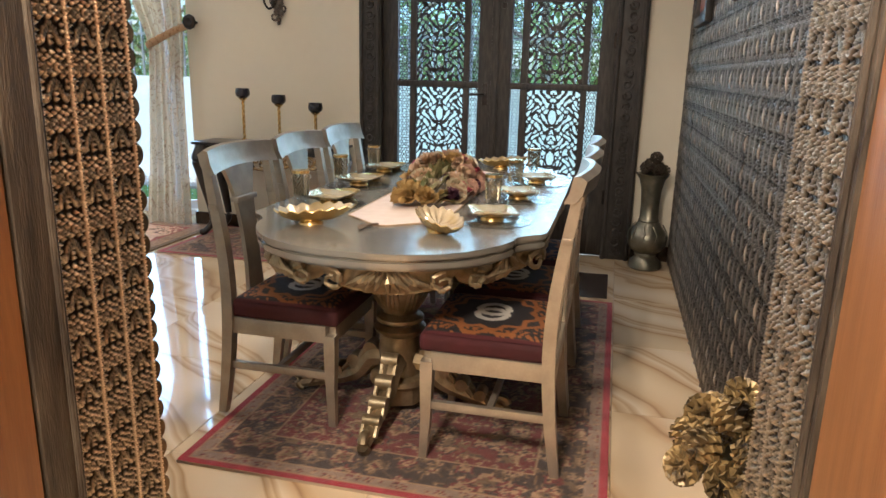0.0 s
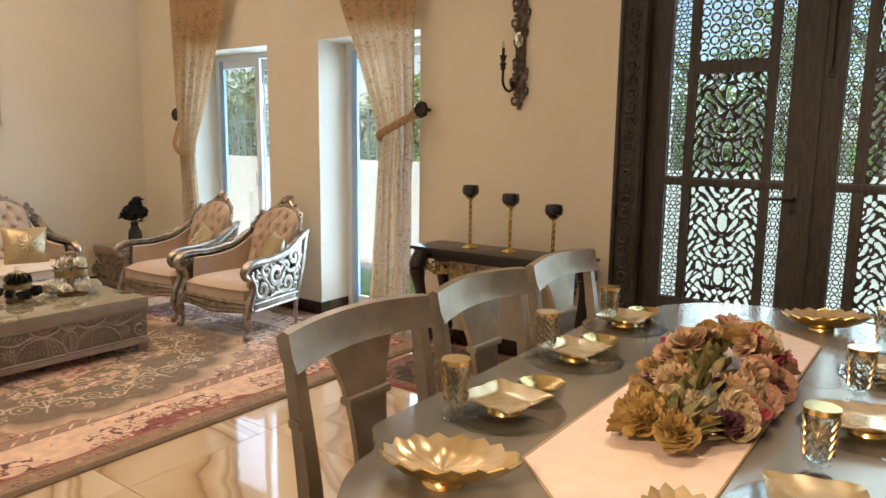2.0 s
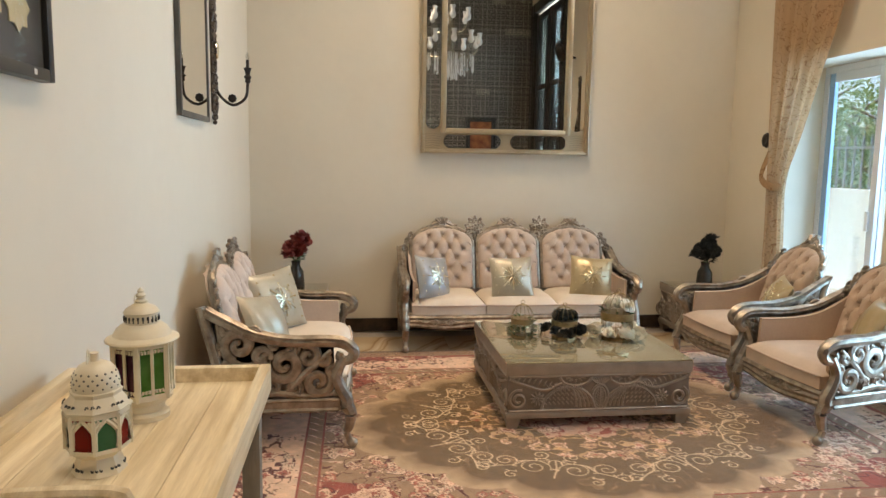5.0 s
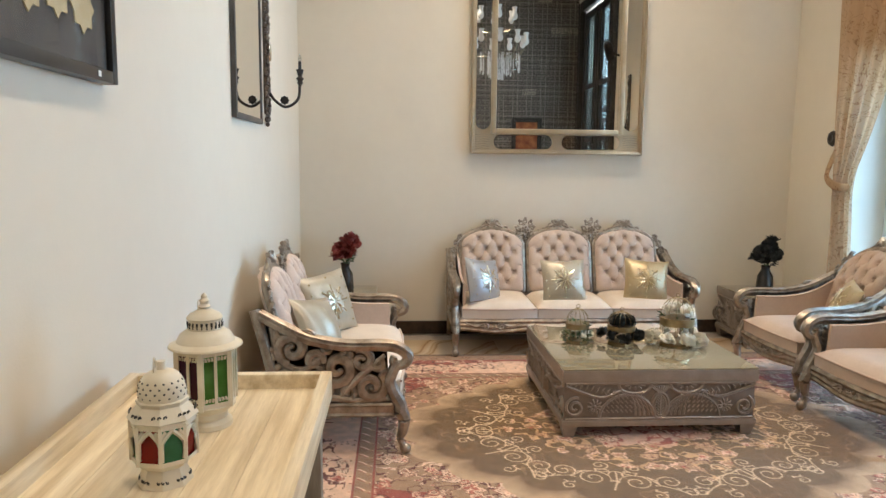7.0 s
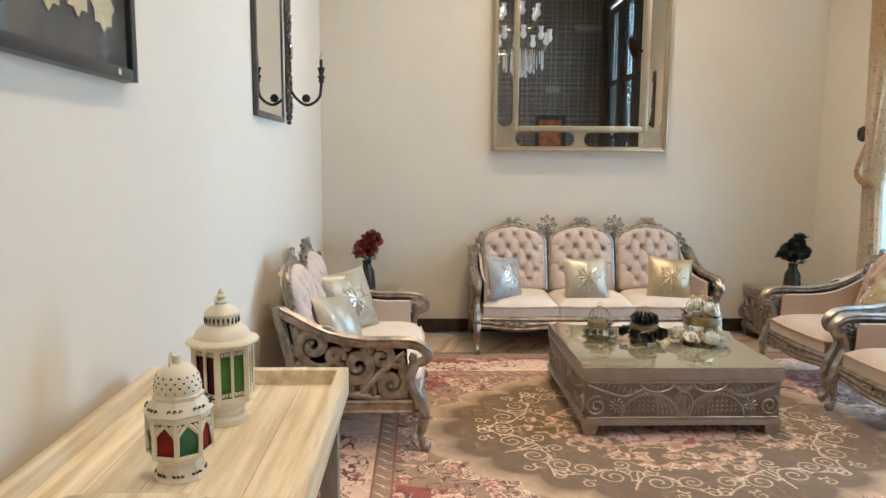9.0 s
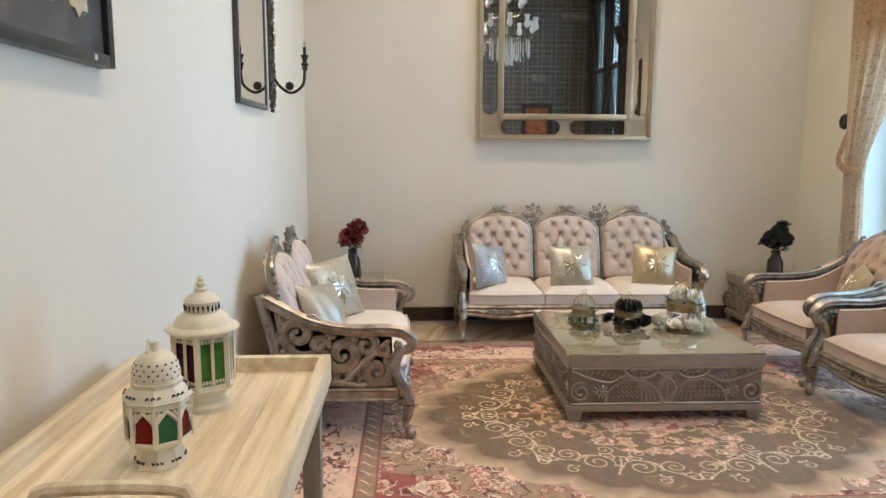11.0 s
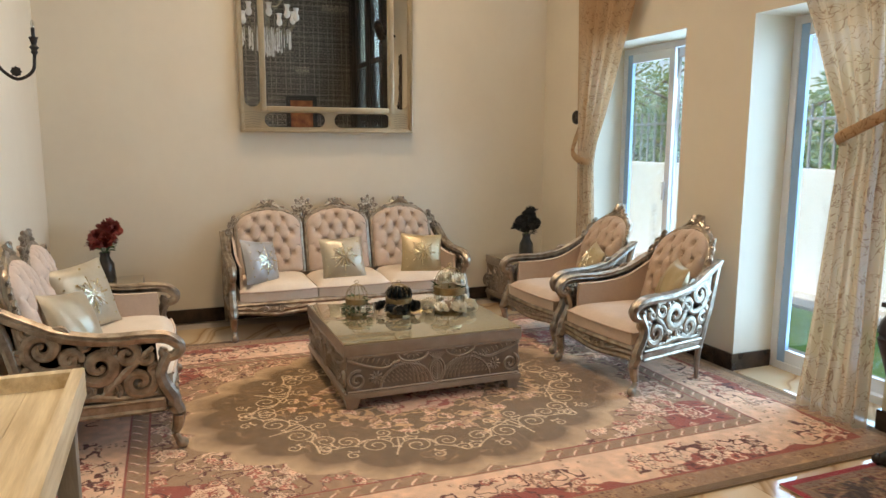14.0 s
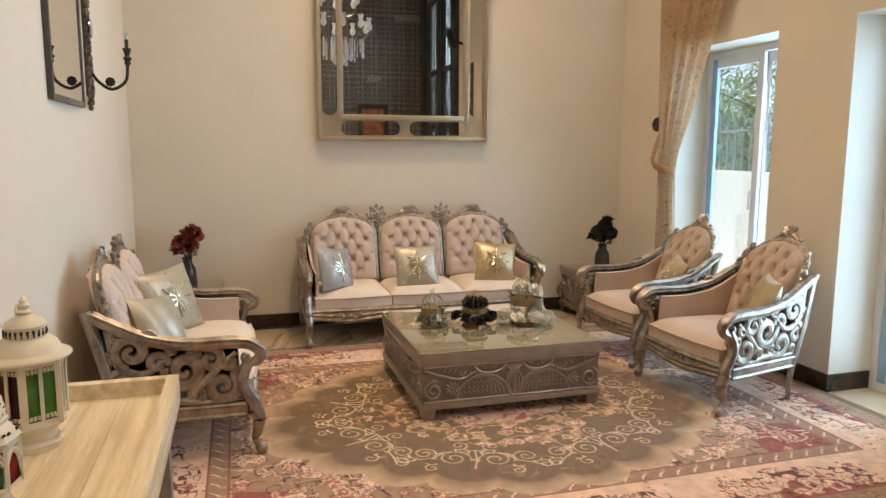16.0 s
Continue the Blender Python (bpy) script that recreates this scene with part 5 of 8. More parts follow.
        bl = sweep(bmesh.new(), smooth_line([(x, 0.27, 0.22), (x, 0.28, 0.12), (x, 0.315, 0.0)], 5), [0.026 - 0.009 * i / 10 for i in range(11)], 8)
        part("leg", bl, SILVER, s)
    bm = bmesh.new()
    box(bm, -hw + 0.1, hw - 0.1, 0.0, 0.02, 0.0, h * 0.7, 0.004)
    bmesh.ops.transform(bm, verts=bm.verts, matrix=pose(0, 0.255, z0 - 0.1, -16))
    part("back_panel", bm, seat_cloth, s)
    return s


def cushion(label, m, size=0.4, group="scatter cushions", embroidered=True, cloth=None):
    c = thing("scatter_cushion", label, "cushion", m, group)
    bm = bmesh.new()
    nn = 20
    for side in (1, -1):
        rows = []
        for j in range(nn + 1):
            v = 2 * j / nn - 1
            row = []
            for i in range(nn + 1):
                u = 2 * i / nn - 1
                pin = 1 - 0.07 * (1 - u * u) * abs(v) ** 3
                pin2 = 1 - 0.07 * (1 - v * v) * abs(u) ** 3
                d = 0.07 * (max(0, 1 - u * u) ** 0.55) * (max(0, 1 - v * v) ** 0.55)
                d += 0.006 * math.sin(7 * u + 3 * v) * (1 - u * u) * (1 - v * v)
                row.append(bm.verts.new((u * size / 2 * pin2, -side * d, (v * pin + 1) * size / 2)))
            rows.append(row)
        for a, b in zip(rows, rows[1:]):
            for i in range(nn):
                f = (a[i], a[i + 1], b[i + 1], b[i])
                bm.faces.new(f if side > 0 else f[::-1])
    bmesh.ops.remove_doubles(bm, verts=bm.verts, dist=0.0006)
    part("cover", bm, cloth or SATIN, c)
    if embroidered:
        def bulge(x, z):
            u, v = x / (size / 2), z / (size / 2)
            return 0.072 * (1 - u * u) ** 0.55 * (1 - v * v) ** 0.55

        for k in range(8):
            gb = bmesh.new()
            a = 2 * math.pi * k / 8
            for da, r0, r1, w in ((0.0, 0.012, 0.062, 0.0045), (0.0, 0.07, 0.1, 0.004), (0.28, 0.03, 0.075, 0.003), (-0.28, 0.03, 0.075, 0.003)):
                pts = []
                for q in range(5):
                    rr = r0 + (r1 - r0) * q / 4
                    aa = a + da * (rr / r1)
                    x, z = rr * math.cos(aa), rr * math.sin(aa)
                    pts.append((x, -bulge(x, z), z + size / 2))
                sweep(gb, pts, w, 5)
                x, _, z = pts[-1]
                bmesh.ops.create_icosphere(gb, subdivisions=1, radius=w * 1.7, matrix=pose(x, -bulge(x, z - size / 2), z))
            part("embroidery", gb, GEM, c, "raised gold beaded ray")
        for a, b in ((-0.7, 0.7), (0.7, 0.7), (-0.7, -0.7), (0.7, -0.7), (0, 0.8), (0.8, 0), (-0.8, 0), (0, -0.8), (0.75, 0.35), (-0.75, 0.35), (0.75, -0.35), (-0.75, -0.35)):
            gb = bmesh.new()
            x, z = a * size / 2, b * size / 2
            bmesh.ops.create_icosphere(gb, subdivisions=1, radius=0.006, matrix=pose(x, -bulge(x, z), z + size / 2))
            part("bead", gb, GEM, c)
    return c


settee("sofa", "three-seat carved silver sofa with beige buttoned backs", "sofa", 3, 1.86, pose(-5.81, 3.645, 0.012, 0, 0, 90))
settee("loveseat", "two-seat carved silver loveseat with beige buttoned backs", "sofa", 2, 1.24, pose(-4.33, 2.0, 0.012, 0, 0, 180))


def armchair(m):
    """A one-seat settee whose sides draw in towards a raked back."""
    c = settee("armchair", "carved silver armchair with tan buttoned upholstery", "armchair", 1, 0.78, m, "carved armchairs", TAN, TANSEAT)
    for ob in c.children_recursive:
        for v in ob.data.vertices:
            t = min(1.0, max(0.0, (v.co.y + 0.3) / 0.65))
            v.co.x *= 1 - 0.24 * t
            v.co.y += 0.09 * t * (max(0.0, v.co.z - 0.68) / 0.25) - (0.1 * t * max(0.0, 0.45 - v.co.z) / 0.45)
    return c


armchair(pose(-3.93, 5.07, 0.012, 0, 0, 4))
armchair(pose(-4.79, 5.08, 0.012, 0, 0, 2))
# scatter cushions
cushion("silver satin cushion with gold beading on the sofa", pose(-5.58, 2.98, 0.395, -20, 9, 128), 0.34, cloth=SATINGREY)
cushion("silver satin cushion with gold beading on the sofa", pose(-5.57, 3.585, 0.39, -22, -2, 88), 0.34)
cushion("gold satin cushion with gold beading on the sofa", pose(-5.59, 4.21, 0.392, -24, 4, 80), 0.34, cloth=SATINGOLD)
cushion("plain tan satin cushion on a carved armchair", pose(-3.81, 5.12, 0.405, -22, 3, -28), 0.34, embroidered=False, cloth=SATINGOLD)
cushion("gold satin cushion on a carved armchair", pose(-4.7, 5.13, 0.415, -24, 8, -22), 0.31, cloth=SATINGOLD)
cushion("silver satin cushion with gold beading on the loveseat", pose(-4.55, 1.95, 0.415, -18, -4, 140), 0.38)
cushion("plain ivory satin cushion on the loveseat", pose(-4.02, 1.95, 0.415, -26, 8, 150), 0.34, embroidered=False)
# ---- carved coffee table and side tables ----
def carve_panel(w, h, seed):
    """Bars, arcs, flowers and leaves in low relief on a panel that looks to -y, its middle at 0."""
    bm = bmesh.new()
    y = -0.002
    def line(pts, r=0.006):
        sweep(bm, [(a, y, b) for a, b in pts], r * 1.35, 5, flat=1.0, up=(0, 1, 0))
    def arc(cx, cz, rx, rz, a0, a1, r=0.006, n=18):
        line([(cx + rx * math.cos(a0 + (a1 - a0) * i / n), cz + rz * math.sin(a0 + (a1 - a0) * i / n)) for i in range(n + 1)], r)
    hw, hh = w / 2, h / 2
    for z in (hh - 0.006, -hh + 0.006):
        line([(-hw + 0.01, z), (hw - 0.01, z)], 0.006)
    for sg in (-1, 1):
        arc(sg * hw * 0.27, hh - 0.012, w * 0.085, h * 0.24, math.pi, 2 * math.pi)
        for k in range(5):
            a = math.pi + math.pi * (k + 0.5) / 5
            cx = sg * hw * 0.27
            line([(cx + w * 0.03 * math.cos(a), hh - 0.012 + h * 0.07 * math.sin(a)), (cx + w * 0.055 * math.cos(a), hh - 0.012 + h * 0.15 * math.sin(a))], 0.004)
        # hatched fan
        arc(sg * hw * 0.34, -hh + 0.01, w * 0.145, h * 0.62, 0.05, math.pi - 0.05)
        for k in range(5):
            f = 0.3 + 0.16 * k
            arc(sg * hw * 0.34, -hh + 0.01, w * 0.145 * f, h * 0.62, math.pi / 2, math.pi - 0.1 if sg > 0 else 0.1, 0.004, 8)
        for i in range(-5, 6):
            for j in range(1, 5):
                x0 = sg * hw * 0.34 + i * w * 0.024
                z0 = -hh + 0.015 + j * h * 0.12
                if abs(i * 0.024) < 0.145 * math.sqrt(max(0, 1 - (j * 0.12 / 0.6) ** 2)) - 0.01:
                    line([(x0, z0), (x0 + 0.012 * sg, z0 + h * 0.07)], 0.0032)
        # daisy
        fx, fz = sg * hw * 0.68, -hh + h * 0.36
        for k in range(10):
            a = 2 * math.pi * k / 10
            sweep(bm, [(fx + 0.012 * math.cos(a), y - 0.002, fz + 0.012 * math.sin(a)), (fx + 0.028 * math.cos(a), y - 0.004, fz + 0.028 * math.sin(a)), (fx + 0.042 * math.cos(a), y, fz + 0.042 * math.sin(a))], [0.003, 0.007, 0.003], 5, up=(0, 1, 0))
        bmesh.ops.create_icosphere(bm, subdivisions=1, radius=0.01, matrix=pose(fx, y, fz))
        # snail scroll at the edge and a feathered bough above
        p = [(a, c) for a, b, c in spiral((sg * hw * 0.885, 0, -hh + h * 0.34), h * 0.27, 1.7, 1.2, "xz", 0.2, 34, -sg)]
        line(p, 0.006)
        line([(q.x, q.z) for q in smooth_line([(sg * hw * 0.98, 0, hh - 0.02), (sg * hw * 0.8, 0, hh * 0.45), (sg * hw * 0.6, 0, hh * 0.2), (sg * hw * 0.42, 0, hh * 0.55)], 6)], 0.006)
        for k in range(9):
            x0 = sg * hw * (0.95 - 0.055 * k)
            z0 = hh * (0.78 - 0.06 * k)
            sweep(bm, [(x0, y, z0), (x0 - sg * 0.008, y - 0.004, z0 + 0.016), (x0 - sg * 0.02, y, z0 + 0.03)], [0.003, 0.006, 0.002], 5, up=(0, 1, 0))
            x0 = sg * hw * (0.2 + 0.045 * k) 
            sweep(bm, [(x0, y, hh * 0.1 + 0.02 * math.sin(k)), (x0 + sg * 0.006, y - 0.004, hh * 0.35), (x0 + sg * 0.016, y, hh * 0.55)], [0.002, 0.005, 0.002], 5, up=(0, 1, 0))
    # oval leaf medallion
    arc(0, -hh * 0.25, w * 0.045, h * 0.34, 0, 2 * math.pi, 0.006, 26)
    arc(0, -hh * 0.25, w * 0.03, h * 0.27, 0, 2 * math.pi, 0.004, 26)
    line([(0, -hh * 0.75), (0, hh * 0.25)], 0.004)
    for k in range(6):
        z0 = -hh * 0.7 + k * h * 0.075
        for sg in (-1, 1):
            line([(0, z0), (sg * w * 0.02, z0 + h * 0.09)], 0.003)
    for k in range(-4, 5):
        line([(k * 0.004, hh * 0.45), (k * 0.014, hh - 0.02)], 0.004)
    return bm


def carved_table(name, label, sx, sy, top, m, category="table", group=""):
    t = thing(name, label, category, m, group)
    hx, hy = sx / 2, sy / 2
    # body in the darker taupe, so the grooves between carvings look shaded
    part("body", B(-hx + 0.012, hx - 0.012, -hy + 0.012, hy - 0.012, 0.075, top - 0.07, 0.004), TAUPEGROOVE, t)
    part("top_rail", B(-hx, hx, -hy, hy, top - 0.07, top - 0.008, 0.004), TAUPE, t)
    part("bottom_rail", B(-hx, hx, -hy, hy, 0.06, 0.092, 0.004), TAUPE, t)
    part("glass_top", B(-hx + 0.002, hx - 0.002, -hy + 0.002, hy - 0.002, top - 0.008, top, 0.002), TAUPETOP, t, "glossy back-painted glass top")
    ph = top - 0.07 - 0.092
    for ang, w, d in ((0, sx, hy), (180, sx, hy), (90, sy, hx), (270, sy, hx)):
        bm = carve_panel(w - 0.02, ph - 0.004, ang)
        bmesh.ops.transform(bm, verts=bm.verts, matrix=pose(0, 0, 0.092 + ph / 2, 0, 0, ang) @ pose(0, -d + 0.009, 0))
        part("carved_panel", bm, TAUPE, t, "low relief of flowers, fans and scrolls")
    for a in (-1, 1):
        for b in (-1, 1):
            bm = bmesh.new()
            x, y = a * (hx - 0.045), b * (hy - 0.045)
            bmesh.ops.create_cone(bm, cap_ends=True, segments=4, radius1=0.038, radius2=0.058, depth=0.062, matrix=pose(x, y, 0.031, 0, 0, 45))
            part("foot", bm, TAUPE, t, smooth=False)
    return t


carved_table("coffee_table", "taupe carved wooden coffee table with a glossy top", 1.03, 1.05, 0.37, pose(-4.41, 3.695, 0.012))
carved_table("side_table", "taupe carved wooden side table in the corner", 0.56, 0.56, 0.42, pose(-5.9, 5.33, 0.0), group="carved side tables")
carved_table("side_table", "taupe carved wooden side table in the corner", 0.56, 0.56, 0.42, pose(-5.9, 1.87, 0.0), group="carved side tables")


# ---- flowers ----
def flower_head(bm, c, r, petals=3, seed=0, cup=0.6):
    """Rings of curled petals round c."""
    rnd = random.Random(seed)
    tilt = Euler((rnd.uniform(-0.9, 0.9), rnd.uniform(-0.9, 0.9), rnd.uniform(0, 6))).to_matrix()
    for ring in range(petals):
        cnt = 5 + ring * 2
        rr = r * (0.35 + 0.65 * ring / max(1, petals - 1))
        lift = r * cup * (1 - ring / petals)
        for k in range(cnt):
            a = 2 * math.pi * (k + 0.5 * (ring % 2)) / cnt + rnd.uniform(-0.15, 0.15)
            d = Vector((math.cos(a), math.sin(a), 0))
            s = Vector((-d.y, d.x, 0))
            w = rr * 0.62
            p0 = d * rr * 0.12
            p1 = d * rr * 0.6 + s * w * 0.6 + Vector((0, 0, lift * 0.7))
            p2 = d * rr * 0.6 - s * w * 0.6 + Vector((0, 0, lift * 0.7))
            p3 = d * rr + s * w * 0.35 + Vector((0, 0, lift + rnd.uniform(-0.1, 0.25) * r))
            p4 = d * rr - s * w * 0.35 + Vector((0, 0, lift + rnd.uniform(-0.1, 0.25) * r))
            vs = [bm.verts.new(Vector(c) + tilt @ p) for p in (p0, p1, p3, p4, p2)]
            bm.faces.new(vs)
    bmesh.ops.create_icosphere(bm, subdivisions=1, radius=r * 0.42, matrix=pose(c[0], c[1], c[2]))
    return bm


def leaf(bm, p, d, length, width):
    d = Vector(d).normalized()
    s = d.cross(Vector((0, 0, 1)))
    s = s.normalized() if s.length > 0.01 else Vector((1, 0, 0))
    u = s.cross(d)
    p = Vector(p)
    v = [bm.verts.new(q) for q in (p, p + d * length * 0.45 + s * width + u * 0.15 * length, p + d * length, p + d * length * 0.45 - s * width + u * 0.15 * length)]
    bm.faces.new(v)
    return bm


REDFLOWER = mat("dark_red_silk_petal", (0.16, 0.02, 0.015), 0.7, colour2=(0.3, 0.06, 0.05), scale=40)
BLACKFLOWER = mat("near_black_silk_petal", (0.01, 0.012, 0.012), 0.7, colour2=(0.03, 0.032, 0.03), scale=40)
IVORYROSE = mat("ivory_silk_petal", (0.85, 0.79, 0.64), 0.7, colour2=(0.88, 0.85, 0.77), scale=40)
BROWNGLASS = mat("dark_smoked_vase", (0.025, 0.02, 0.016), 0.25, colour2=(0.05, 0.04, 0.03), scale=10)


def bouquet_vase(label, at, petal, leafm):
    v = thing("flower_vase", label, "vase", pose(*at) @ Matrix.Diagonal((1.15, 1.15, 1.0, 1)))
    part("bottle", lathe(bmesh.new(), [(0.045, 0), (0.06, 0.004), (0.056, 0.06), (0.052, 0.13), (0.032, 0.17), (0.028, 0.19), (0.034, 0.215), (0.029, 0.215), (0.022, 0.19)], 20), BROWNGLASS, v)
    st = bmesh.new()
    spots = ((-0.07, 0.02, 0.30), (0.0, -0.03, 0.33), (0.05, 0.03, 0.31), (0.0, 0.04, 0.40), (0.085, -0.02, 0.28), (-0.03, -0.05, 0.27), (0.03, 0.0, 0.37), (-0.05, 0.05, 0.36))
    for i, p in enumerate(spots):
        sweep(st, [(0, 0, 0.18), (p[0] * 0.4, p[1] * 0.4, 0.24), p], 0.003, 5)
    part("stems", st, LEAF, v)
    for i, p in enumerate(spots):
        part("bloom", flower_head(bmesh.new(), p, 0.062, 5, i, 0.9), petal, v, smooth=False)
    lb = bmesh.new()
    rnd = random.Random(7)
    for i in range(26):
        a = rnd.uniform(0, 6.28)
        leaf(lb, (0.02 * math.cos(a), 0.02 * math.sin(a), rnd.uniform(0.22, 0.3)), (math.cos(a), math.sin(a), rnd.uniform(-0.3, 0.7)), 0.07, 0.016)
    part("leaves", lb, leafm, v, smooth=False)


bouquet_vase("smoked bottle vase of dark red silk flowers on the side table", (-6.0, 1.9, 0.42), REDFLOWER, LEAF)
bouquet_vase("smoked bottle vase of black silk flowers on the side table", (-5.87, 5.3, 0.42), BLACKFLOWER, BLACKFLOWER)


# ---- bird cage centrepieces ----
def birdcage(label, at, r, h, kind):
    c = thing("bird_cage", label, "bird cage", pose(*at), "bird cages on the coffee table")
    part("base", lathe(bmesh.new(), [(r, 0), (r, 0.012), (r * 0.94, 0.016)], 8), GOLDPAINT, c)
    part("band", lathe(bmesh.new(), [(r * 0.97, h * 0.42), (r * 1.03, h * 0.42), (r * 1.03, h * 0.58), (r * 0.97, h * 0.58)], 24), GOLDPAINT, c, "pierced antique gold band")
    for k in range(14):
        a = 2 * math.pi * k / 14
        pts = [(r * 0.95 * math.cos(a), r * 0.95 * math.sin(a), 0.014)]
        for q in range(6):
            f = q / 5
            rr = r * math.cos(f * math.pi / 2 * 0.96)
            pts.append((rr * math.cos(a), rr * math.sin(a), h * 0.58 + h * 0.42 * math.sin(f * math.pi / 2)))
        part("wire", sweep(bmesh.new(), pts, 0.0016, 4), GOLDPAINT, c)
    ring = [(0, 0.012 * math.cos(a), h + 0.014 + 0.012 * math.sin(a)) for a in [2 * math.pi * i / 12 for i in range(12)]]
    kb = lathe(bmesh.new(), [(0.012, h - 0.004), (0.006, h + 0.004), (0.003, h + 0.01)], 10)
    sweep(kb, ring, 0.002, 5, closed=True, up=(1, 0, 0))
    part("ring", kb, GOLDPAINT, c)
    rnd = random.Random(int(r * 1000))
    petal = {"white": IVORYROSE, "black": BLACKFLOWER, "green": IVORYROSE}[kind]
    for i in range({"white": 11, "black": 20, "green": 5}[kind]):
        a = 2 * math.pi * i / 6 + rnd.uniform(-0.3, 0.3)
        low = i < 7
        rr = r * ((1.3 if kind != "green" else 1.15) if low else 0.55)
        part("bloom", flower_head(bmesh.new(), (rr * math.cos(a), rr * math.sin(a), rnd.uniform(0.03, 0.05) if low else h * 0.68), r * (0.5 if kind != "green" else 0.35), 5, i, 1.1), petal, c, smooth=False)
    for i, (dx, dy) in enumerate(((1.0, -0.95), (1.25, 0.1), (0.95, 1.05), (-0.1, -1.55)) if kind == "white" else ()):
        part("rose", flower_head(bmesh.new(), (dx * r, dy * r, 0.045), 0.05, 7, 50 + i, 0.8), petal, c, smooth=False)
    for i in range(60 if kind == "green" else 0):
        a = 2 * math.pi * i / 60
        lf = leaf(bmesh.new(), (r * 0.95 * math.cos(a), r * 0.95 * math.sin(a), 0.012 + 0.02 * (i % 3)), (math.cos(a), math.sin(a), 0.25 * (i % 4)), r * 0.6, r * 0.13)
        part("leaf", lf, LEAF, c, smooth=False)
    lb = bmesh.new()
    for i in range(50 if kind == "green" else 26):
        a = rnd.uniform(0, 6.28)
        leaf(lb, (r * rnd.uniform(0.3, 0.95) * math.cos(a), r * rnd.uniform(0.3, 0.95) * math.sin(a), rnd.uniform(0.02, h * 0.6)), (math.cos(a), math.sin(a), rnd.uniform(-0.4, 0.8)), r * 0.6, r * 0.12)
    part("leaves", lb, LEAF if kind != "black" else BLACKFLOWER, c, smooth=False)


birdcage("small gilt bird cage with green leaves and white buds", (-4.47, 3.39, 0.382), 0.068, 0.2, "green")
birdcage("gilt bird cage ringed with black silk flowers", (-4.43, 3.645, 0.382), 0.08, 0.19, "black")
birdcage("tall gilt bird cage ringed with ivory roses", (-4.4, 3.97, 0.382), 0.098, 0.28, "white")
# ---- dining table ----
TX, TY = -0.09, 3.54


def table_outline(grow=0.0):
    q = [(0.565, 0.0), (0.565, 0.35), (0.562, 0.66), (0.55, 0.73), (0.50, 0.775), (0.47, 0.82), (0.462, 0.87), (0.42, 0.965), (0.33, 1.075), (0.2, 1.15), (0.07, 1.178), (0.0, 1.18)]
    s = [(v.x, v.y) for v in smooth_line([(a, b, 0) for a, b in q], 8)]
    full = s + [(-a, b) for a, b in s[-2::-1]]
    full = full + [(a, -b) for a, b in full[-2:0:-1]]
    out = []
    for a, b in full:
        r = math.hypot(a, b)
        out.append((a * (1 + grow / r), b * (1 + grow / r)))
    return out


dt = thing("dining_table", "long silver pearl dining table with carved champagne gold pedestals", "table", pose(TX, TY, 0.012))
top = part("tabletop", prism(bmesh.new(), table_outline(0.0), 0.7455, 0.7635), TABLESILVER, dt, smooth=False)
for z0, z1, g in ((0.733, 0.745, -0.012), (0.7155, 0.7325, -0.004), (0.703, 0.715, -0.022)):
    part("edge_moulding", prism(bmesh.new(), table_outline(g), z0, z1), TABLESILVER, top, smooth=False)
# carved apron with a scalloped lower edge
out_l = table_outline(-0.07)
n = len(out_l)
SWAG = 0.46
ap = bmesh.new()
rows = []
spots = []
run = 0.0
for i, (a, b) in enumerate(out_l):
    run += math.hypot(a - out_l[i - 1][0], b - out_l[i - 1][1])
    swag = abs(math.sin(run * math.pi / SWAG))
    bottom = 0.605 + 0.06 * (1 - swag ** 0.45)
    r = math.hypot(a, b)
    nx, ny = out_l[(i + 1) % n][1] - out_l[i - 1][1], -(out_l[(i + 1) % n][0] - out_l[i - 1][0])
    nl = math.hypot(nx, ny)
    nx, ny = nx / nl, ny / nl
    if nx * a + ny * b < 0:
        nx, ny = -nx, -ny
    spots.append((run, a, b, nx, ny, bottom))
    col = []
    for k in range(13):
        f = k / 12
        z = 0.704 + (bottom - 0.704) * f
        d = 0.02 * math.sin(math.pi * min(1, f * 1.1)) * (0.5 + 0.5 * swag) - 0.022 * f + 0.005 * math.sin(run * 150 + 5 * f) * swag
        col.append(ap.verts.new((a + nx * d, b + ny * d, z)))
    rows.append(col)
for i in range(n):
    for k in range(12):
        ap.faces.new((rows[i][k], rows[i][k + 1], rows[(i + 1) % n][k + 1], rows[(i + 1) % n][k]))
part("apron", ap, CHAMPAGNE, dt, "carved champagne gold apron with a scalloped edge")


def apron_point(q, out, z):
    """A place on the apron at a length q round the table, out from its face."""
    q = q % spots[-1][0]
    i = min(range(n), key=lambda j: abs(spots[j][0] - q))
    _, a, b, nx, ny, _ = spots[i]
    return (a + nx * out, b + ny * out, z)


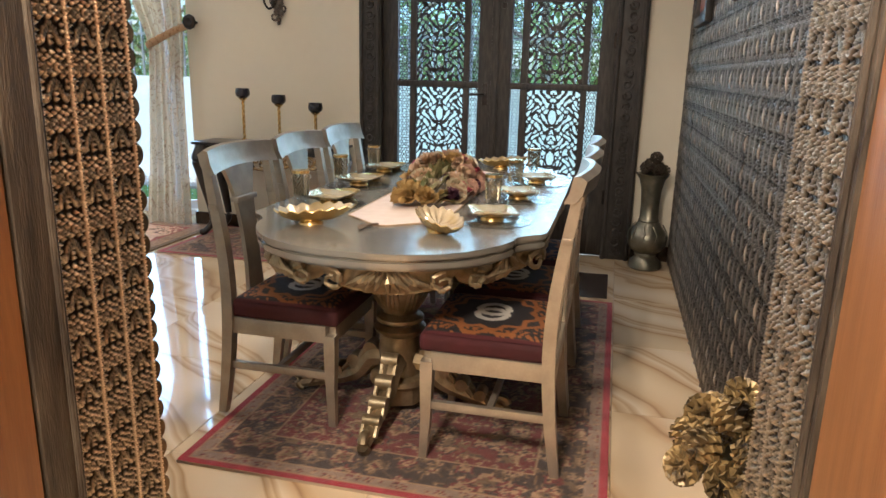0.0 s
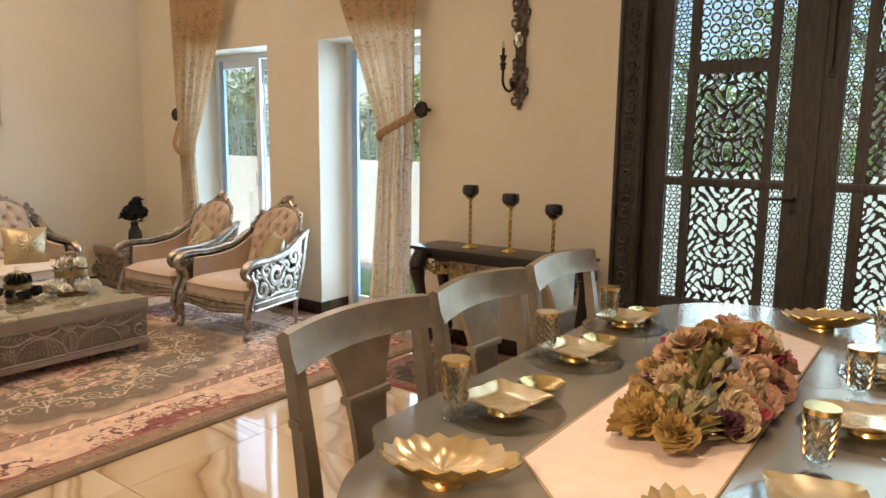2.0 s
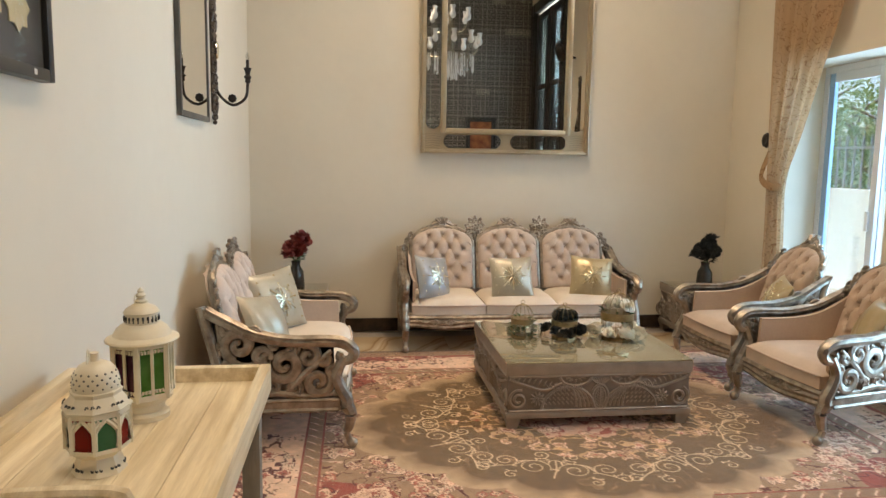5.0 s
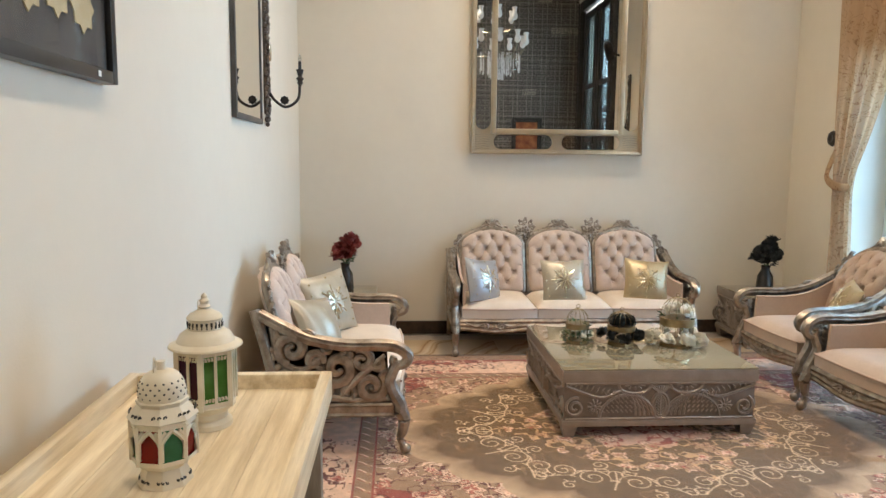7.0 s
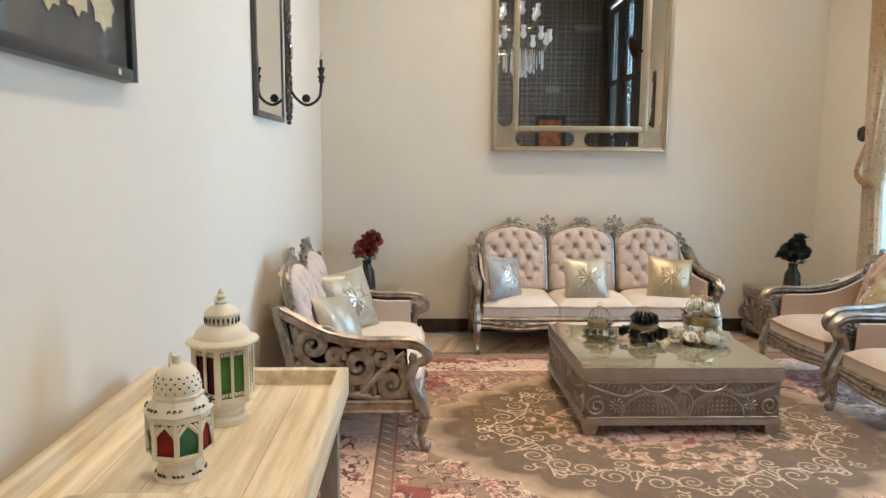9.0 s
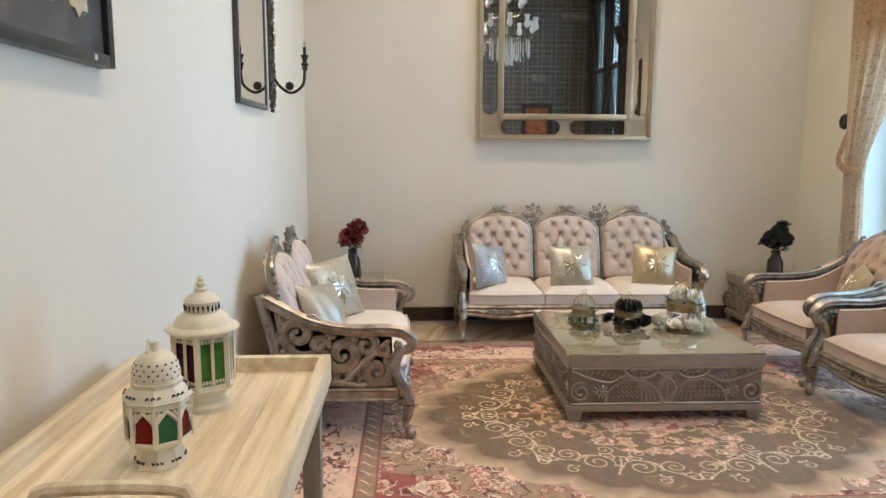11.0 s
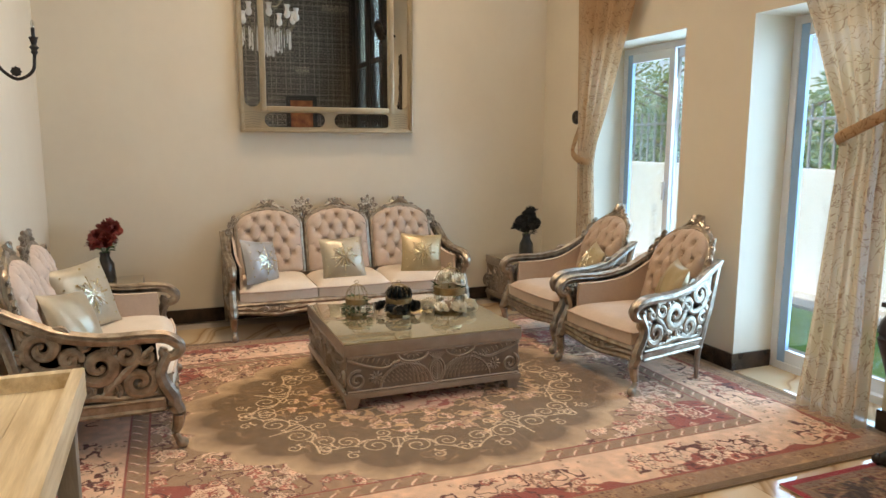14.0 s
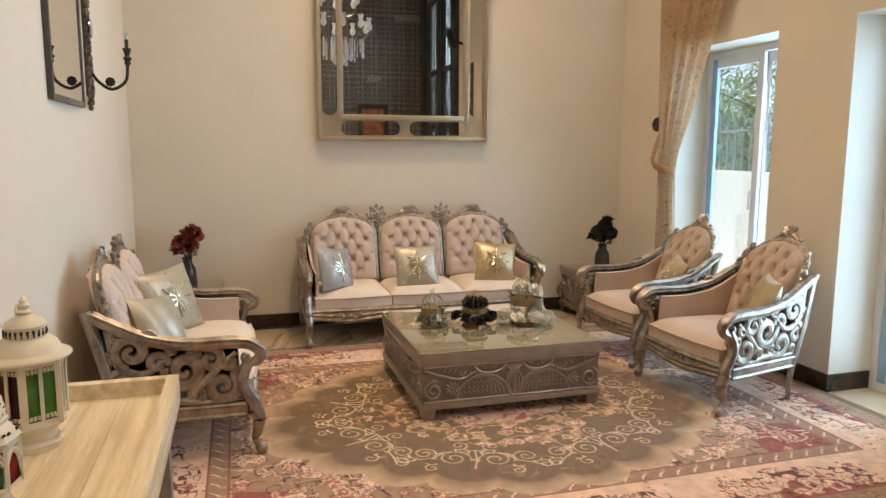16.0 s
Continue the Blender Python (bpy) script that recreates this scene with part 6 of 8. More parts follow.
k = 0
while (k + 0.5) * SWAG < spots[-1][0]:
    mid = (k + 0.5) * SWAG
    # a fan of acanthus flutes in each swag, a pair of scrolls at its ends
    for q in range(-4, 5):
        lf = sweep(bmesh.new(), [apron_point(mid + q * 0.012, 0.016, 0.695), apron_point(mid + q * 0.022, 0.024, 0.66), apron_point(mid + q * 0.034, 0.008, 0.622 + 0.004 * abs(q))], [0.006, 0.012, 0.005], 6)
        part("acanthus_flute", lf, CHAMPAGNE, dt)
    for sg in (-1, 1):
        pts = []
        for h in range(18):
            t = h / 17
            rr, an = 0.036 * (1 - 0.75 * t), 1.6 + sg * 2.4 * math.pi * t
            pts.append(apron_point(mid + sg * 0.175 + rr * math.cos(an), 0.022, 0.655 + rr * math.sin(an)))
        part("apron_scroll", sweep(bmesh.new(), pts, taper(0.012, 18), 6), CHAMPAGNE, dt)
    k += 1
for sy in (-0.62, 0.62):
    ped = part("pedestal", lathe(bmesh.new(), [(1.15 * r, z) for r, z in ((0.1, 0.1), (0.105, 0.11), (0.1, 0.13), (0.075, 0.14), (0.072, 0.19), (0.07, 0.3), (0.086, 0.318), (0.09, 0.33), (0.07, 0.345), (0.082, 0.36), (0.082, 0.372), (0.058, 0.39), (0.07, 0.42), (0.096, 0.49), (0.1, 0.55), (0.086, 0.61), (0.075, 0.64), (0.1, 0.66), (0.14, 0.7))], 28, (0, sy, 0)), CHAMPAGNE, dt)
    lf = bmesh.new()
    for k in range(8):
        a = 2 * math.pi * k / 8
        for s in (-0.25, 0, 0.25):
            pts = []
            for z, rr in ((0.41, 0.064), (0.45, 0.084), (0.5, 0.1), (0.56, 0.103), (0.62, 0.088)):
                aa = a + s * (1 - (z - 0.41) / 0.22)
                rr *= 1.15
                pts.append((rr * math.cos(aa), sy + rr * math.sin(aa), z))
            sweep(lf, pts, [0.004, 0.007, 0.009, 0.008, 0.004], 5)
    part("leaf_carving", lf, CHAMPAGNE, ped)
    for ang in (0, 90, 180, 270):
        fb = bmesh.new()
        m = pose(0, sy, 0, 0, 0, ang)
        p = smooth_line([(0.05, 0, 0.2), (0.12, 0, 0.185), (0.17, 0, 0.12), (0.24, 0, 0.085), (0.34, 0, 0.055), (0.42, 0, 0.03)], 5)
        sweep(fb, [m @ q for q in p], [0.05 - 0.028 * i / (len(p) - 1) for i in range(len(p))], 8)
        q = spiral((0.41, 0, 0.046), 0.036, 1.2, -1.57, "xz", 0.3, 14, 1)
        sweep(fb, [m @ Vector(a) for a in q], taper(0.022, 14), 8)
        # stepped scroll rolls along the ridge
        for x, z, r in ((0.115, 0.225, 0.03), (0.185, 0.165, 0.03), (0.26, 0.115, 0.027), (0.335, 0.083, 0.024)):
            sweep(fb, [m @ Vector((x, -0.032, z)), m @ Vector((x, 0.032, z))], r, 10, up=(0, 0, 1))
            sweep(fb, [m @ Vector((x + 0.02, -0.026, z - 0.008)), m @ Vector((x + 0.045, -0.026, z - 0.04))], 0.01, 6)
            sweep(fb, [m @ Vector((x + 0.02, 0.026, z - 0.008)), m @ Vector((x + 0.045, 0.026, z - 0.04))], 0.01, 6)
        part("scroll_foot", fb, CHAMPAGNE, dt)
    part("pedestal_block", lathe(bmesh.new(), [(0.09, 0.02), (0.11, 0.03), (0.11, 0.1)], 8, (0, sy, 0)), CHAMPAGNE, dt)

# ---- chairs ----
SEATCOVER = attribute_mat("woven_seat_cover", 0.85, 0.4, 300)


def seat_cover_colours(X, Y, w, d):
    u, v = X / w, (Y + 0.0) / d
    C = np.zeros(X.shape + (3,)) + (0.010, 0.007, 0.008)
    gold = np.array((0.22, 0.075, 0.015))
    r = np.hypot(u, v)
    ang = np.arctan2(v, u)
    band = np.abs(r - 0.74 - 0.06 * np.sin(10 * ang)) < 0.055
    band |= np.abs(r - 0.9 + 0.06 * np.sin(9 * ang + 1)) < 0.045
    band |= (np.maximum(np.abs(u), np.abs(v)) > 0.72) & (np.sin(26 * u + 4 * np.sin(11 * v)) * np.sin(24 * v + 3 * np.sin(9 * u)) > 0.25)
    C[band] = gold
    C[(np.maximum(np.abs(u), np.abs(v)) > 0.96)] = (0.05, 0.004, 0.006)
    for cx in (-0.12, 0.12):
        q = np.hypot(u - cx, v)
        C[(np.abs(q - 0.25) < 0.06)] = (0.45, 0.42, 0.37)
    return C


def dining_chair(m):
    c = thing("dining_chair", "silver wooden dining chair with a maroon velvet seat", "chair", m, "chairs round the table")
    hw = 0.225
    for sx in (-1, 1):
        x = sx * hw
        fl = bmesh.new()
        sweep(fl, [(x * 0.96, -0.215, 0.36), (x * 0.96, -0.215, 0.3), (x * 0.97, -0.215, 0.15), (x * 0.99, -0.222, 0.0)], [0.03, 0.03, 0.024, 0.019], 4, up=(1, 1, 0))
        part("leg", fl, CHAIRSILVER, c, smooth=False)
        st = bmesh.new()
        p = smooth_line([(x, 0.232, 0.0), (x * 0.985, 0.205, 0.2), (x * 0.97, 0.19, 0.42), (x * 0.97, 0.2, 0.65), (x * 0.98, 0.247, 0.96)], 5)
        sweep(st, p, [0.022 + 0.008 * math.sin(math.pi * i / (len(p) - 1)) for i in range(len(p))], 4, up=(1, 1, 0))
        part("stile", st, CHAIRSILVER, c, smooth=False)
        part("side_stretcher", B(x * 0.97 - 0.011, x * 0.97 + 0.011, -0.2, 0.21, 0.185, 0.215, 0.004), CHAIRSILVER, c)
        part("side_rail", B(x * 0.97 - 0.014, x * 0.97 + 0.014, -0.2, 0.2, 0.33, 0.395, 0.004), CHAIRSILVER, c)
        part("rib_cap", B(x * 0.98 - 0.021, x * 0.98 + 0.021, 0.207, 0.243, 0.795, 0.818, 0.005), CHAIRSILVER, c)
    part("front_rail", B(-hw + 0.02, hw - 0.02, -0.23, -0.2, 0.33, 0.395, 0.004), CHAIRSILVER, c)
    part("back_rail", B(-hw + 0.02, hw - 0.02, 0.19, 0.215, 0.33, 0.395, 0.004), CHAIRSILVER, c)
    part("cross_stretcher", B(-hw + 0.02, hw - 0.02, -0.01, 0.012, 0.188, 0.212, 0.004), CHAIRSILVER, c)
    # curved top rail
    tr = bmesh.new()
    rows = []
    for i in range(17):
        t = 2 * i / 16 - 1
        x = t * 0.245
        y0 = 0.208 + 0.035 * (1 - t * t)
        top = 1.012 + 0.010 * (1 - t * t)
        sec = [(y0 - 0.004, 0.938 - 0.012 * t * t), (y0 + 0.012, 0.96), (y0 + 0.022, top - 0.004), (y0 + 0.04, top), (y0 + 0.062, top - 0.016), (y0 + 0.052, 0.955), (y0 + 0.03, 0.938 - 0.012 * t * t)]
        rows.append([tr.verts.new((x, a, b)) for a, b in sec])
    for a, b in zip(rows, rows[1:]):
        for k in range(7):
            tr.faces.new((a[k], b[k], b[(k + 1) % 7], a[(k + 1) % 7]))
    tr.faces.new(rows[0])
    tr.faces.new(rows[-1][::-1])
    bmesh.ops.recalc_face_normals(tr, faces=tr.faces)
    part("top_rail", tr, CHAIRSILVER, c)
    sp = bmesh.new()
    rows = []
    for z, w in ((0.42, 0.06), (0.55, 0.052), (0.68, 0.054), (0.76, 0.06), (0.8, 0.066), (0.84, 0.074), (0.89, 0.092), (0.945, 0.118)):
        y = 0.19 + 0.02 * ((z - 0.42) / 0.5) + 0.035 * max(0, (z - 0.42) / 0.5) ** 2
        rows.append([sp.verts.new(q) for q in ((-w, y, z), (w, y, z), (w, y + 0.016, z), (-w, y + 0.016, z))])
    for a, b in zip(rows, rows[1:]):
        for k in range(4):
            sp.faces.new((a[k], a[(k + 1) % 4], b[(k + 1) % 4], b[k]))
    splat = part("splat", sp, CHAIRSILVER, c, smooth=False)
    part("splat_moulding", B(-0.074, 0.074, 0.214, 0.25, 0.797, 0.818, 0.005), CHAIRSILVER, splat)
    # padded seat
    bm = bmesh.new()
    box(bm, -hw - 0.005, hw + 0.005, -0.245, 0.19, 0.392, 0.455, 0.022, 3)
    seat = part("seat", bm, MAROON, c)
    S = np.linspace(-1, 1, 70)
    U, V = np.meshgrid(S, S)
    X, Y = U * 0.222, V * 0.205
    Z = 0.456 + 0.022 * ((1 - U ** 6).clip(0) * (1 - V ** 6).clip(0)) ** 0.5
    grid_mesh("cover", X, Y - 0.03, Z, SEATCOVER, seat_cover_colours(X, Y, 0.222, 0.205), seat)["label"] = "black seat cover with gold scrollwork and white rings"
    return c


ch = dining_chair(pose(-0.49, 2.88, 0.012, 0, 0, 90))
for y in (3.41, 3.95):
    copy_thing(ch, pose(-0.49, y, 0.012, 0, 0, 90))
for y in (2.765, 3.28, 3.8):
    copy_thing(ch, pose(0.335, y, 0.012, 0, 0, -90))

# ---- tableware ----
TT = 0.7755


PEARL = mat("pearly_shell_glaze", (0.54, 0.44, 0.30), 0.16, 0.35, colour2=(0.40, 0.29, 0.14), scale=14, rough2=0.25)


def shell_bowl(label, x, y, turn, r=0.105, tip=0.0):
    """A boat-shaped fluted shell, gold outside and pearly within, on a low foot."""
    b = thing("shell_bowl", label, "bowl", pose(x, y, TT + 0.001, 0, tip, turn), "gold shell bowls")
    seg = 64

    def skin(prof):
        bm = bmesh.new()
        rings = []
        for f, z in prof:
            ring = []
            for i in range(seg):
                a = 2 * math.pi * i / seg
                w = math.cos(16 * a)
                k = 1 + 0.035 * w * f + 0.22 * f * max(0.0, math.cos(a)) ** 8
                ring.append(bm.verts.new((r * f * k * math.cos(a) * 1.25, r * f * k * math.sin(a) * 0.8, z + 0.005 * f * w + 0.012 * f * f * math.cos(a))))
            rings.append(ring)
        for a, c in zip(rings, rings[1:]):
            for i in range(seg):
                bm.faces.new((a[i], a[(i + 1) % seg], c[(i + 1) % seg], c[i]))
        return bm

    shell = part("bowl", skin([(0.3, 0.014), (0.55, 0.018), (0.8, 0.034), (1.0, 0.056), (0.985, 0.059)]), GOLD, b)
    part("lining", skin([(0.985, 0.059), (0.78, 0.039), (0.52, 0.026), (0.02, 0.022)]), PEARL, shell, "pearly fluted inside")
    part("foot", lathe(bmesh.new(), [(r * 0.42, 0), (r * 0.4, 0.008), (r * 0.3, 0.018)], 20), GOLD, b)


shell_bowl("fluted gold shell bowl on the dining table", -0.36, 2.70, 10)
shell_bowl("fluted gold shell bowl on the dining table", 0.1, 2.73, -50, 0.092, 12)
shell_bowl("fluted gold shell bowl on the dining table", 0.05, 4.45, 5)
GOLDPLATE = mat("gold_leafed_glass_plate", (0.66, 0.5, 0.24), 0.16, 0.7, colour2=(0.8, 0.72, 0.55), scale=22, rough2=0.3)
CHEV = mat("gold_chevron_on_glass", (0.3, 0.26, 0.16), 0.2, 0.8, colour2=(0.5, 0.42, 0.25), scale=30)
for i, (px, py, gx, gy, sg) in enumerate(((-0.45, 3.08, -0.52, 2.97, -1), (-0.5, 3.57, -0.57, 3.52, -1), (-0.53, 4.05, -0.57, 4.0, -1), (0.25, 2.98, 0.22, 3.16, 1), (0.28, 3.48, 0.24, 3.68, 1), (0.31, 3.97, 0.26, 4.23, 1))):
    mt = thing("placemat", "round clear ribbed placemat on the dining table", "placemat", pose(px, py, TT), "placemats")
    part("mat", lathe(bmesh.new(), [(0.15, 0.0), (0.15, 0.003), (0.14, 0.004), (0.02, 0.0035)], 40, flutes=20, depth=0.015), glass_mat("clear_ribbed_glass", (0.95, 0.95, 0.94), 0.08, gloss=0.07) if i == 0 else bpy.data.materials["clear_ribbed_glass"], mt)
    pl = thing("plate", "square gold glass plate on a low foot", "plate", pose(px, py, TT + 0.004, 0, 0, 8 * sg + 3 * i), "gold plates")
    part("foot", lathe(bmesh.new(), [(0.045, 0.0), (0.04, 0.010), (0.046, 0.0165)], 20), GOLD, pl)
    bm = bmesh.new()
    nn = 14
    rows = []
    for j in range(nn + 1):
        row = []
        for k in range(nn + 1):
            u, v = 2 * k / nn - 1, 2 * j / nn - 1
            e = max(abs(u), abs(v))
            row.append(bm.verts.new((u * 0.085, v * 0.085, 0.022 + 0.018 * max(0, e - 0.55) / 0.45 + 0.0012 * math.sin(9 * u + 9 * v) * (e > 0.6))))
        rows.append(row)
    for a, b in zip(rows, rows[1:]):
        for k in range(nn):
            bm.faces.new((a[k], a[k + 1], b[k + 1], b[k]))
    r = bmesh.ops.extrude_face_region(bm, geom=bm.faces[:])
    bmesh.ops.translate(bm, verts=[v for v in r["geom"] if isinstance(v, bmesh.types.BMVert)], vec=(0, 0, -0.004))
    bmesh.ops.recalc_face_normals(bm, faces=bm.faces)
    part("dish", bm, GOLDPLATE, pl)
    if sg < 0:
        sbw = thing("small_bowl", "small shallow gold bowl beside the plate", "bowl", pose(px + 0.01, py + 0.17, TT), "small gold bowls")
        part("bowl", lathe(bmesh.new(), [(0.03, 0), (0.03, 0.004), (0.058, 0.026), (0.062, 0.03), (0.056, 0.028), (0.03, 0.01), (0.003, 0.009)], 28), GOLD, sbw)
    gl = thing("glass_tumbler", "footed cut glass tumbler with gold chevrons", "glass", pose(gx, gy, TT), "glass tumblers")
    part("glass", lathe(bmesh.new(), [(0.03, 0), (0.03, 0.004), (0.011, 0.012), (0.011, 0.024), (0.026, 0.034), (0.032, 0.12), (0.034, 0.148), (0.032, 0.148), (0.029, 0.12), (0.022, 0.04), (0.002, 0.037)], 24), CLEAR, gl)
    for row in range(4):
        pts = []
        for k in range(33):
            a = 2 * math.pi * k / 32
            z = 0.06 + row * 0.02 + 0.009 * (1 if k % 4 == 2 else (0 if k % 4 in (1, 3) else -1))
            rr = 0.027 + (z - 0.034) * 0.062
            pts.append((rr * math.cos(a), rr * math.sin(a), z))
        part("chevron_band", sweep(bmesh.new(), pts[:-1], 0.0024, 4, closed=True), CHEV, gl)
    part("rim", lathe(bmesh.new(), [(0.0335, 0.138), (0.0348, 0.138), (0.0352, 0.149), (0.0338, 0.149)], 24), GOLD, gl)

rn = thing("table_runner", "pale peach table runner with pointed tasselled ends", "table runner", pose(-0.1, 3.54, TT))
rb = bmesh.new()
prism(rb, [(-0.185, -0.66), (-0.03, -0.80), (0.01, -0.80), (0.185, -0.66), (0.185, 0.66), (0.0, 0.80), (-0.185, 0.66)], 0.0, 0.003)
part("cloth", rb, PINKSHEER, rn, smooth=False)
eb = bmesh.new()
sweep(eb, [(-0.185, -0.66, 0.003), (-0.03, -0.80, 0.003), (0.01, -0.80, 0.003), (0.185, -0.66, 0.003), (0.185, 0.66, 0.003), (0.0, 0.80, 0.003), (-0.185, 0.66, 0.003)], 0.003, 5, closed=True)
part("braid", eb, GOLDCLOTH, rn)
tb = bmesh.new()
for k in range(14):
    sweep(tb, [(-0.02, -0.80, 0.008), (-0.04, -0.83, 0.011), (-0.055 - 0.002 * k, -0.9 + 0.004 * k, 0.006)], [0.004, 0.005, 0.002], 5)
part("tassel", tb, mat("bronze_tassel_thread", (0.08, 0.05, 0.03), 0.7, colour2=(0.13, 0.09, 0.05), scale=60), rn)

# ---- flower centrepiece ----
fl = thing("flower_centrepiece", "long mixed arrangement of dusty pink and peach silk flowers", "flowers", pose(-0.07, 3.4, TT + 0.003) @ Matrix.Diagonal((0.88, 0.95, 0.88, 1)))
part("tray", lathe(bmesh.new(), [(0.1, 0), (0.13, 0.01), (0.13, 0.035), (0.11, 0.035)], 24), GOLDPAINT, fl)
PETALS = [mat("dusty_pink_petal", (0.34, 0.17, 0.12), 0.7, colour2=(0.48, 0.30, 0.22), scale=30), mat("peach_petal", (0.38, 0.24, 0.14), 0.7, colour2=(0.5, 0.35, 0.23), scale=30), mat("mustard_petal", (0.3, 0.18, 0.05), 0.7, colour2=(0.38, 0.25, 0.09), scale=30), mat("plum_petal", (0.05, 0.012, 0.03), 0.7, colour2=(0.1, 0.03, 0.05), scale=30), mat("crimson_petal", (0.35, 0.03, 0.06), 0.7, colour2=(0.42, 0.08, 0.1), scale=30), mat("cream_petal", (0.45, 0.37, 0.23), 0.7, colour2=(0.5, 0.42, 0.29), scale=30)]
rnd = random.Random(3)
for k in range(110):
    t = rnd.uniform(-1, 1)
    a = rnd.uniform(-0.2, math.pi + 0.2)
    rr = 0.14 * math.sqrt(max(0.12, 1 - t * t * 0.8))
    x, y, z = rr * math.cos(a) * 1.15, t * 0.42 + 0.08, max(0.04, rr * math.sin(a) * (1.25 if t > -0.2 else 0.85))
    kind = rnd.choices(range(6), (6, 10, 9, 3, 2, 5))[0] if t > -0.75 else 2
    part("bloom", flower_head(bmesh.new(), (x, y, z), rnd.choice((0.028, 0.036, 0.044, 0.055)), 6, k, 0.9), PETALS[kind], fl, smooth=False)
lb = bmesh.new()
for k in range(150):
    t = rnd.uniform(-1, 1)
    a = rnd.uniform(0, math.pi)
    rr = 0.11 * math.sqrt(max(0.15, 1 - t * t * 0.7))
    d = (math.cos(a), rnd.uniform(-0.6, 0.6), math.sin(a) * 0.8 + 0.1)
    leaf(lb, (rr * math.cos(a), t * 0.38 + 0.08, max(0.02, rr * math.sin(a))), d, 0.075, 0.02)
part("leaves", lb, mat("olive_silk_leaf", (0.09, 0.1, 0.03), 0.7, colour2=(0.2, 0.16, 0.07), scale=20), fl, smooth=False)
# ---- big wall mirror ----
FLUTED = mat("matt_champagne_fluting", (0.42, 0.35, 0.25), 0.75, colour2=(0.36, 0.3, 0.21), scale=12)
wm = thing("wall_mirror", "large champagne framed mirror with mirrored borders", "mirror", pose(XW, 3.625, 1.51, 0, 0, 90))
MW, MH = 0.715, 2.3


def frame_rect(bm, hw, z0, z1, w, y0, y1, bevel=0.006):
    box(bm, -hw, -hw + w, y0, y1, z0, z1, bevel)
    box(bm, hw - w, hw, y0, y1, z0, z1, bevel)
    box(bm, -hw + w, hw - w, y0, y1, z0, z0 + w, bevel)
    box(bm, -hw + w, hw - w, y0, y1, z1 - w, z1, bevel)
    return bm


ob = bmesh.new()
frame_rect(ob, MW, 0.0, MH, 0.03, -0.06, 0.0)
frame_rect(ob, MW - 0.006, 0.006, MH - 0.006, 0.012, -0.072, -0.058, 0.005)
part("outer_frame", ob, MIRRORFRAME, wm)
part("inner_frame", frame_rect(bmesh.new(), MW - 0.165, 0.165, MH - 0.165, 0.042, -0.055, -0.012, 0.012), MIRRORFRAME, wm)
part("backing", B(-MW + 0.02, MW - 0.02, -0.01, 0.0, 0.02, MH - 0.02), MIRRORFRAME, wm, smooth=False)
part("centre_glass", B(-MW + 0.2, MW - 0.2, -0.018, -0.012, 0.2, MH - 0.2), MIRROR, wm, "clear mirror glass", smooth=False)
def pill(bm, x0, x1, z0, z1, y0, y1):
    """A plate with round ends along its longer side."""
    w, h = x1 - x0, z1 - z0
    r = min(w, h) / 2
    pts = []
    for k in range(20):
        a = 2 * math.pi * k / 20
        cx = (x1 - r if math.cos(a) > 0 else x0 + r) if w > h else (x0 + x1) / 2
        cz = (z1 - r if math.sin(a) > 0 else z0 + r) if h > w else (z0 + z1) / 2
        pts.append((cx + r * math.cos(a), -(cz + r * math.sin(a))))
    prism(bm, pts, y0, y1)
    bmesh.ops.transform(bm, verts=bm.verts, matrix=pose(0, 0, 0, -90))
    bmesh.ops.transform(bm, verts=bm.verts, matrix=Matrix.Diagonal((1, -1, 1, 1)))
    bmesh.ops.recalc_face_normals(bm, faces=bm.faces)
    return bm


for a, b, c, d in ((-MW + 0.03, -MW + 0.17, 0.03, MH - 0.03), (MW - 0.17, MW - 0.03, 0.03, MH - 0.03), (-MW + 0.17, MW - 0.17, 0.03, 0.17), (-MW + 0.17, MW - 0.17, MH - 0.17, MH - 0.03)):
    part("border_plate", B(a, b, -0.022, -0.010, c, d), MIRRORFRAME, wm, smooth=False)
for a, b, c, d in ((-MW + 0.038, -MW + 0.162, 0.2, MH - 0.2), (MW - 0.162, MW - 0.038, 0.2, MH - 0.2), (-MW + 0.19, -0.04, 0.042, 0.158), (0.04, MW - 0.19, 0.042, 0.158), (-MW + 0.19, -0.04, MH - 0.158, MH - 0.042), (0.04, MW - 0.19, MH - 0.158, MH - 0.042)):
    part("border_glass", pill(bmesh.new(), a, b, c, d, 0.02, 0.026), MIRROR, wm, smooth=False)
for sx in (-1, 1):
    for z in (0.03, MH - 0.17):
        bm = bmesh.new()
        x = sx * (MW - 0.1)
        for k in range(7):
            sweep(bm, [(x - 0.06, -0.022, z + 0.012 + k * 0.019), (x, -0.026, z + 0.02 + k * 0.019), (x + 0.06, -0.022, z + 0.012 + k * 0.019)], 0.0022, 5)
        part("corner_fluting", bm, FLUTED, wm)

# ---- pictures and candle sconces ----
PICT = mat("dark_picture_ground", (0.02, 0.017, 0.015), 0.5, colour2=(0.1, 0.09, 0.075), scale=5, spec=0.7)
ORANGEART = mat("orange_abstract_painting", (0.16, 0.03, 0.01), 0.5, colour2=(0.34, 0.13, 0.04), scale=7, fine=0.3)
STARCARD = mat("printed_star_card", (0.58, 0.46, 0.24), 0.5, colour2=(0.66, 0.56, 0.34), scale=60)
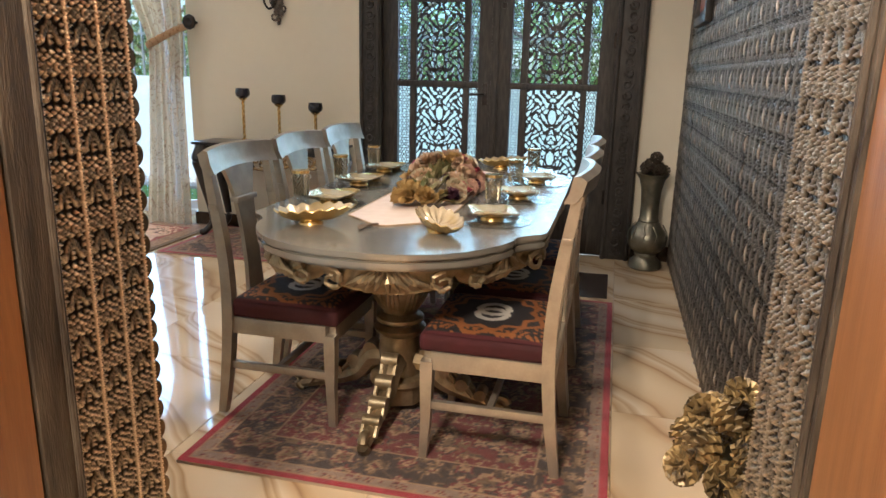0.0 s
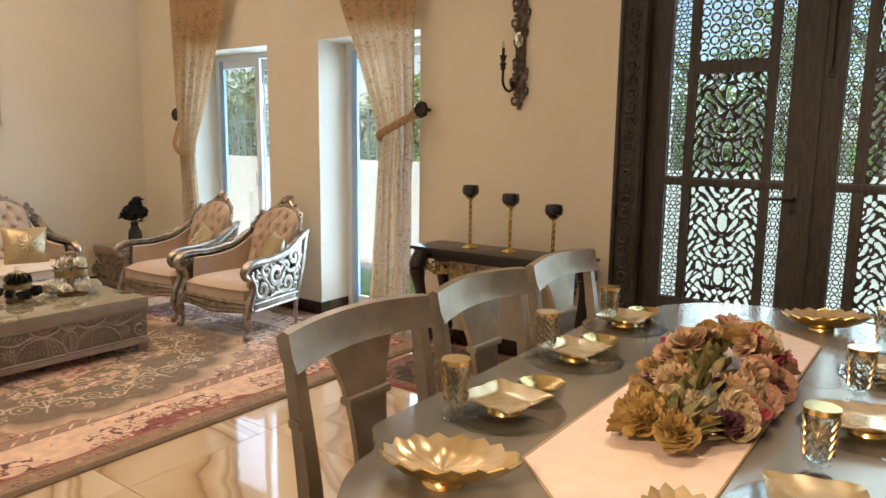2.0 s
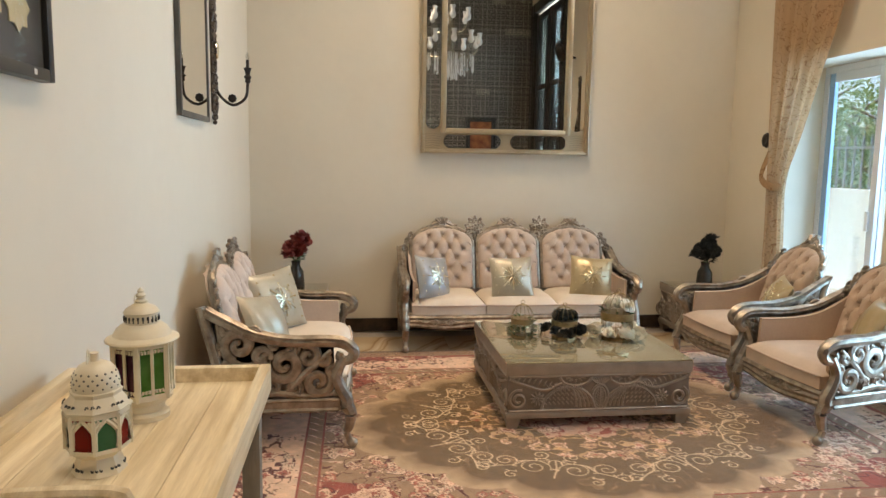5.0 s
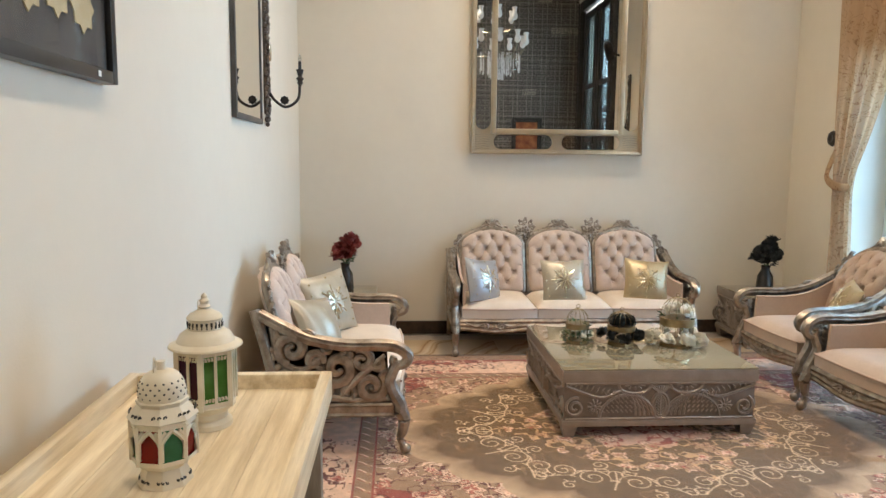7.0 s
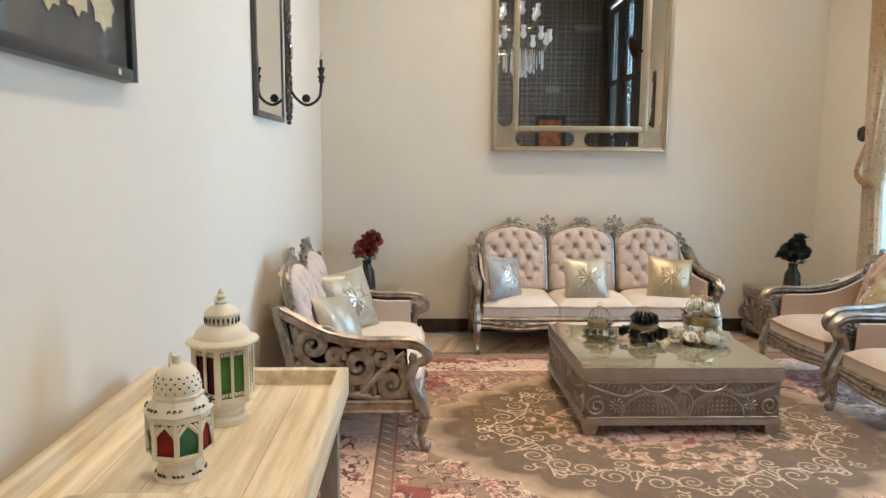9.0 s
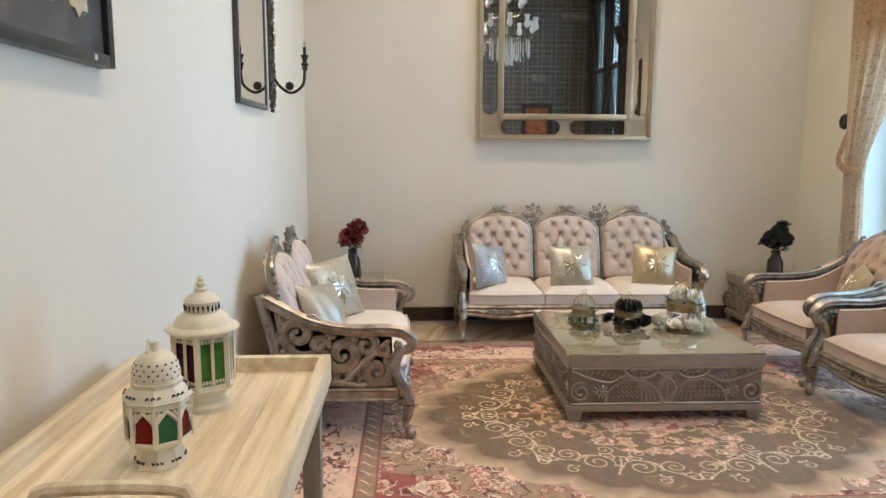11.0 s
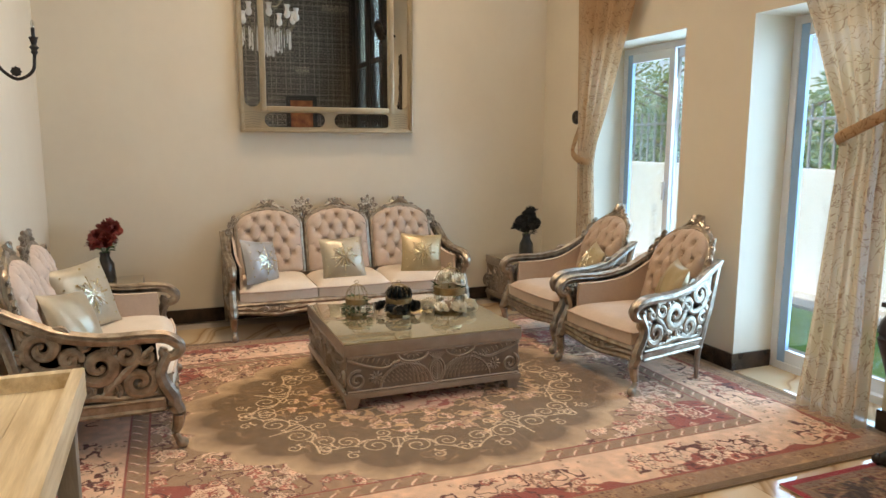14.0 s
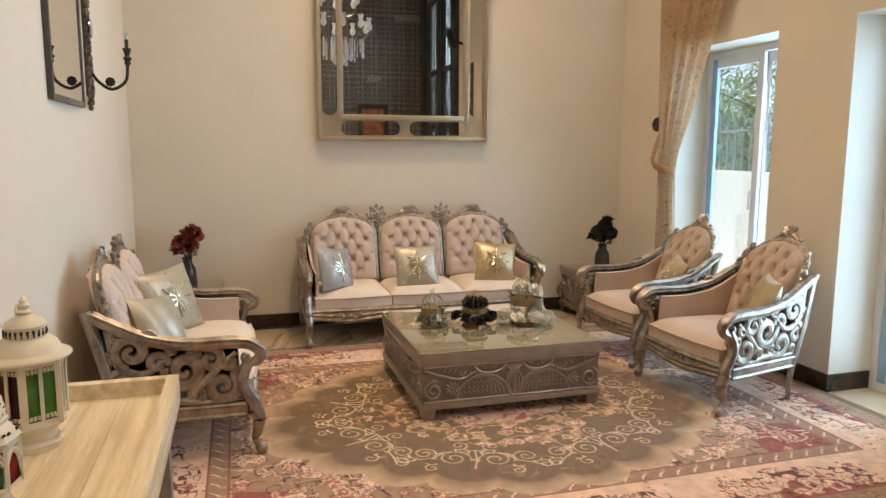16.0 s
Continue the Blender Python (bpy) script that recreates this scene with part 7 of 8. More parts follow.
# framed star cards, on the south wall
fr = thing("framed_picture", "black box frame with star-shaped cards behind glass", "picture", pose(-1.825, YS, 1.64, 0, 0, 180))
part("frame", frame_rect(bmesh.new(), 0.57, 0.0, 0.8, 0.032, -0.04, 0.0, 0.004), BLACKTIN, fr)
part("ground", B(-0.54, 0.54, -0.024, 0.0, 0.03, 0.77), PICT, fr, smooth=False)
g = part("glass", B(-0.54, 0.54, -0.034, -0.031, 0.03, 0.77), glass_mat("picture_glass", (0.95, 0.95, 0.95), 0.02, gloss=0.02, edge=0.07), fr, smooth=False)
g.visible_shadow = False
for i in range(7):
    for j in range(2):
        pts = []
        for k in range(16):
            a = 2 * math.pi * k / 16 + math.pi / 8
            r = 0.066 if k % 2 else 0.05
            pts.append((r * math.cos(a), r * math.sin(a)))
        bm = prism(bmesh.new(), pts, 0, 0.003)
        bmesh.ops.transform(bm, verts=bm.verts, matrix=pose(0.4 - i * 0.13, -0.0245, 0.17 + j * 0.2 + 0.012 * (i % 2), 90))
        part("star_card", bm, STARCARD, fr, smooth=False)
part("sticker", B(0.44, 0.455, -0.042, -0.0405, 0.01, 0.024), WHITE, fr, "tiny white sticker", smooth=False)
# mirror panel on the south wall
mp = thing("mirror_panel", "tall narrow mirror in a dark grey frame", "mirror", pose(-4.21, YS, 1.645, 0, 0, 180))
part("frame", frame_rect(bmesh.new(), 0.335, 0.0, 1.3, 0.03, -0.026, 0.0, 0.006), mat("dark_grey_mirror_frame", (0.07, 0.066, 0.06), 0.4, 0.3, colour2=(0.11, 0.10, 0.09), scale=14), mp)
part("glass", B(-0.31, 0.31, -0.02, -0.001, 0.025, 1.275), MIRROR, mp, smooth=False)


SCONCEWOOD = mat("aged_brown_carving", (0.07, 0.052, 0.04), 0.5, 0.2, colour2=(0.15, 0.115, 0.085), scale=30, bump=0.2)


def candle_sconce(label, m, reach=0.2, side=0.0):
    s = thing("wall_sconce", label, "sconce", m, "carved wall sconces")
    bm = bmesh.new()
    box(bm, -0.035, 0.035, -0.016, 0.0, 0.06, 1.05, 0.006)
    for k in range(17):
        z = 0.05 + k * 0.06
        sg = 1 if k % 2 else -1
        w = 0.055 + 0.025 * math.sin(k * 0.9)
        p = spiral((sg * w * 0.55, -0.02, z), 0.04, 1.2, 1.57, "xz", 0.3, 14, sg)
        sweep(bm, p, taper(0.014, 14), 6)
        bmesh.ops.create_icosphere(bm, subdivisions=1, radius=0.02, matrix=pose(-sg * w * 0.5, -0.02, z + 0.02) @ Matrix.Diagonal((1, 0.6, 1.2, 1)))
    for z, r in ((0.03, 0.022), (0.0, 0.015)):
        bmesh.ops.create_icosphere(bm, subdivisions=1, radius=r, matrix=pose(0, -0.015, z))
    part("back_plate", bm, SCONCEWOOD, s, "openwork carved strip")
    ovl = lathe(bmesh.new(), [(0.03, 0.0), (0.028, 0.006), (0.003, 0.007)], 20)
    bmesh.ops.transform(ovl, verts=ovl.verts, matrix=pose(0, -0.034, 0.42, 90) @ Matrix.Diagonal((1, 1.7, 1, 1)))
    part("oval_mirror", ovl, MIRROR, s)
    x = side
    part("arm", sweep(bmesh.new(), smooth_line([(0, -0.02, 0.2), (x * 0.3, -0.06 * reach / 0.2, 0.14), (x * 0.7, -0.6 * reach, 0.105), (x, -0.93 * reach, 0.15), (x, -reach, 0.24)], 6), 0.0085, 8), BLACKIRON, s)
    ros = lathe(bmesh.new(), [(0.024, -0.006), (0.026, 0.0), (0.02, 0.008), (0.006, 0.011)], 16, flutes=8, depth=0.1)
    bmesh.ops.transform(ros, verts=ros.verts, matrix=pose(x * 0.5 + 0.012, -0.55 * reach, 0.145, 0, 90))
    part("rosette", ros, BLACKIRON, s)
    part("candle_cup", lathe(bmesh.new(), [(0.01, 0.235), (0.018, 0.245), (0.014, 0.258), (0.024, 0.272), (0.012, 0.285), (0.02, 0.315), (0.024, 0.325), (0.011, 0.326)], 16, (x, -reach, 0)), BLACKIRON, s)
    part("candle", lathe(bmesh.new(), [(0.0095, 0.325), (0.0095, 0.372)], 12, (x, -reach, 0)), BLACKTIN, s)
    part("bulb", lathe(bmesh.new(), [(0.006, 0.372), (0.011, 0.385), (0.009, 0.4), (0.002, 0.418)], 12, (x, -reach, 0)), CLEAR, s)


candle_sconce("dark carved wall sconce with one candle arm", pose(-4.75, YS, 1.655, 0, 0, 180), 0.21)
candle_sconce("dark carved wall sconce with one candle arm", pose(-1.91, YN, 1.645, 0, 0, 0), 0.08, -0.085)
candle_sconce("dark carved wall sconce with one candle arm", pose(XE - 0.012, 3.6, 1.63, 0, 0, -90), 0.2)
op = thing("framed_picture", "black framed orange abstract painting on the tin wall", "picture", pose(XE - 0.012, 4.72, 1.6, 0, 0, -90))
part("frame", frame_rect(bmesh.new(), 0.28, 0.0, 0.66, 0.05, -0.04, 0.0, 0.006), BLACKTIN, op)
part("mount", B(-0.24, 0.24, -0.016, -0.002, 0.04, 0.62), BLACKTIN, op, smooth=False)
part("painting", B(-0.2, 0.2, -0.02, -0.017, 0.08, 0.58), ORANGEART, op, smooth=False)
sp = thing("framed_mirror", "silver framed mirror on the tin wall", "mirror", pose(XE - 0.012, 2.65, 1.68, 0, 0, -90))
part("frame", frame_rect(bmesh.new(), 0.34, 0.0, 0.9, 0.05, -0.045, 0.0, 0.008), MIRRORFRAME, sp)
part("glass", B(-0.3, 0.3, -0.02, -0.002, 0.04, 0.86), MIRROR, sp, smooth=False)

# ---- console table and candle holders ----
cn = thing("console_table", "black lacquered console table with gilt openwork apron", "console table", pose(-1.9, 5.44, 0.01))
tb = bmesh.new()
box(tb, -0.6, 0.6, -0.175, 0.17, 0.712, 0.735, 0.006)
box(tb, -0.58, 0.58, -0.155, 0.16, 0.695, 0.712, 0.004)
part("top", tb, BLACKLAC, cn)
part("frieze", B(-0.55, 0.55, -0.13, 0.15, 0.655, 0.695, 0.003), BLACKLAC, cn)
ab = bmesh.new()
for k in range(-5, 6):
    for z, r, sg in ((0.615, 0.04, 1), (0.575 + 0.02 * abs(k) / 5, 0.028, -1)):
        p = spiral((k * 0.088 + 0.02 * sg, -0.14, z), r, 1.3, 0.5 * k, "xz", 0.25, 18, sg if k % 2 else -sg)
        sweep(ab, p, taper(0.011, 18), 6)
for sg in (-1, 1):
    sweep(ab, smooth_line([(sg * 0.5, -0.14, 0.66), (sg * 0.42, -0.14, 0.57), (sg * 0.25, -0.14, 0.585), (sg * 0.1, -0.14, 0.55), (0, -0.14, 0.54)], 6), 0.011, 6)
part("apron_carving", ab, mat("worn_gilt_on_black", (0.03, 0.022, 0.016), 0.4, colour2=(0.4, 0.27, 0.1), scale=26), cn)
for sx in (-1, 1):
    for y, fwd in ((-0.13, 1), (0.12, 0)):
        p = smooth_line([(sx * 0.52, y, 0.7), (sx * 0.545, y - 0.03 * fwd, 0.6), (sx * 0.53, y - 0.02 * fwd, 0.45), (sx * 0.49, y + 0.01 * fwd, 0.22), (sx * 0.48, y + 0.0, 0.1), (sx * 0.53, y - 0.045 * fwd, 0.02)], 6)
        n = len(p)
        bm = sweep(bmesh.new(), p, [0.055 - 0.03 * min(1, i / (n * 0.7)) + 0.012 * math.exp(-((i / n - 0.2) / 0.1) ** 2) for i in range(n)], 10)
        bmesh.ops.create_icosphere(bm, subdivisions=2, radius=0.026, matrix=pose(sx * 0.54, y - 0.05 * fwd, 0.026))
        part("leg", bm, BLACKLAC, cn)


NAVYGLASS = mat("dark_navy_glass_cup", (0.012, 0.014, 0.022), 0.08, colour2=(0.02, 0.022, 0.035), scale=6, spec=0.7)
for x, y, h in ((-2.13, 5.43, 0.32), (-1.83, 5.43, 0.28), (-1.53, 5.43, 0.23)):
    cs = thing("candle_holder", "twisted gold candle holder with a dark glass cup", "candle holder", pose(x, y, 0.745), "candle holders on the console")
    part("base", lathe(bmesh.new(), [(0.052, 0), (0.052, 0.008), (0.034, 0.016), (0.014, 0.026)], 24), GOLD, cs)
    tw = bmesh.new()
    for ph in (0, 2.09, 4.19):
        pts = [(0.0075 * math.cos(ph + z * 55), 0.0075 * math.sin(ph + z * 55), z) for z in np.linspace(0.02, h, 40)]
        sweep(tw, pts, 0.0055, 5)
    part("stem", tw, GOLD, cs)
    part("collar", lathe(bmesh.new(), [(0.01, h - 0.005), (0.03, h + 0.008), (0.034, h + 0.016), (0.02, h + 0.016)], 20), GOLD, cs)
    part("cup", lathe(bmesh.new(), [(0.028, h + 0.014), (0.05, h + 0.03), (0.056, h + 0.055), (0.05, h + 0.088), (0.046, h + 0.088), (0.05, h + 0.055), (0.03, h + 0.03)], 24), NAVYGLASS, cs)

# ---- tray table and lanterns ----
ty0, ty1, tx0, tx1 = 1.575, 2.125, -2.34, -1.50
tt = thing("tray_table", "pale washed wooden tray table against the wall", "table")
for k in range(5):
    a = ty0 + 0.03 + (ty1 - ty0 - 0.06) * k / 5
    b = ty0 + 0.03 + (ty1 - ty0 - 0.06) * (k + 1) / 5
    part("board", B(tx0 + 0.03, tx1 - 0.03, a + 0.0005, b - 0.0005, 0.80, 0.822, 0.001), PALEWOOD, tt, smooth=False)
part("long_rim", B(tx0, tx1, ty0, ty0 + 0.03, 0.785, 0.862, 0.003), PALEWOOD, tt)
part("long_rim", B(tx0, tx1, ty1 - 0.03, ty1, 0.785, 0.862, 0.003), PALEWOOD, tt)
part("short_rim", B(tx0, tx0 + 0.03, ty0 + 0.03, ty1 - 0.03, 0.785, 0.862, 0.003), PALEWOOD, tt)
part("short_rim", B(tx1 - 0.03, tx1, ty0 + 0.03, ty1 - 0.03, 0.785, 0.862, 0.003), PALEWOOD, tt)
part("tray_handle", sweep(bmesh.new(), smooth_line([(tx1 - 0.015, 1.74, 0.855), (tx1 - 0.015, 1.76, 0.885), (tx1 - 0.015, 1.96, 0.885), (tx1 - 0.015, 1.98, 0.855)], 4), 0.013, 8), PALEWOOD, tt)
GREYWOOD = mat("grey_washed_wood_legs", (0.2, 0.17, 0.13), 0.6, colour2=(0.28, 0.24, 0.19), scale=10, stretch=(4, 4, 0.6), bump=0.15)
for x in (tx0 + 0.05, tx1 - 0.05):
    for y in (ty0 + 0.05, ty1 - 0.05):
        part("leg", B(x - 0.025, x + 0.025, y - 0.025, y + 0.025, 0.0, 0.785, 0.004), GREYWOOD, tt)
    part("side_stretcher", B(x - 0.015, x + 0.015, ty0 + 0.075, ty1 - 0.075, 0.2, 0.24, 0.003), GREYWOOD, tt)
part("shelf", B(tx0 + 0.075, tx1 - 0.075, ty0 + 0.06, ty1 - 0.06, 0.22, 0.24, 0.003), GREYWOOD, tt)


YELLOWGLASS = mat("amber_lantern_glass", (0.36, 0.27, 0.07), 0.12, colour2=(0.3, 0.22, 0.06), scale=20)
TEALGLASS = mat("green_blue_lantern_glass", (0.05, 0.22, 0.1), 0.12, colour2=(0.07, 0.27, 0.13), scale=20)
PURPLEGLASS = mat("purple_lantern_glass", (0.1, 0.02, 0.045), 0.12, colour2=(0.08, 0.015, 0.04), scale=20)


def hex_ring(bm, r0, z0, r1, z1, n, a0=0.0):
    lo = [bm.verts.new((r0 * math.cos(a0 + 2 * math.pi * k / n), r0 * math.sin(a0 + 2 * math.pi * k / n), z0)) for k in range(n)]
    hi = [bm.verts.new((r1 * math.cos(a0 + 2 * math.pi * k / n), r1 * math.sin(a0 + 2 * math.pi * k / n), z1)) for k in range(n)]
    for k in range(n):
        bm.faces.new((lo[k], lo[(k + 1) % n], hi[(k + 1) % n], hi[k]))


def crescents(bm, r, z, n, size, tilt=0.0):
    for k in range(n):
        a = 2 * math.pi * k / n
        for q in range(-1, 2):
            aa = a + q * 0.17
            pts = [((r + tilt * s) * math.cos(aa + 0.05 * math.cos(t)), (r + tilt * s) * math.sin(aa + 0.05 * math.cos(t)), z + size * s) for t, s in ((x, math.sin(x)) for x in (3.4, 4.2, 5.0, 5.8))]
            sweep(bm, pts, 0.0017, 4)


def lantern_small(m):
    L = thing("lantern", "small pierced cream tin lantern with coloured glass", "lantern", m, "lanterns on the tray table")
    n = 8
    bm = bmesh.new()
    for r0, z0, r1, z1 in ((0.052, 0.0, 0.050, 0.006), (0.050, 0.006, 0.040, 0.034), (0.040, 0.034, 0.058, 0.048), (0.058, 0.048, 0.061, 0.05)):
        hex_ring(bm, r0, z0, r1, z1, n)
    part("base", bm, WHITETIN, L, smooth=False)
    for r, z, size, tilt in ((0.0455, 0.018, 0.007, -0.002), (0.0615, 0.142, -0.007, 0.002)):
        db = bmesh.new()
        crescents(db, r, z, 8, size, tilt)
        part("cutout_band", db, BLACKTIN, L)
    bm = bmesh.new()
    for k in range(n):
        a = 2 * math.pi * k / n
        sweep(bm, [(0.06 * math.cos(a), 0.06 * math.sin(a), 0.05), (0.06 * math.cos(a), 0.06 * math.sin(a), 0.128)], 0.0045, 4)
    hex_ring(bm, 0.061, 0.05, 0.061, 0.058, n)
    hex_ring(bm, 0.061, 0.120, 0.061, 0.130, n)
    for r0, z0, r1, z1 in ((0.061, 0.130, 0.066, 0.134), (0.066, 0.134, 0.047, 0.158), (0.047, 0.158, 0.049, 0.166), (0.049, 0.166, 0.044, 0.169)):
        hex_ring(bm, r0, z0, r1, z1, n)
    part("frame", bm, WHITETIN, L, smooth=False)
    for k in range(n):
        a0, a1 = 2 * math.pi * k / n, 2 * math.pi * (k + 1) / n
        p = bmesh.new()
        c, d = Vector((0.056 * math.cos(a0), 0.056 * math.sin(a0), 0)), Vector((0.056 * math.cos(a1), 0.056 * math.sin(a1), 0))
        p.faces.new([p.verts.new(v) for v in (c + Vector((0, 0, 0.055)), d + Vector((0, 0, 0.055)), d + Vector((0, 0, 0.125)), c + Vector((0, 0, 0.125)))])
        bmesh.ops.solidify(p, geom=p.faces[:], thickness=0.002)
        part("glass_pane", p, (TEALGLASS, REDGLASS, YELLOWGLASS)[k % 3], L, smooth=False)
        f = bmesh.new()
        mid, tang = (c + d) / 2 * 1.05, (d - c).normalized()
        for sx in (-1, 1):
            pts = [mid + tang * sx * 0.02 + Vector((0, 0, 0.06)), mid + tang * sx * 0.02 + Vector((0, 0, 0.095)), mid + tang * sx * 0.012 + Vector((0, 0, 0.106)), mid + Vector((0, 0, 0.118))]
            sweep(f, pts, 0.0042, 4)
            sweep(f, [mid + tang * sx * 0.021 + Vector((0, 0, 0.105)), mid + tang * sx * 0.012 + Vector((0, 0, 0.117))], 0.004, 4)
        part("arch_tracery", f, WHITETIN, L)
    bm = lathe(bmesh.new(), [(0.044, 0.168), (0.045, 0.18), (0.041, 0.2), (0.03, 0.216), (0.014, 0.224)], 16)
    part("dome", bm, WHITETIN, L)
    hb = bmesh.new()
    for k in range(8):
        a = 2 * math.pi * (k + 0.5) / 8
        for z, r in ((0.176, 0.0457), (0.185, 0.0452), (0.194, 0.0438), (0.203, 0.0402)):
            for q in ((-0.2, 0.2) if round(z * 1000) % 2 else (0.0, 0.39)):
                bmesh.ops.create_icosphere(hb, subdivisions=1, radius=0.0027, matrix=pose((r - 0.0026) * math.cos(a + q), (r - 0.0025) * math.sin(a + q), z))
    part("dome_piercing", hb, BLACKTIN, L)
    part("neck", lathe(bmesh.new(), [(0.012, 0.22), (0.0085, 0.226), (0.0085, 0.24), (0.006, 0.24)], 14), WHITETIN, L)
    ring = [(0.016 * math.cos(a), -0.012, 0.228 + 0.018 * math.sin(a)) for a in [2 * math.pi * i / 18 for i in range(18)]]
    part("ring", sweep(bmesh.new(), ring, 0.0016, 5, closed=True, up=(0, 1, 0)), WHITETIN, L)


def lantern_tall(m):
    L = thing("lantern", "tall cream tin lantern with green glass panes", "lantern", m, "lanterns on the tray table")
    n = 6
    part("base", lathe(bmesh.new(), [(0.056, 0), (0.056, 0.012), (0.045, 0.02), (0.046, 0.036), (0.064, 0.05), (0.066, 0.056), (0.05, 0.057)], 32), WHITETIN, L)
    bm = bmesh.new()
    R = 0.07
    for k in range(n):
        a = 2 * math.pi * k / n
        sweep(bm, [(R * math.cos(a), R * math.sin(a), 0.055), (R * math.cos(a), R * math.sin(a), 0.19)], 0.0055, 4)
    hex_ring(bm, R, 0.055, R, 0.068, n)
    hex_ring(bm, R, 0.178, R, 0.192, n)
    part("frame", bm, WHITETIN, L, smooth=False)
    for k in range(n):
        a0, a1 = 2 * math.pi * k / n, 2 * math.pi * (k + 1) / n
        c, d = Vector((0.064 * math.cos(a0), 0.064 * math.sin(a0), 0)), Vector((0.064 * math.cos(a1), 0.064 * math.sin(a1), 0))
        p = bmesh.new()
        p.faces.new([p.verts.new(v) for v in (c + Vector((0, 0, 0.06)), d + Vector((0, 0, 0.06)), d + Vector((0, 0, 0.188)), c + Vector((0, 0, 0.188)))])
        bmesh.ops.solidify(p, geom=p.faces[:], thickness=0.002)
        part("glass_pane", p, (GREENGLASS, GREENGLASS, PURPLEGLASS)[k % 3], L, smooth=False)
        f = bmesh.new()
        tang = (d - c).normalized()
        mid = (c + d) / 2 * 1.09
        for s in (-0.031, 0.0, 0.031):
            w = 0.005 if s else 0.0045
            sweep(f, [mid + tang * s + Vector((0, 0, 0.066)), mid + tang * s + Vector((0, 0, 0.182))], w, 4)
        for z, sg in ((0.072, 1), (0.176, -1)):
            for s in (-0.024, -0.016, -0.008, 0.008, 0.016, 0.024):
                sweep(f, [mid + tang * s + Vector((0, 0, z)), mid + tang * (s * 0.9) + Vector((0, 0, z + sg * 0.008))], 0.003, 4)
        part("tracery", f, WHITETIN, L)
    part("roof", lathe(bmesh.new(), [(0.08, 0.19), (0.084, 0.193), (0.082, 0.197), (0.066, 0.204), (0.058, 0.22), (0.045, 0.23), (0.038, 0.232), (0.038, 0.256), (0.041, 0.258), (0.034, 0.268), (0.015, 0.278), (0.012, 0.28)], 32), WHITETIN, L)
    pb = bmesh.new()
    for k in range(22):
        a = 2 * math.pi * k / 22
        sweep(pb, [(0.0375 * math.cos(a), 0.0375 * math.sin(a), 0.237), (0.0385 * math.cos(a), 0.0385 * math.sin(a), 0.244), (0.0375 * math.cos(a), 0.0375 * math.sin(a), 0.251)], 0.003, 4)
    part("pierced_band", pb, BLACKTIN, L)
    part("finial", lathe(bmesh.new(), [(0.012, 0.278), (0.015, 0.285), (0.008, 0.29), (0.012, 0.298), (0.007, 0.304), (0.008, 0.309), (0.002, 0.316)], 14), WHITETIN, L)
    ring = [(0.015 * math.cos(a), -0.012, 0.288 + 0.012 * math.sin(a)) for a in [2 * math.pi * i / 18 for i in range(18)]]
    part("ring", sweep(bmesh.new(), ring, 0.0014, 5, closed=True, up=(0, 1, 0)), WHITETIN, L)


lantern_small(pose(-1.755, 1.855, 0.823, 0, 0, 12))
lantern_tall(pose(-2.05, 1.86, 0.823, 0, 0, 4))

# ---- floor vases ----
FV = [(0.1, 0.0), (0.112, 0.012), (0.108, 0.05), (0.075, 0.085), (0.075, 0.1), (0.08, 0.105), (0.075, 0.115), (0.1, 0.13), (0.13, 0.17), (0.136, 0.215), (0.122, 0.265), (0.085, 0.31), (0.066, 0.335), (0.072, 0.345), (0.063, 0.357), (0.062, 0.46), (0.068, 0.56), (0.085, 0.63), (0.112, 0.67), (0.104, 0.67), (0.06, 0.6)]
fv = thing("floor_vase", "tall pewter floor vase filled with pine cones", "vase", pose(0.955, 5.42, 0.0))
part("body", lathe(bmesh.new(), FV, 36), PEWTER, fv)
rl = bmesh.new()
for k in range(10):
    a = 2 * math.pi * k / 10
    sweep(rl, [(0.1 * math.cos(a), 0.1 * math.sin(a), 0.315), (0.132 * math.cos(a + 0.15), 0.132 * math.sin(a + 0.15), 0.26), (0.137 * math.cos(a + 0.05), 0.137 * math.sin(a + 0.05), 0.215)], 0.0045, 5)
part("engraving", rl, PEWTER, fv)
CONE = mat("brown_pine_cone", (0.035, 0.024, 0.017), 0.6, colour2=(0.09, 0.065, 0.04), scale=40)
GILTCONE = mat("gilded_pine_cone", (0.02, 0.014, 0.01), 0.4, 0.3, colour2=(0.42, 0.29, 0.12), scale=17)


def pine_cone(bm, c, r, rnd):
    tilt = Euler((rnd.uniform(-1.2, 1.2), rnd.uniform(-1.2, 1.2), 0)).to_matrix()
    for k in range(46):
        f = k / 45
        a = k * 2.4
        rr = r * math.sin(0.25 + 2.5 * f) * 1.0
        z = r * 1.5 * (f - 0.5)
        o = Vector((rr * math.cos(a), rr * math.sin(a), z))
        s = Vector((-math.sin(a), math.cos(a), 0)) * r * 0.28
        b = Vector((rr * 0.35 * math.cos(a), rr * 0.35 * math.sin(a), z - r * 0.1))
        up = Vector((0, 0, r * 0.13))
        vs = [bm.verts.new(Vector(c) + tilt @ q) for q in (b, o - s, o + up * 1.2, o + s)]
        bm.faces.new(vs)
        vs2 = [bm.verts.new(Vector(c) + tilt @ (q - up * 0.6)) for q in (b, o - s, o + up * 1.2, o + s)]
        bm.faces.new(vs2[::-1])
    return bm


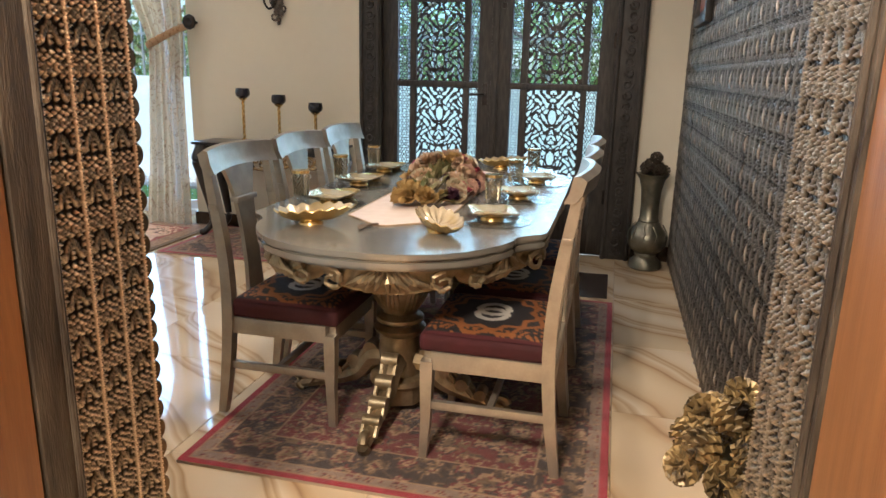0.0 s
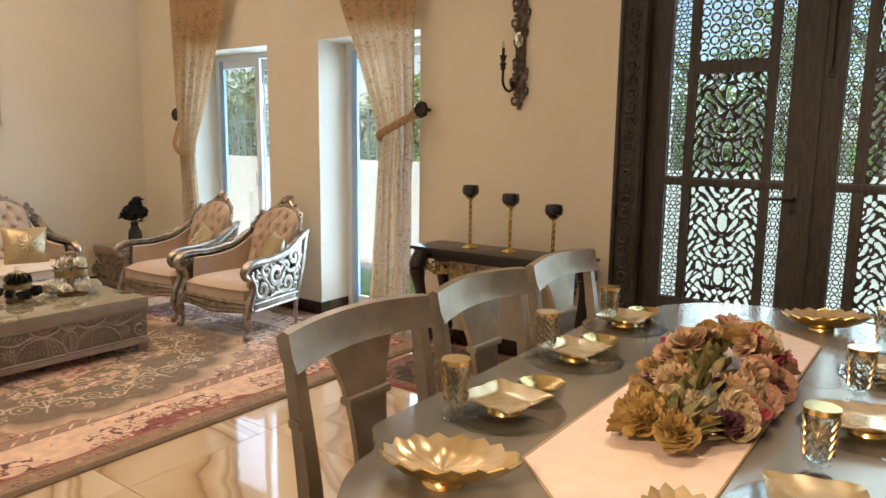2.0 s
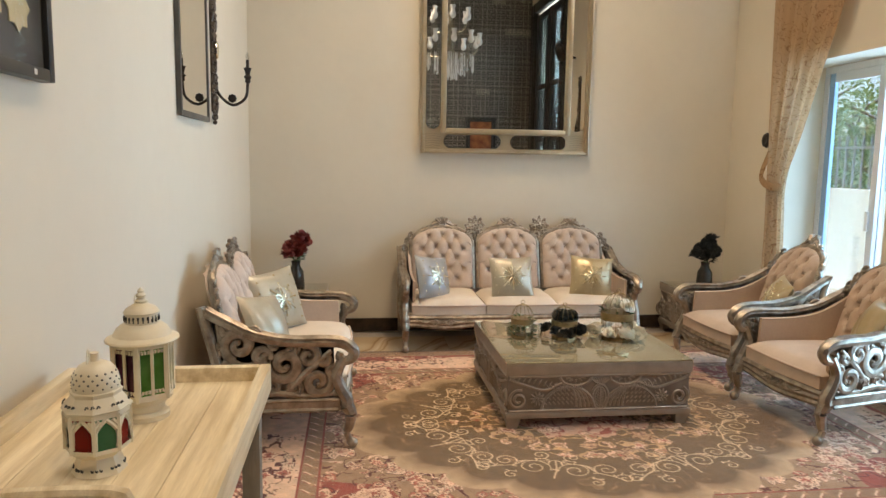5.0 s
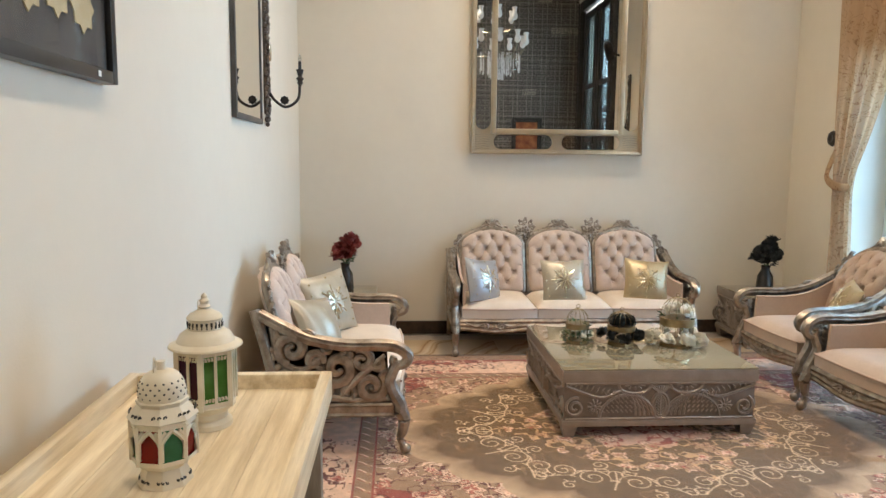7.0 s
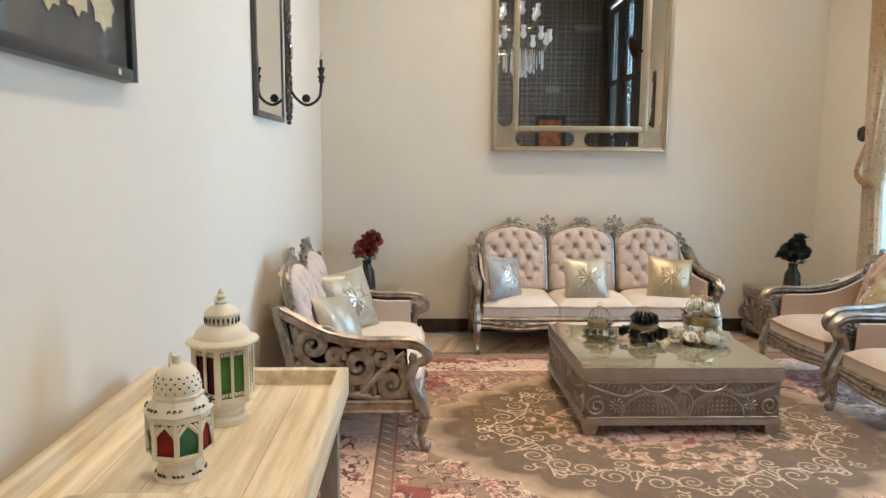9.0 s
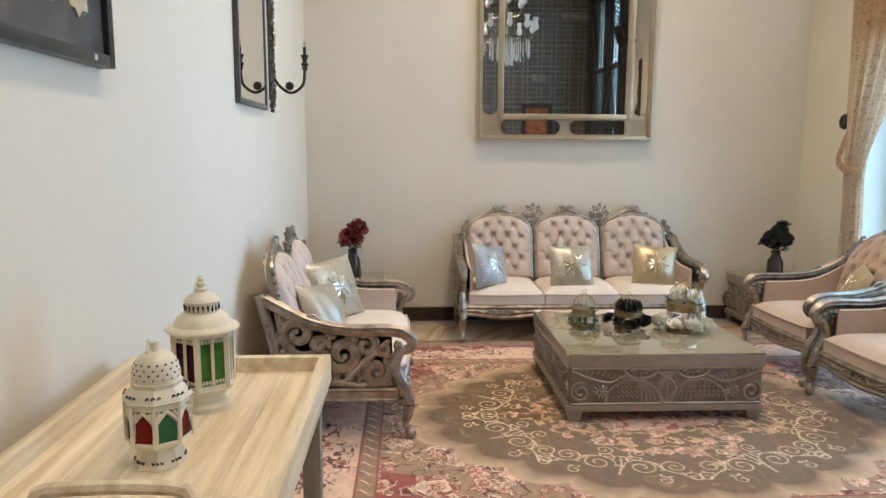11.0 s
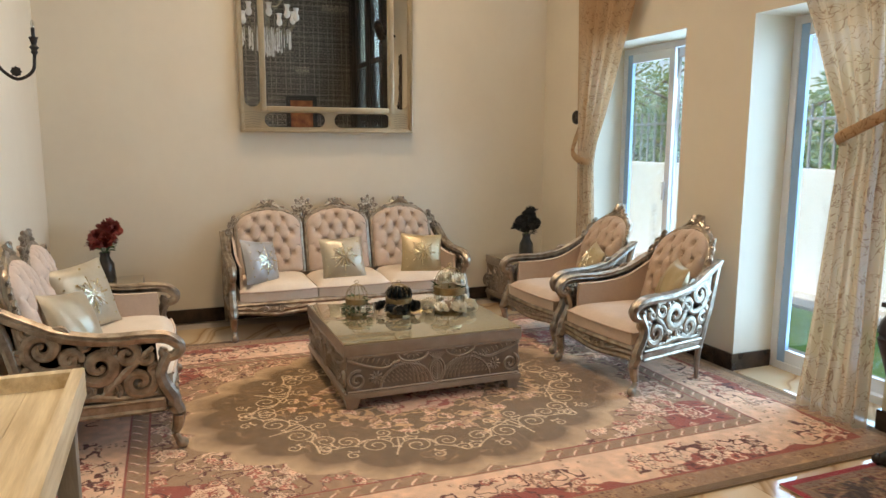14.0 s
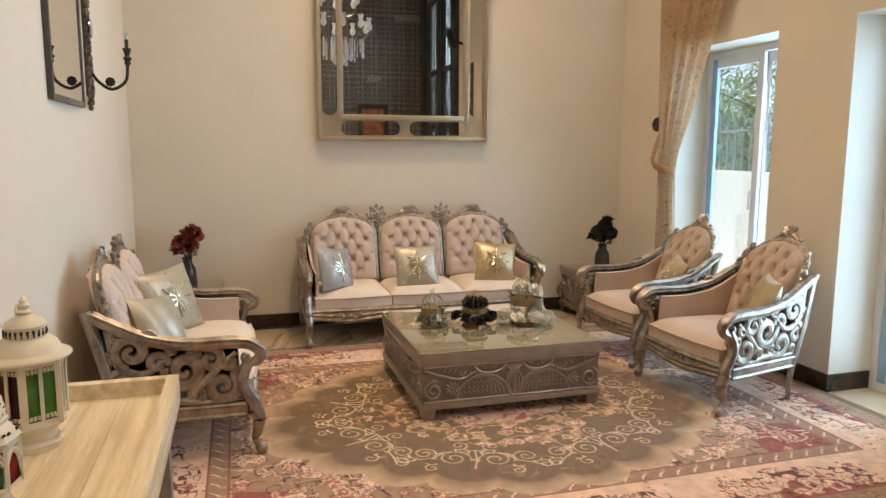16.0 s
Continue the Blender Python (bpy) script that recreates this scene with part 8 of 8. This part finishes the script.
rnd = random.Random(12)
for p in ((-0.05, 0, 0.7), (0.04, -0.03, 0.7), (0.03, 0.05, 0.71), (-0.02, 0.03, 0.73), (0.015, 0.0, 0.78), (-0.045, -0.05, 0.72), (0.07, 0.02, 0.69)):
    part("pine_cone", pine_cone(bmesh.new(), p, 0.045, rnd), CONE, fv, smooth=False)
pv = thing("pine_cone_vase", "gilded pine cones heaped in a pewter vase by the doorway", "vase", pose(0.985, 1.82, 0.0))
part("body", lathe(bmesh.new(), [(r * 0.85, z * 0.8) for r, z in FV], 30), PEWTER, pv)
for k in range(22):
    a = k * 2.4
    f = k / 21
    rr = 0.125 * math.sqrt(1 - f * f * 0.75)
    part("pine_cone", pine_cone(bmesh.new(), (rr * math.cos(a), rr * math.sin(a), 0.5 + 0.18 * f), 0.042, rnd), GILTCONE, pv, smooth=False)

# ---- chandelier and ceiling fan ----
cd = thing("chandelier", "unlit crystal chandelier hanging above the dining table", "chandelier", pose(-0.1, 3.95, 2.75))
part("stem", lathe(bmesh.new(), [(0.02, 0.35), (0.05, 0.4), (0.03, 0.5), (0.06, 0.6), (0.025, 0.75), (0.02, 1.0), (0.04, 1.1), (0.012, 1.2), (0.012, 2.2), (0.08, 2.24), (0.08, 2.249)], 20), PEWTER, cd)
for tier, (n, R, z) in enumerate(((10, 0.5, 0.55), (6, 0.32, 0.95))):
    for k in range(n):
        a = 2 * math.pi * k / n
        m = pose(0, 0, 0, 0, 0, math.degrees(a))
        part("arm", sweep(bmesh.new(), [m @ q for q in smooth_line([(0.03, 0, z), (R * 0.4, 0, z - 0.12), (R * 0.8, 0, z - 0.1), (R, 0, z + 0.04)], 5)], 0.01, 6), PEWTER, cd)
        part("glass_shade", lathe(bmesh.new(), [(0.02, 0.0), (0.045, 0.03), (0.05, 0.07), (0.03, 0.12), (0.035, 0.17), (0.048, 0.2)], 14, tuple(m @ Vector((R, 0, z + 0.05)))), UPVC, cd)
for k in range(120):
    a = k * 2.399
    r = 0.06 + 0.42 * ((k * 7) % 17) / 17
    top = 0.5 - 0.1 * r
    ln = 0.42 - 0.55 * r + 0.1 * ((k * 5) % 7) / 7
    pts = [(r * math.cos(a), r * math.sin(a), top - ln * q / 3) for q in range(4)]
    bm = sweep(bmesh.new(), pts, [0.004, 0.006, 0.006, 0.011], 5)
    part("crystal_drop", bm, UPVC if k % 3 else CLEAR, cd)
cf = thing("wall_spotlight", "dark unlit spotlight on a bracket high on the wall", "lamp", pose(-1.62, YN, 3.0))
part("bracket", sweep(bmesh.new(), [(0, 0, 0), (0, -0.12, 0.02), (0, -0.2, 0.06)], 0.018, 8), BLACKIRON, cf)
bm = lathe(bmesh.new(), [(0.05, -0.16), (0.065, -0.15), (0.065, 0.12), (0.045, 0.16), (0.02, 0.18)], 18)
bmesh.ops.transform(bm, verts=bm.verts, matrix=pose(0, -0.24, 0.08, 25, -55, 0))
part("housing", bm, BLACKIRON, cf)

# ---- trees beyond the garden wall ----
BARK = mat("grey_brown_bark", (0.12, 0.09, 0.06), 0.9, colour2=(0.2, 0.15, 0.1), scale=12, stretch=(1, 1, 0.3), bump=0.5)
FOLIAGE = mat("sunlit_tree_leaves", (0.14, 0.26, 0.06), 0.6, colour2=(0.28, 0.40, 0.13), scale=2.5)

ft = FOLIAGE.node_tree
fp = ft.nodes["Principled BSDF"]
fg = ft.nodes.new("ShaderNodeBsdfTranslucent")
ft.links.new(fp.inputs["Base Color"].links[0].from_socket, fg.inputs[0])
fm = ft.nodes.new("ShaderNodeMixShader")
fm.inputs[0].default_value = 0.45
ft.links.new(fp.outputs[0], fm.inputs[1])
ft.links.new(fg.outputs[0], fm.inputs[2])
ft.links.new(fm.outputs[0], ft.nodes["Material Output"].inputs[0])


def tree(x, y, h, seed):
    rnd = random.Random(seed)
    t = thing("tree", "leafy green garden tree beyond the boundary wall", "tree", pose(x, y, -0.16), "garden trees")
    part("trunk", sweep(bmesh.new(), [(0, 0, 0), (0.05, 0.03, h * 0.3), (-0.04, 0, h * 0.6), (0, 0, h * 0.85)], [0.14, 0.1, 0.06, 0.02], 8), BARK, t)
    lb, cb = bmesh.new(), bmesh.new()
    for k in range(9):
        a = k * 2.4
        z0 = h * (0.25 + 0.06 * k)
        tip = Vector((math.cos(a) * h * 0.3, math.sin(a) * h * 0.3, z0 + h * 0.16))
        sweep(lb, [(0, 0, z0), tuple(tip * 0.55 + Vector((0, 0, z0 * 0.45 + 0.02))), tuple(tip)], [0.05, 0.03, 0.01], 6)
        for c in range(3):
            cc = tip * rnd.uniform(0.5, 1.05) + Vector((rnd.uniform(-0.3, 0.3), rnd.uniform(-0.3, 0.3), rnd.uniform(-0.1, 0.4)))
            if c:
                cc.z = z0 + rnd.uniform(-0.2, 0.6)
            for q in range(85):
                d = Vector((rnd.gauss(0, 1), rnd.gauss(0, 1), rnd.gauss(0, 0.8))).normalized()
                leaf(cb, cc + d * rnd.uniform(0.12, 0.2) * h * 0.62, d + Vector((rnd.uniform(-0.5, 0.5), rnd.uniform(-0.5, 0.5), -0.3)), 0.14, 0.035)
    part("limbs", lb, BARK, t)
    part("crown", cb, FOLIAGE, t, smooth=False)


for i, (x, y, h) in enumerate(((-9.6, 10.4, 3.0), (-7.6, 10.2, 2.6), (-6.2, 10.6, 3.3), (-11.5, 10.8, 3.4), (-4.4, 10.3, 2.8), (-13.8, 11.5, 3.6), (-2.0, 10.4, 3.2), (-0.3, 10.3, 3.6), (1.5, 10.5, 3.1))):
    tree(x, y, h, i)
# ---- marble floor tiles ----
tm = None
for i in range(-9, 3):
    for j in range(-6, 4):
        x, y = 0.75 + i * 0.75, 3.85 + j * 0.75
        if x + 0.75 < XW or x > XE or y > YN + 0.0 or y + 0.75 < -1.9:
            continue
        if tm is None:
            tm = part("tile", B(0.001, 0.749, 0.001, 0.749, -0.012, 0.0, 0.0012, seg=1), MARBLE, FLOOR, smooth=False)
            o = tm
        else:
            o = tm.copy()
            scene.collection.objects.link(o)
        o.location = (x, y, 0)
part("inlay_tile", B(0.44, 0.71, 4.6, 5.15, -0.004, 0.0012), SKIRT, FLOOR, "dark brown marble inlay", smooth=False)
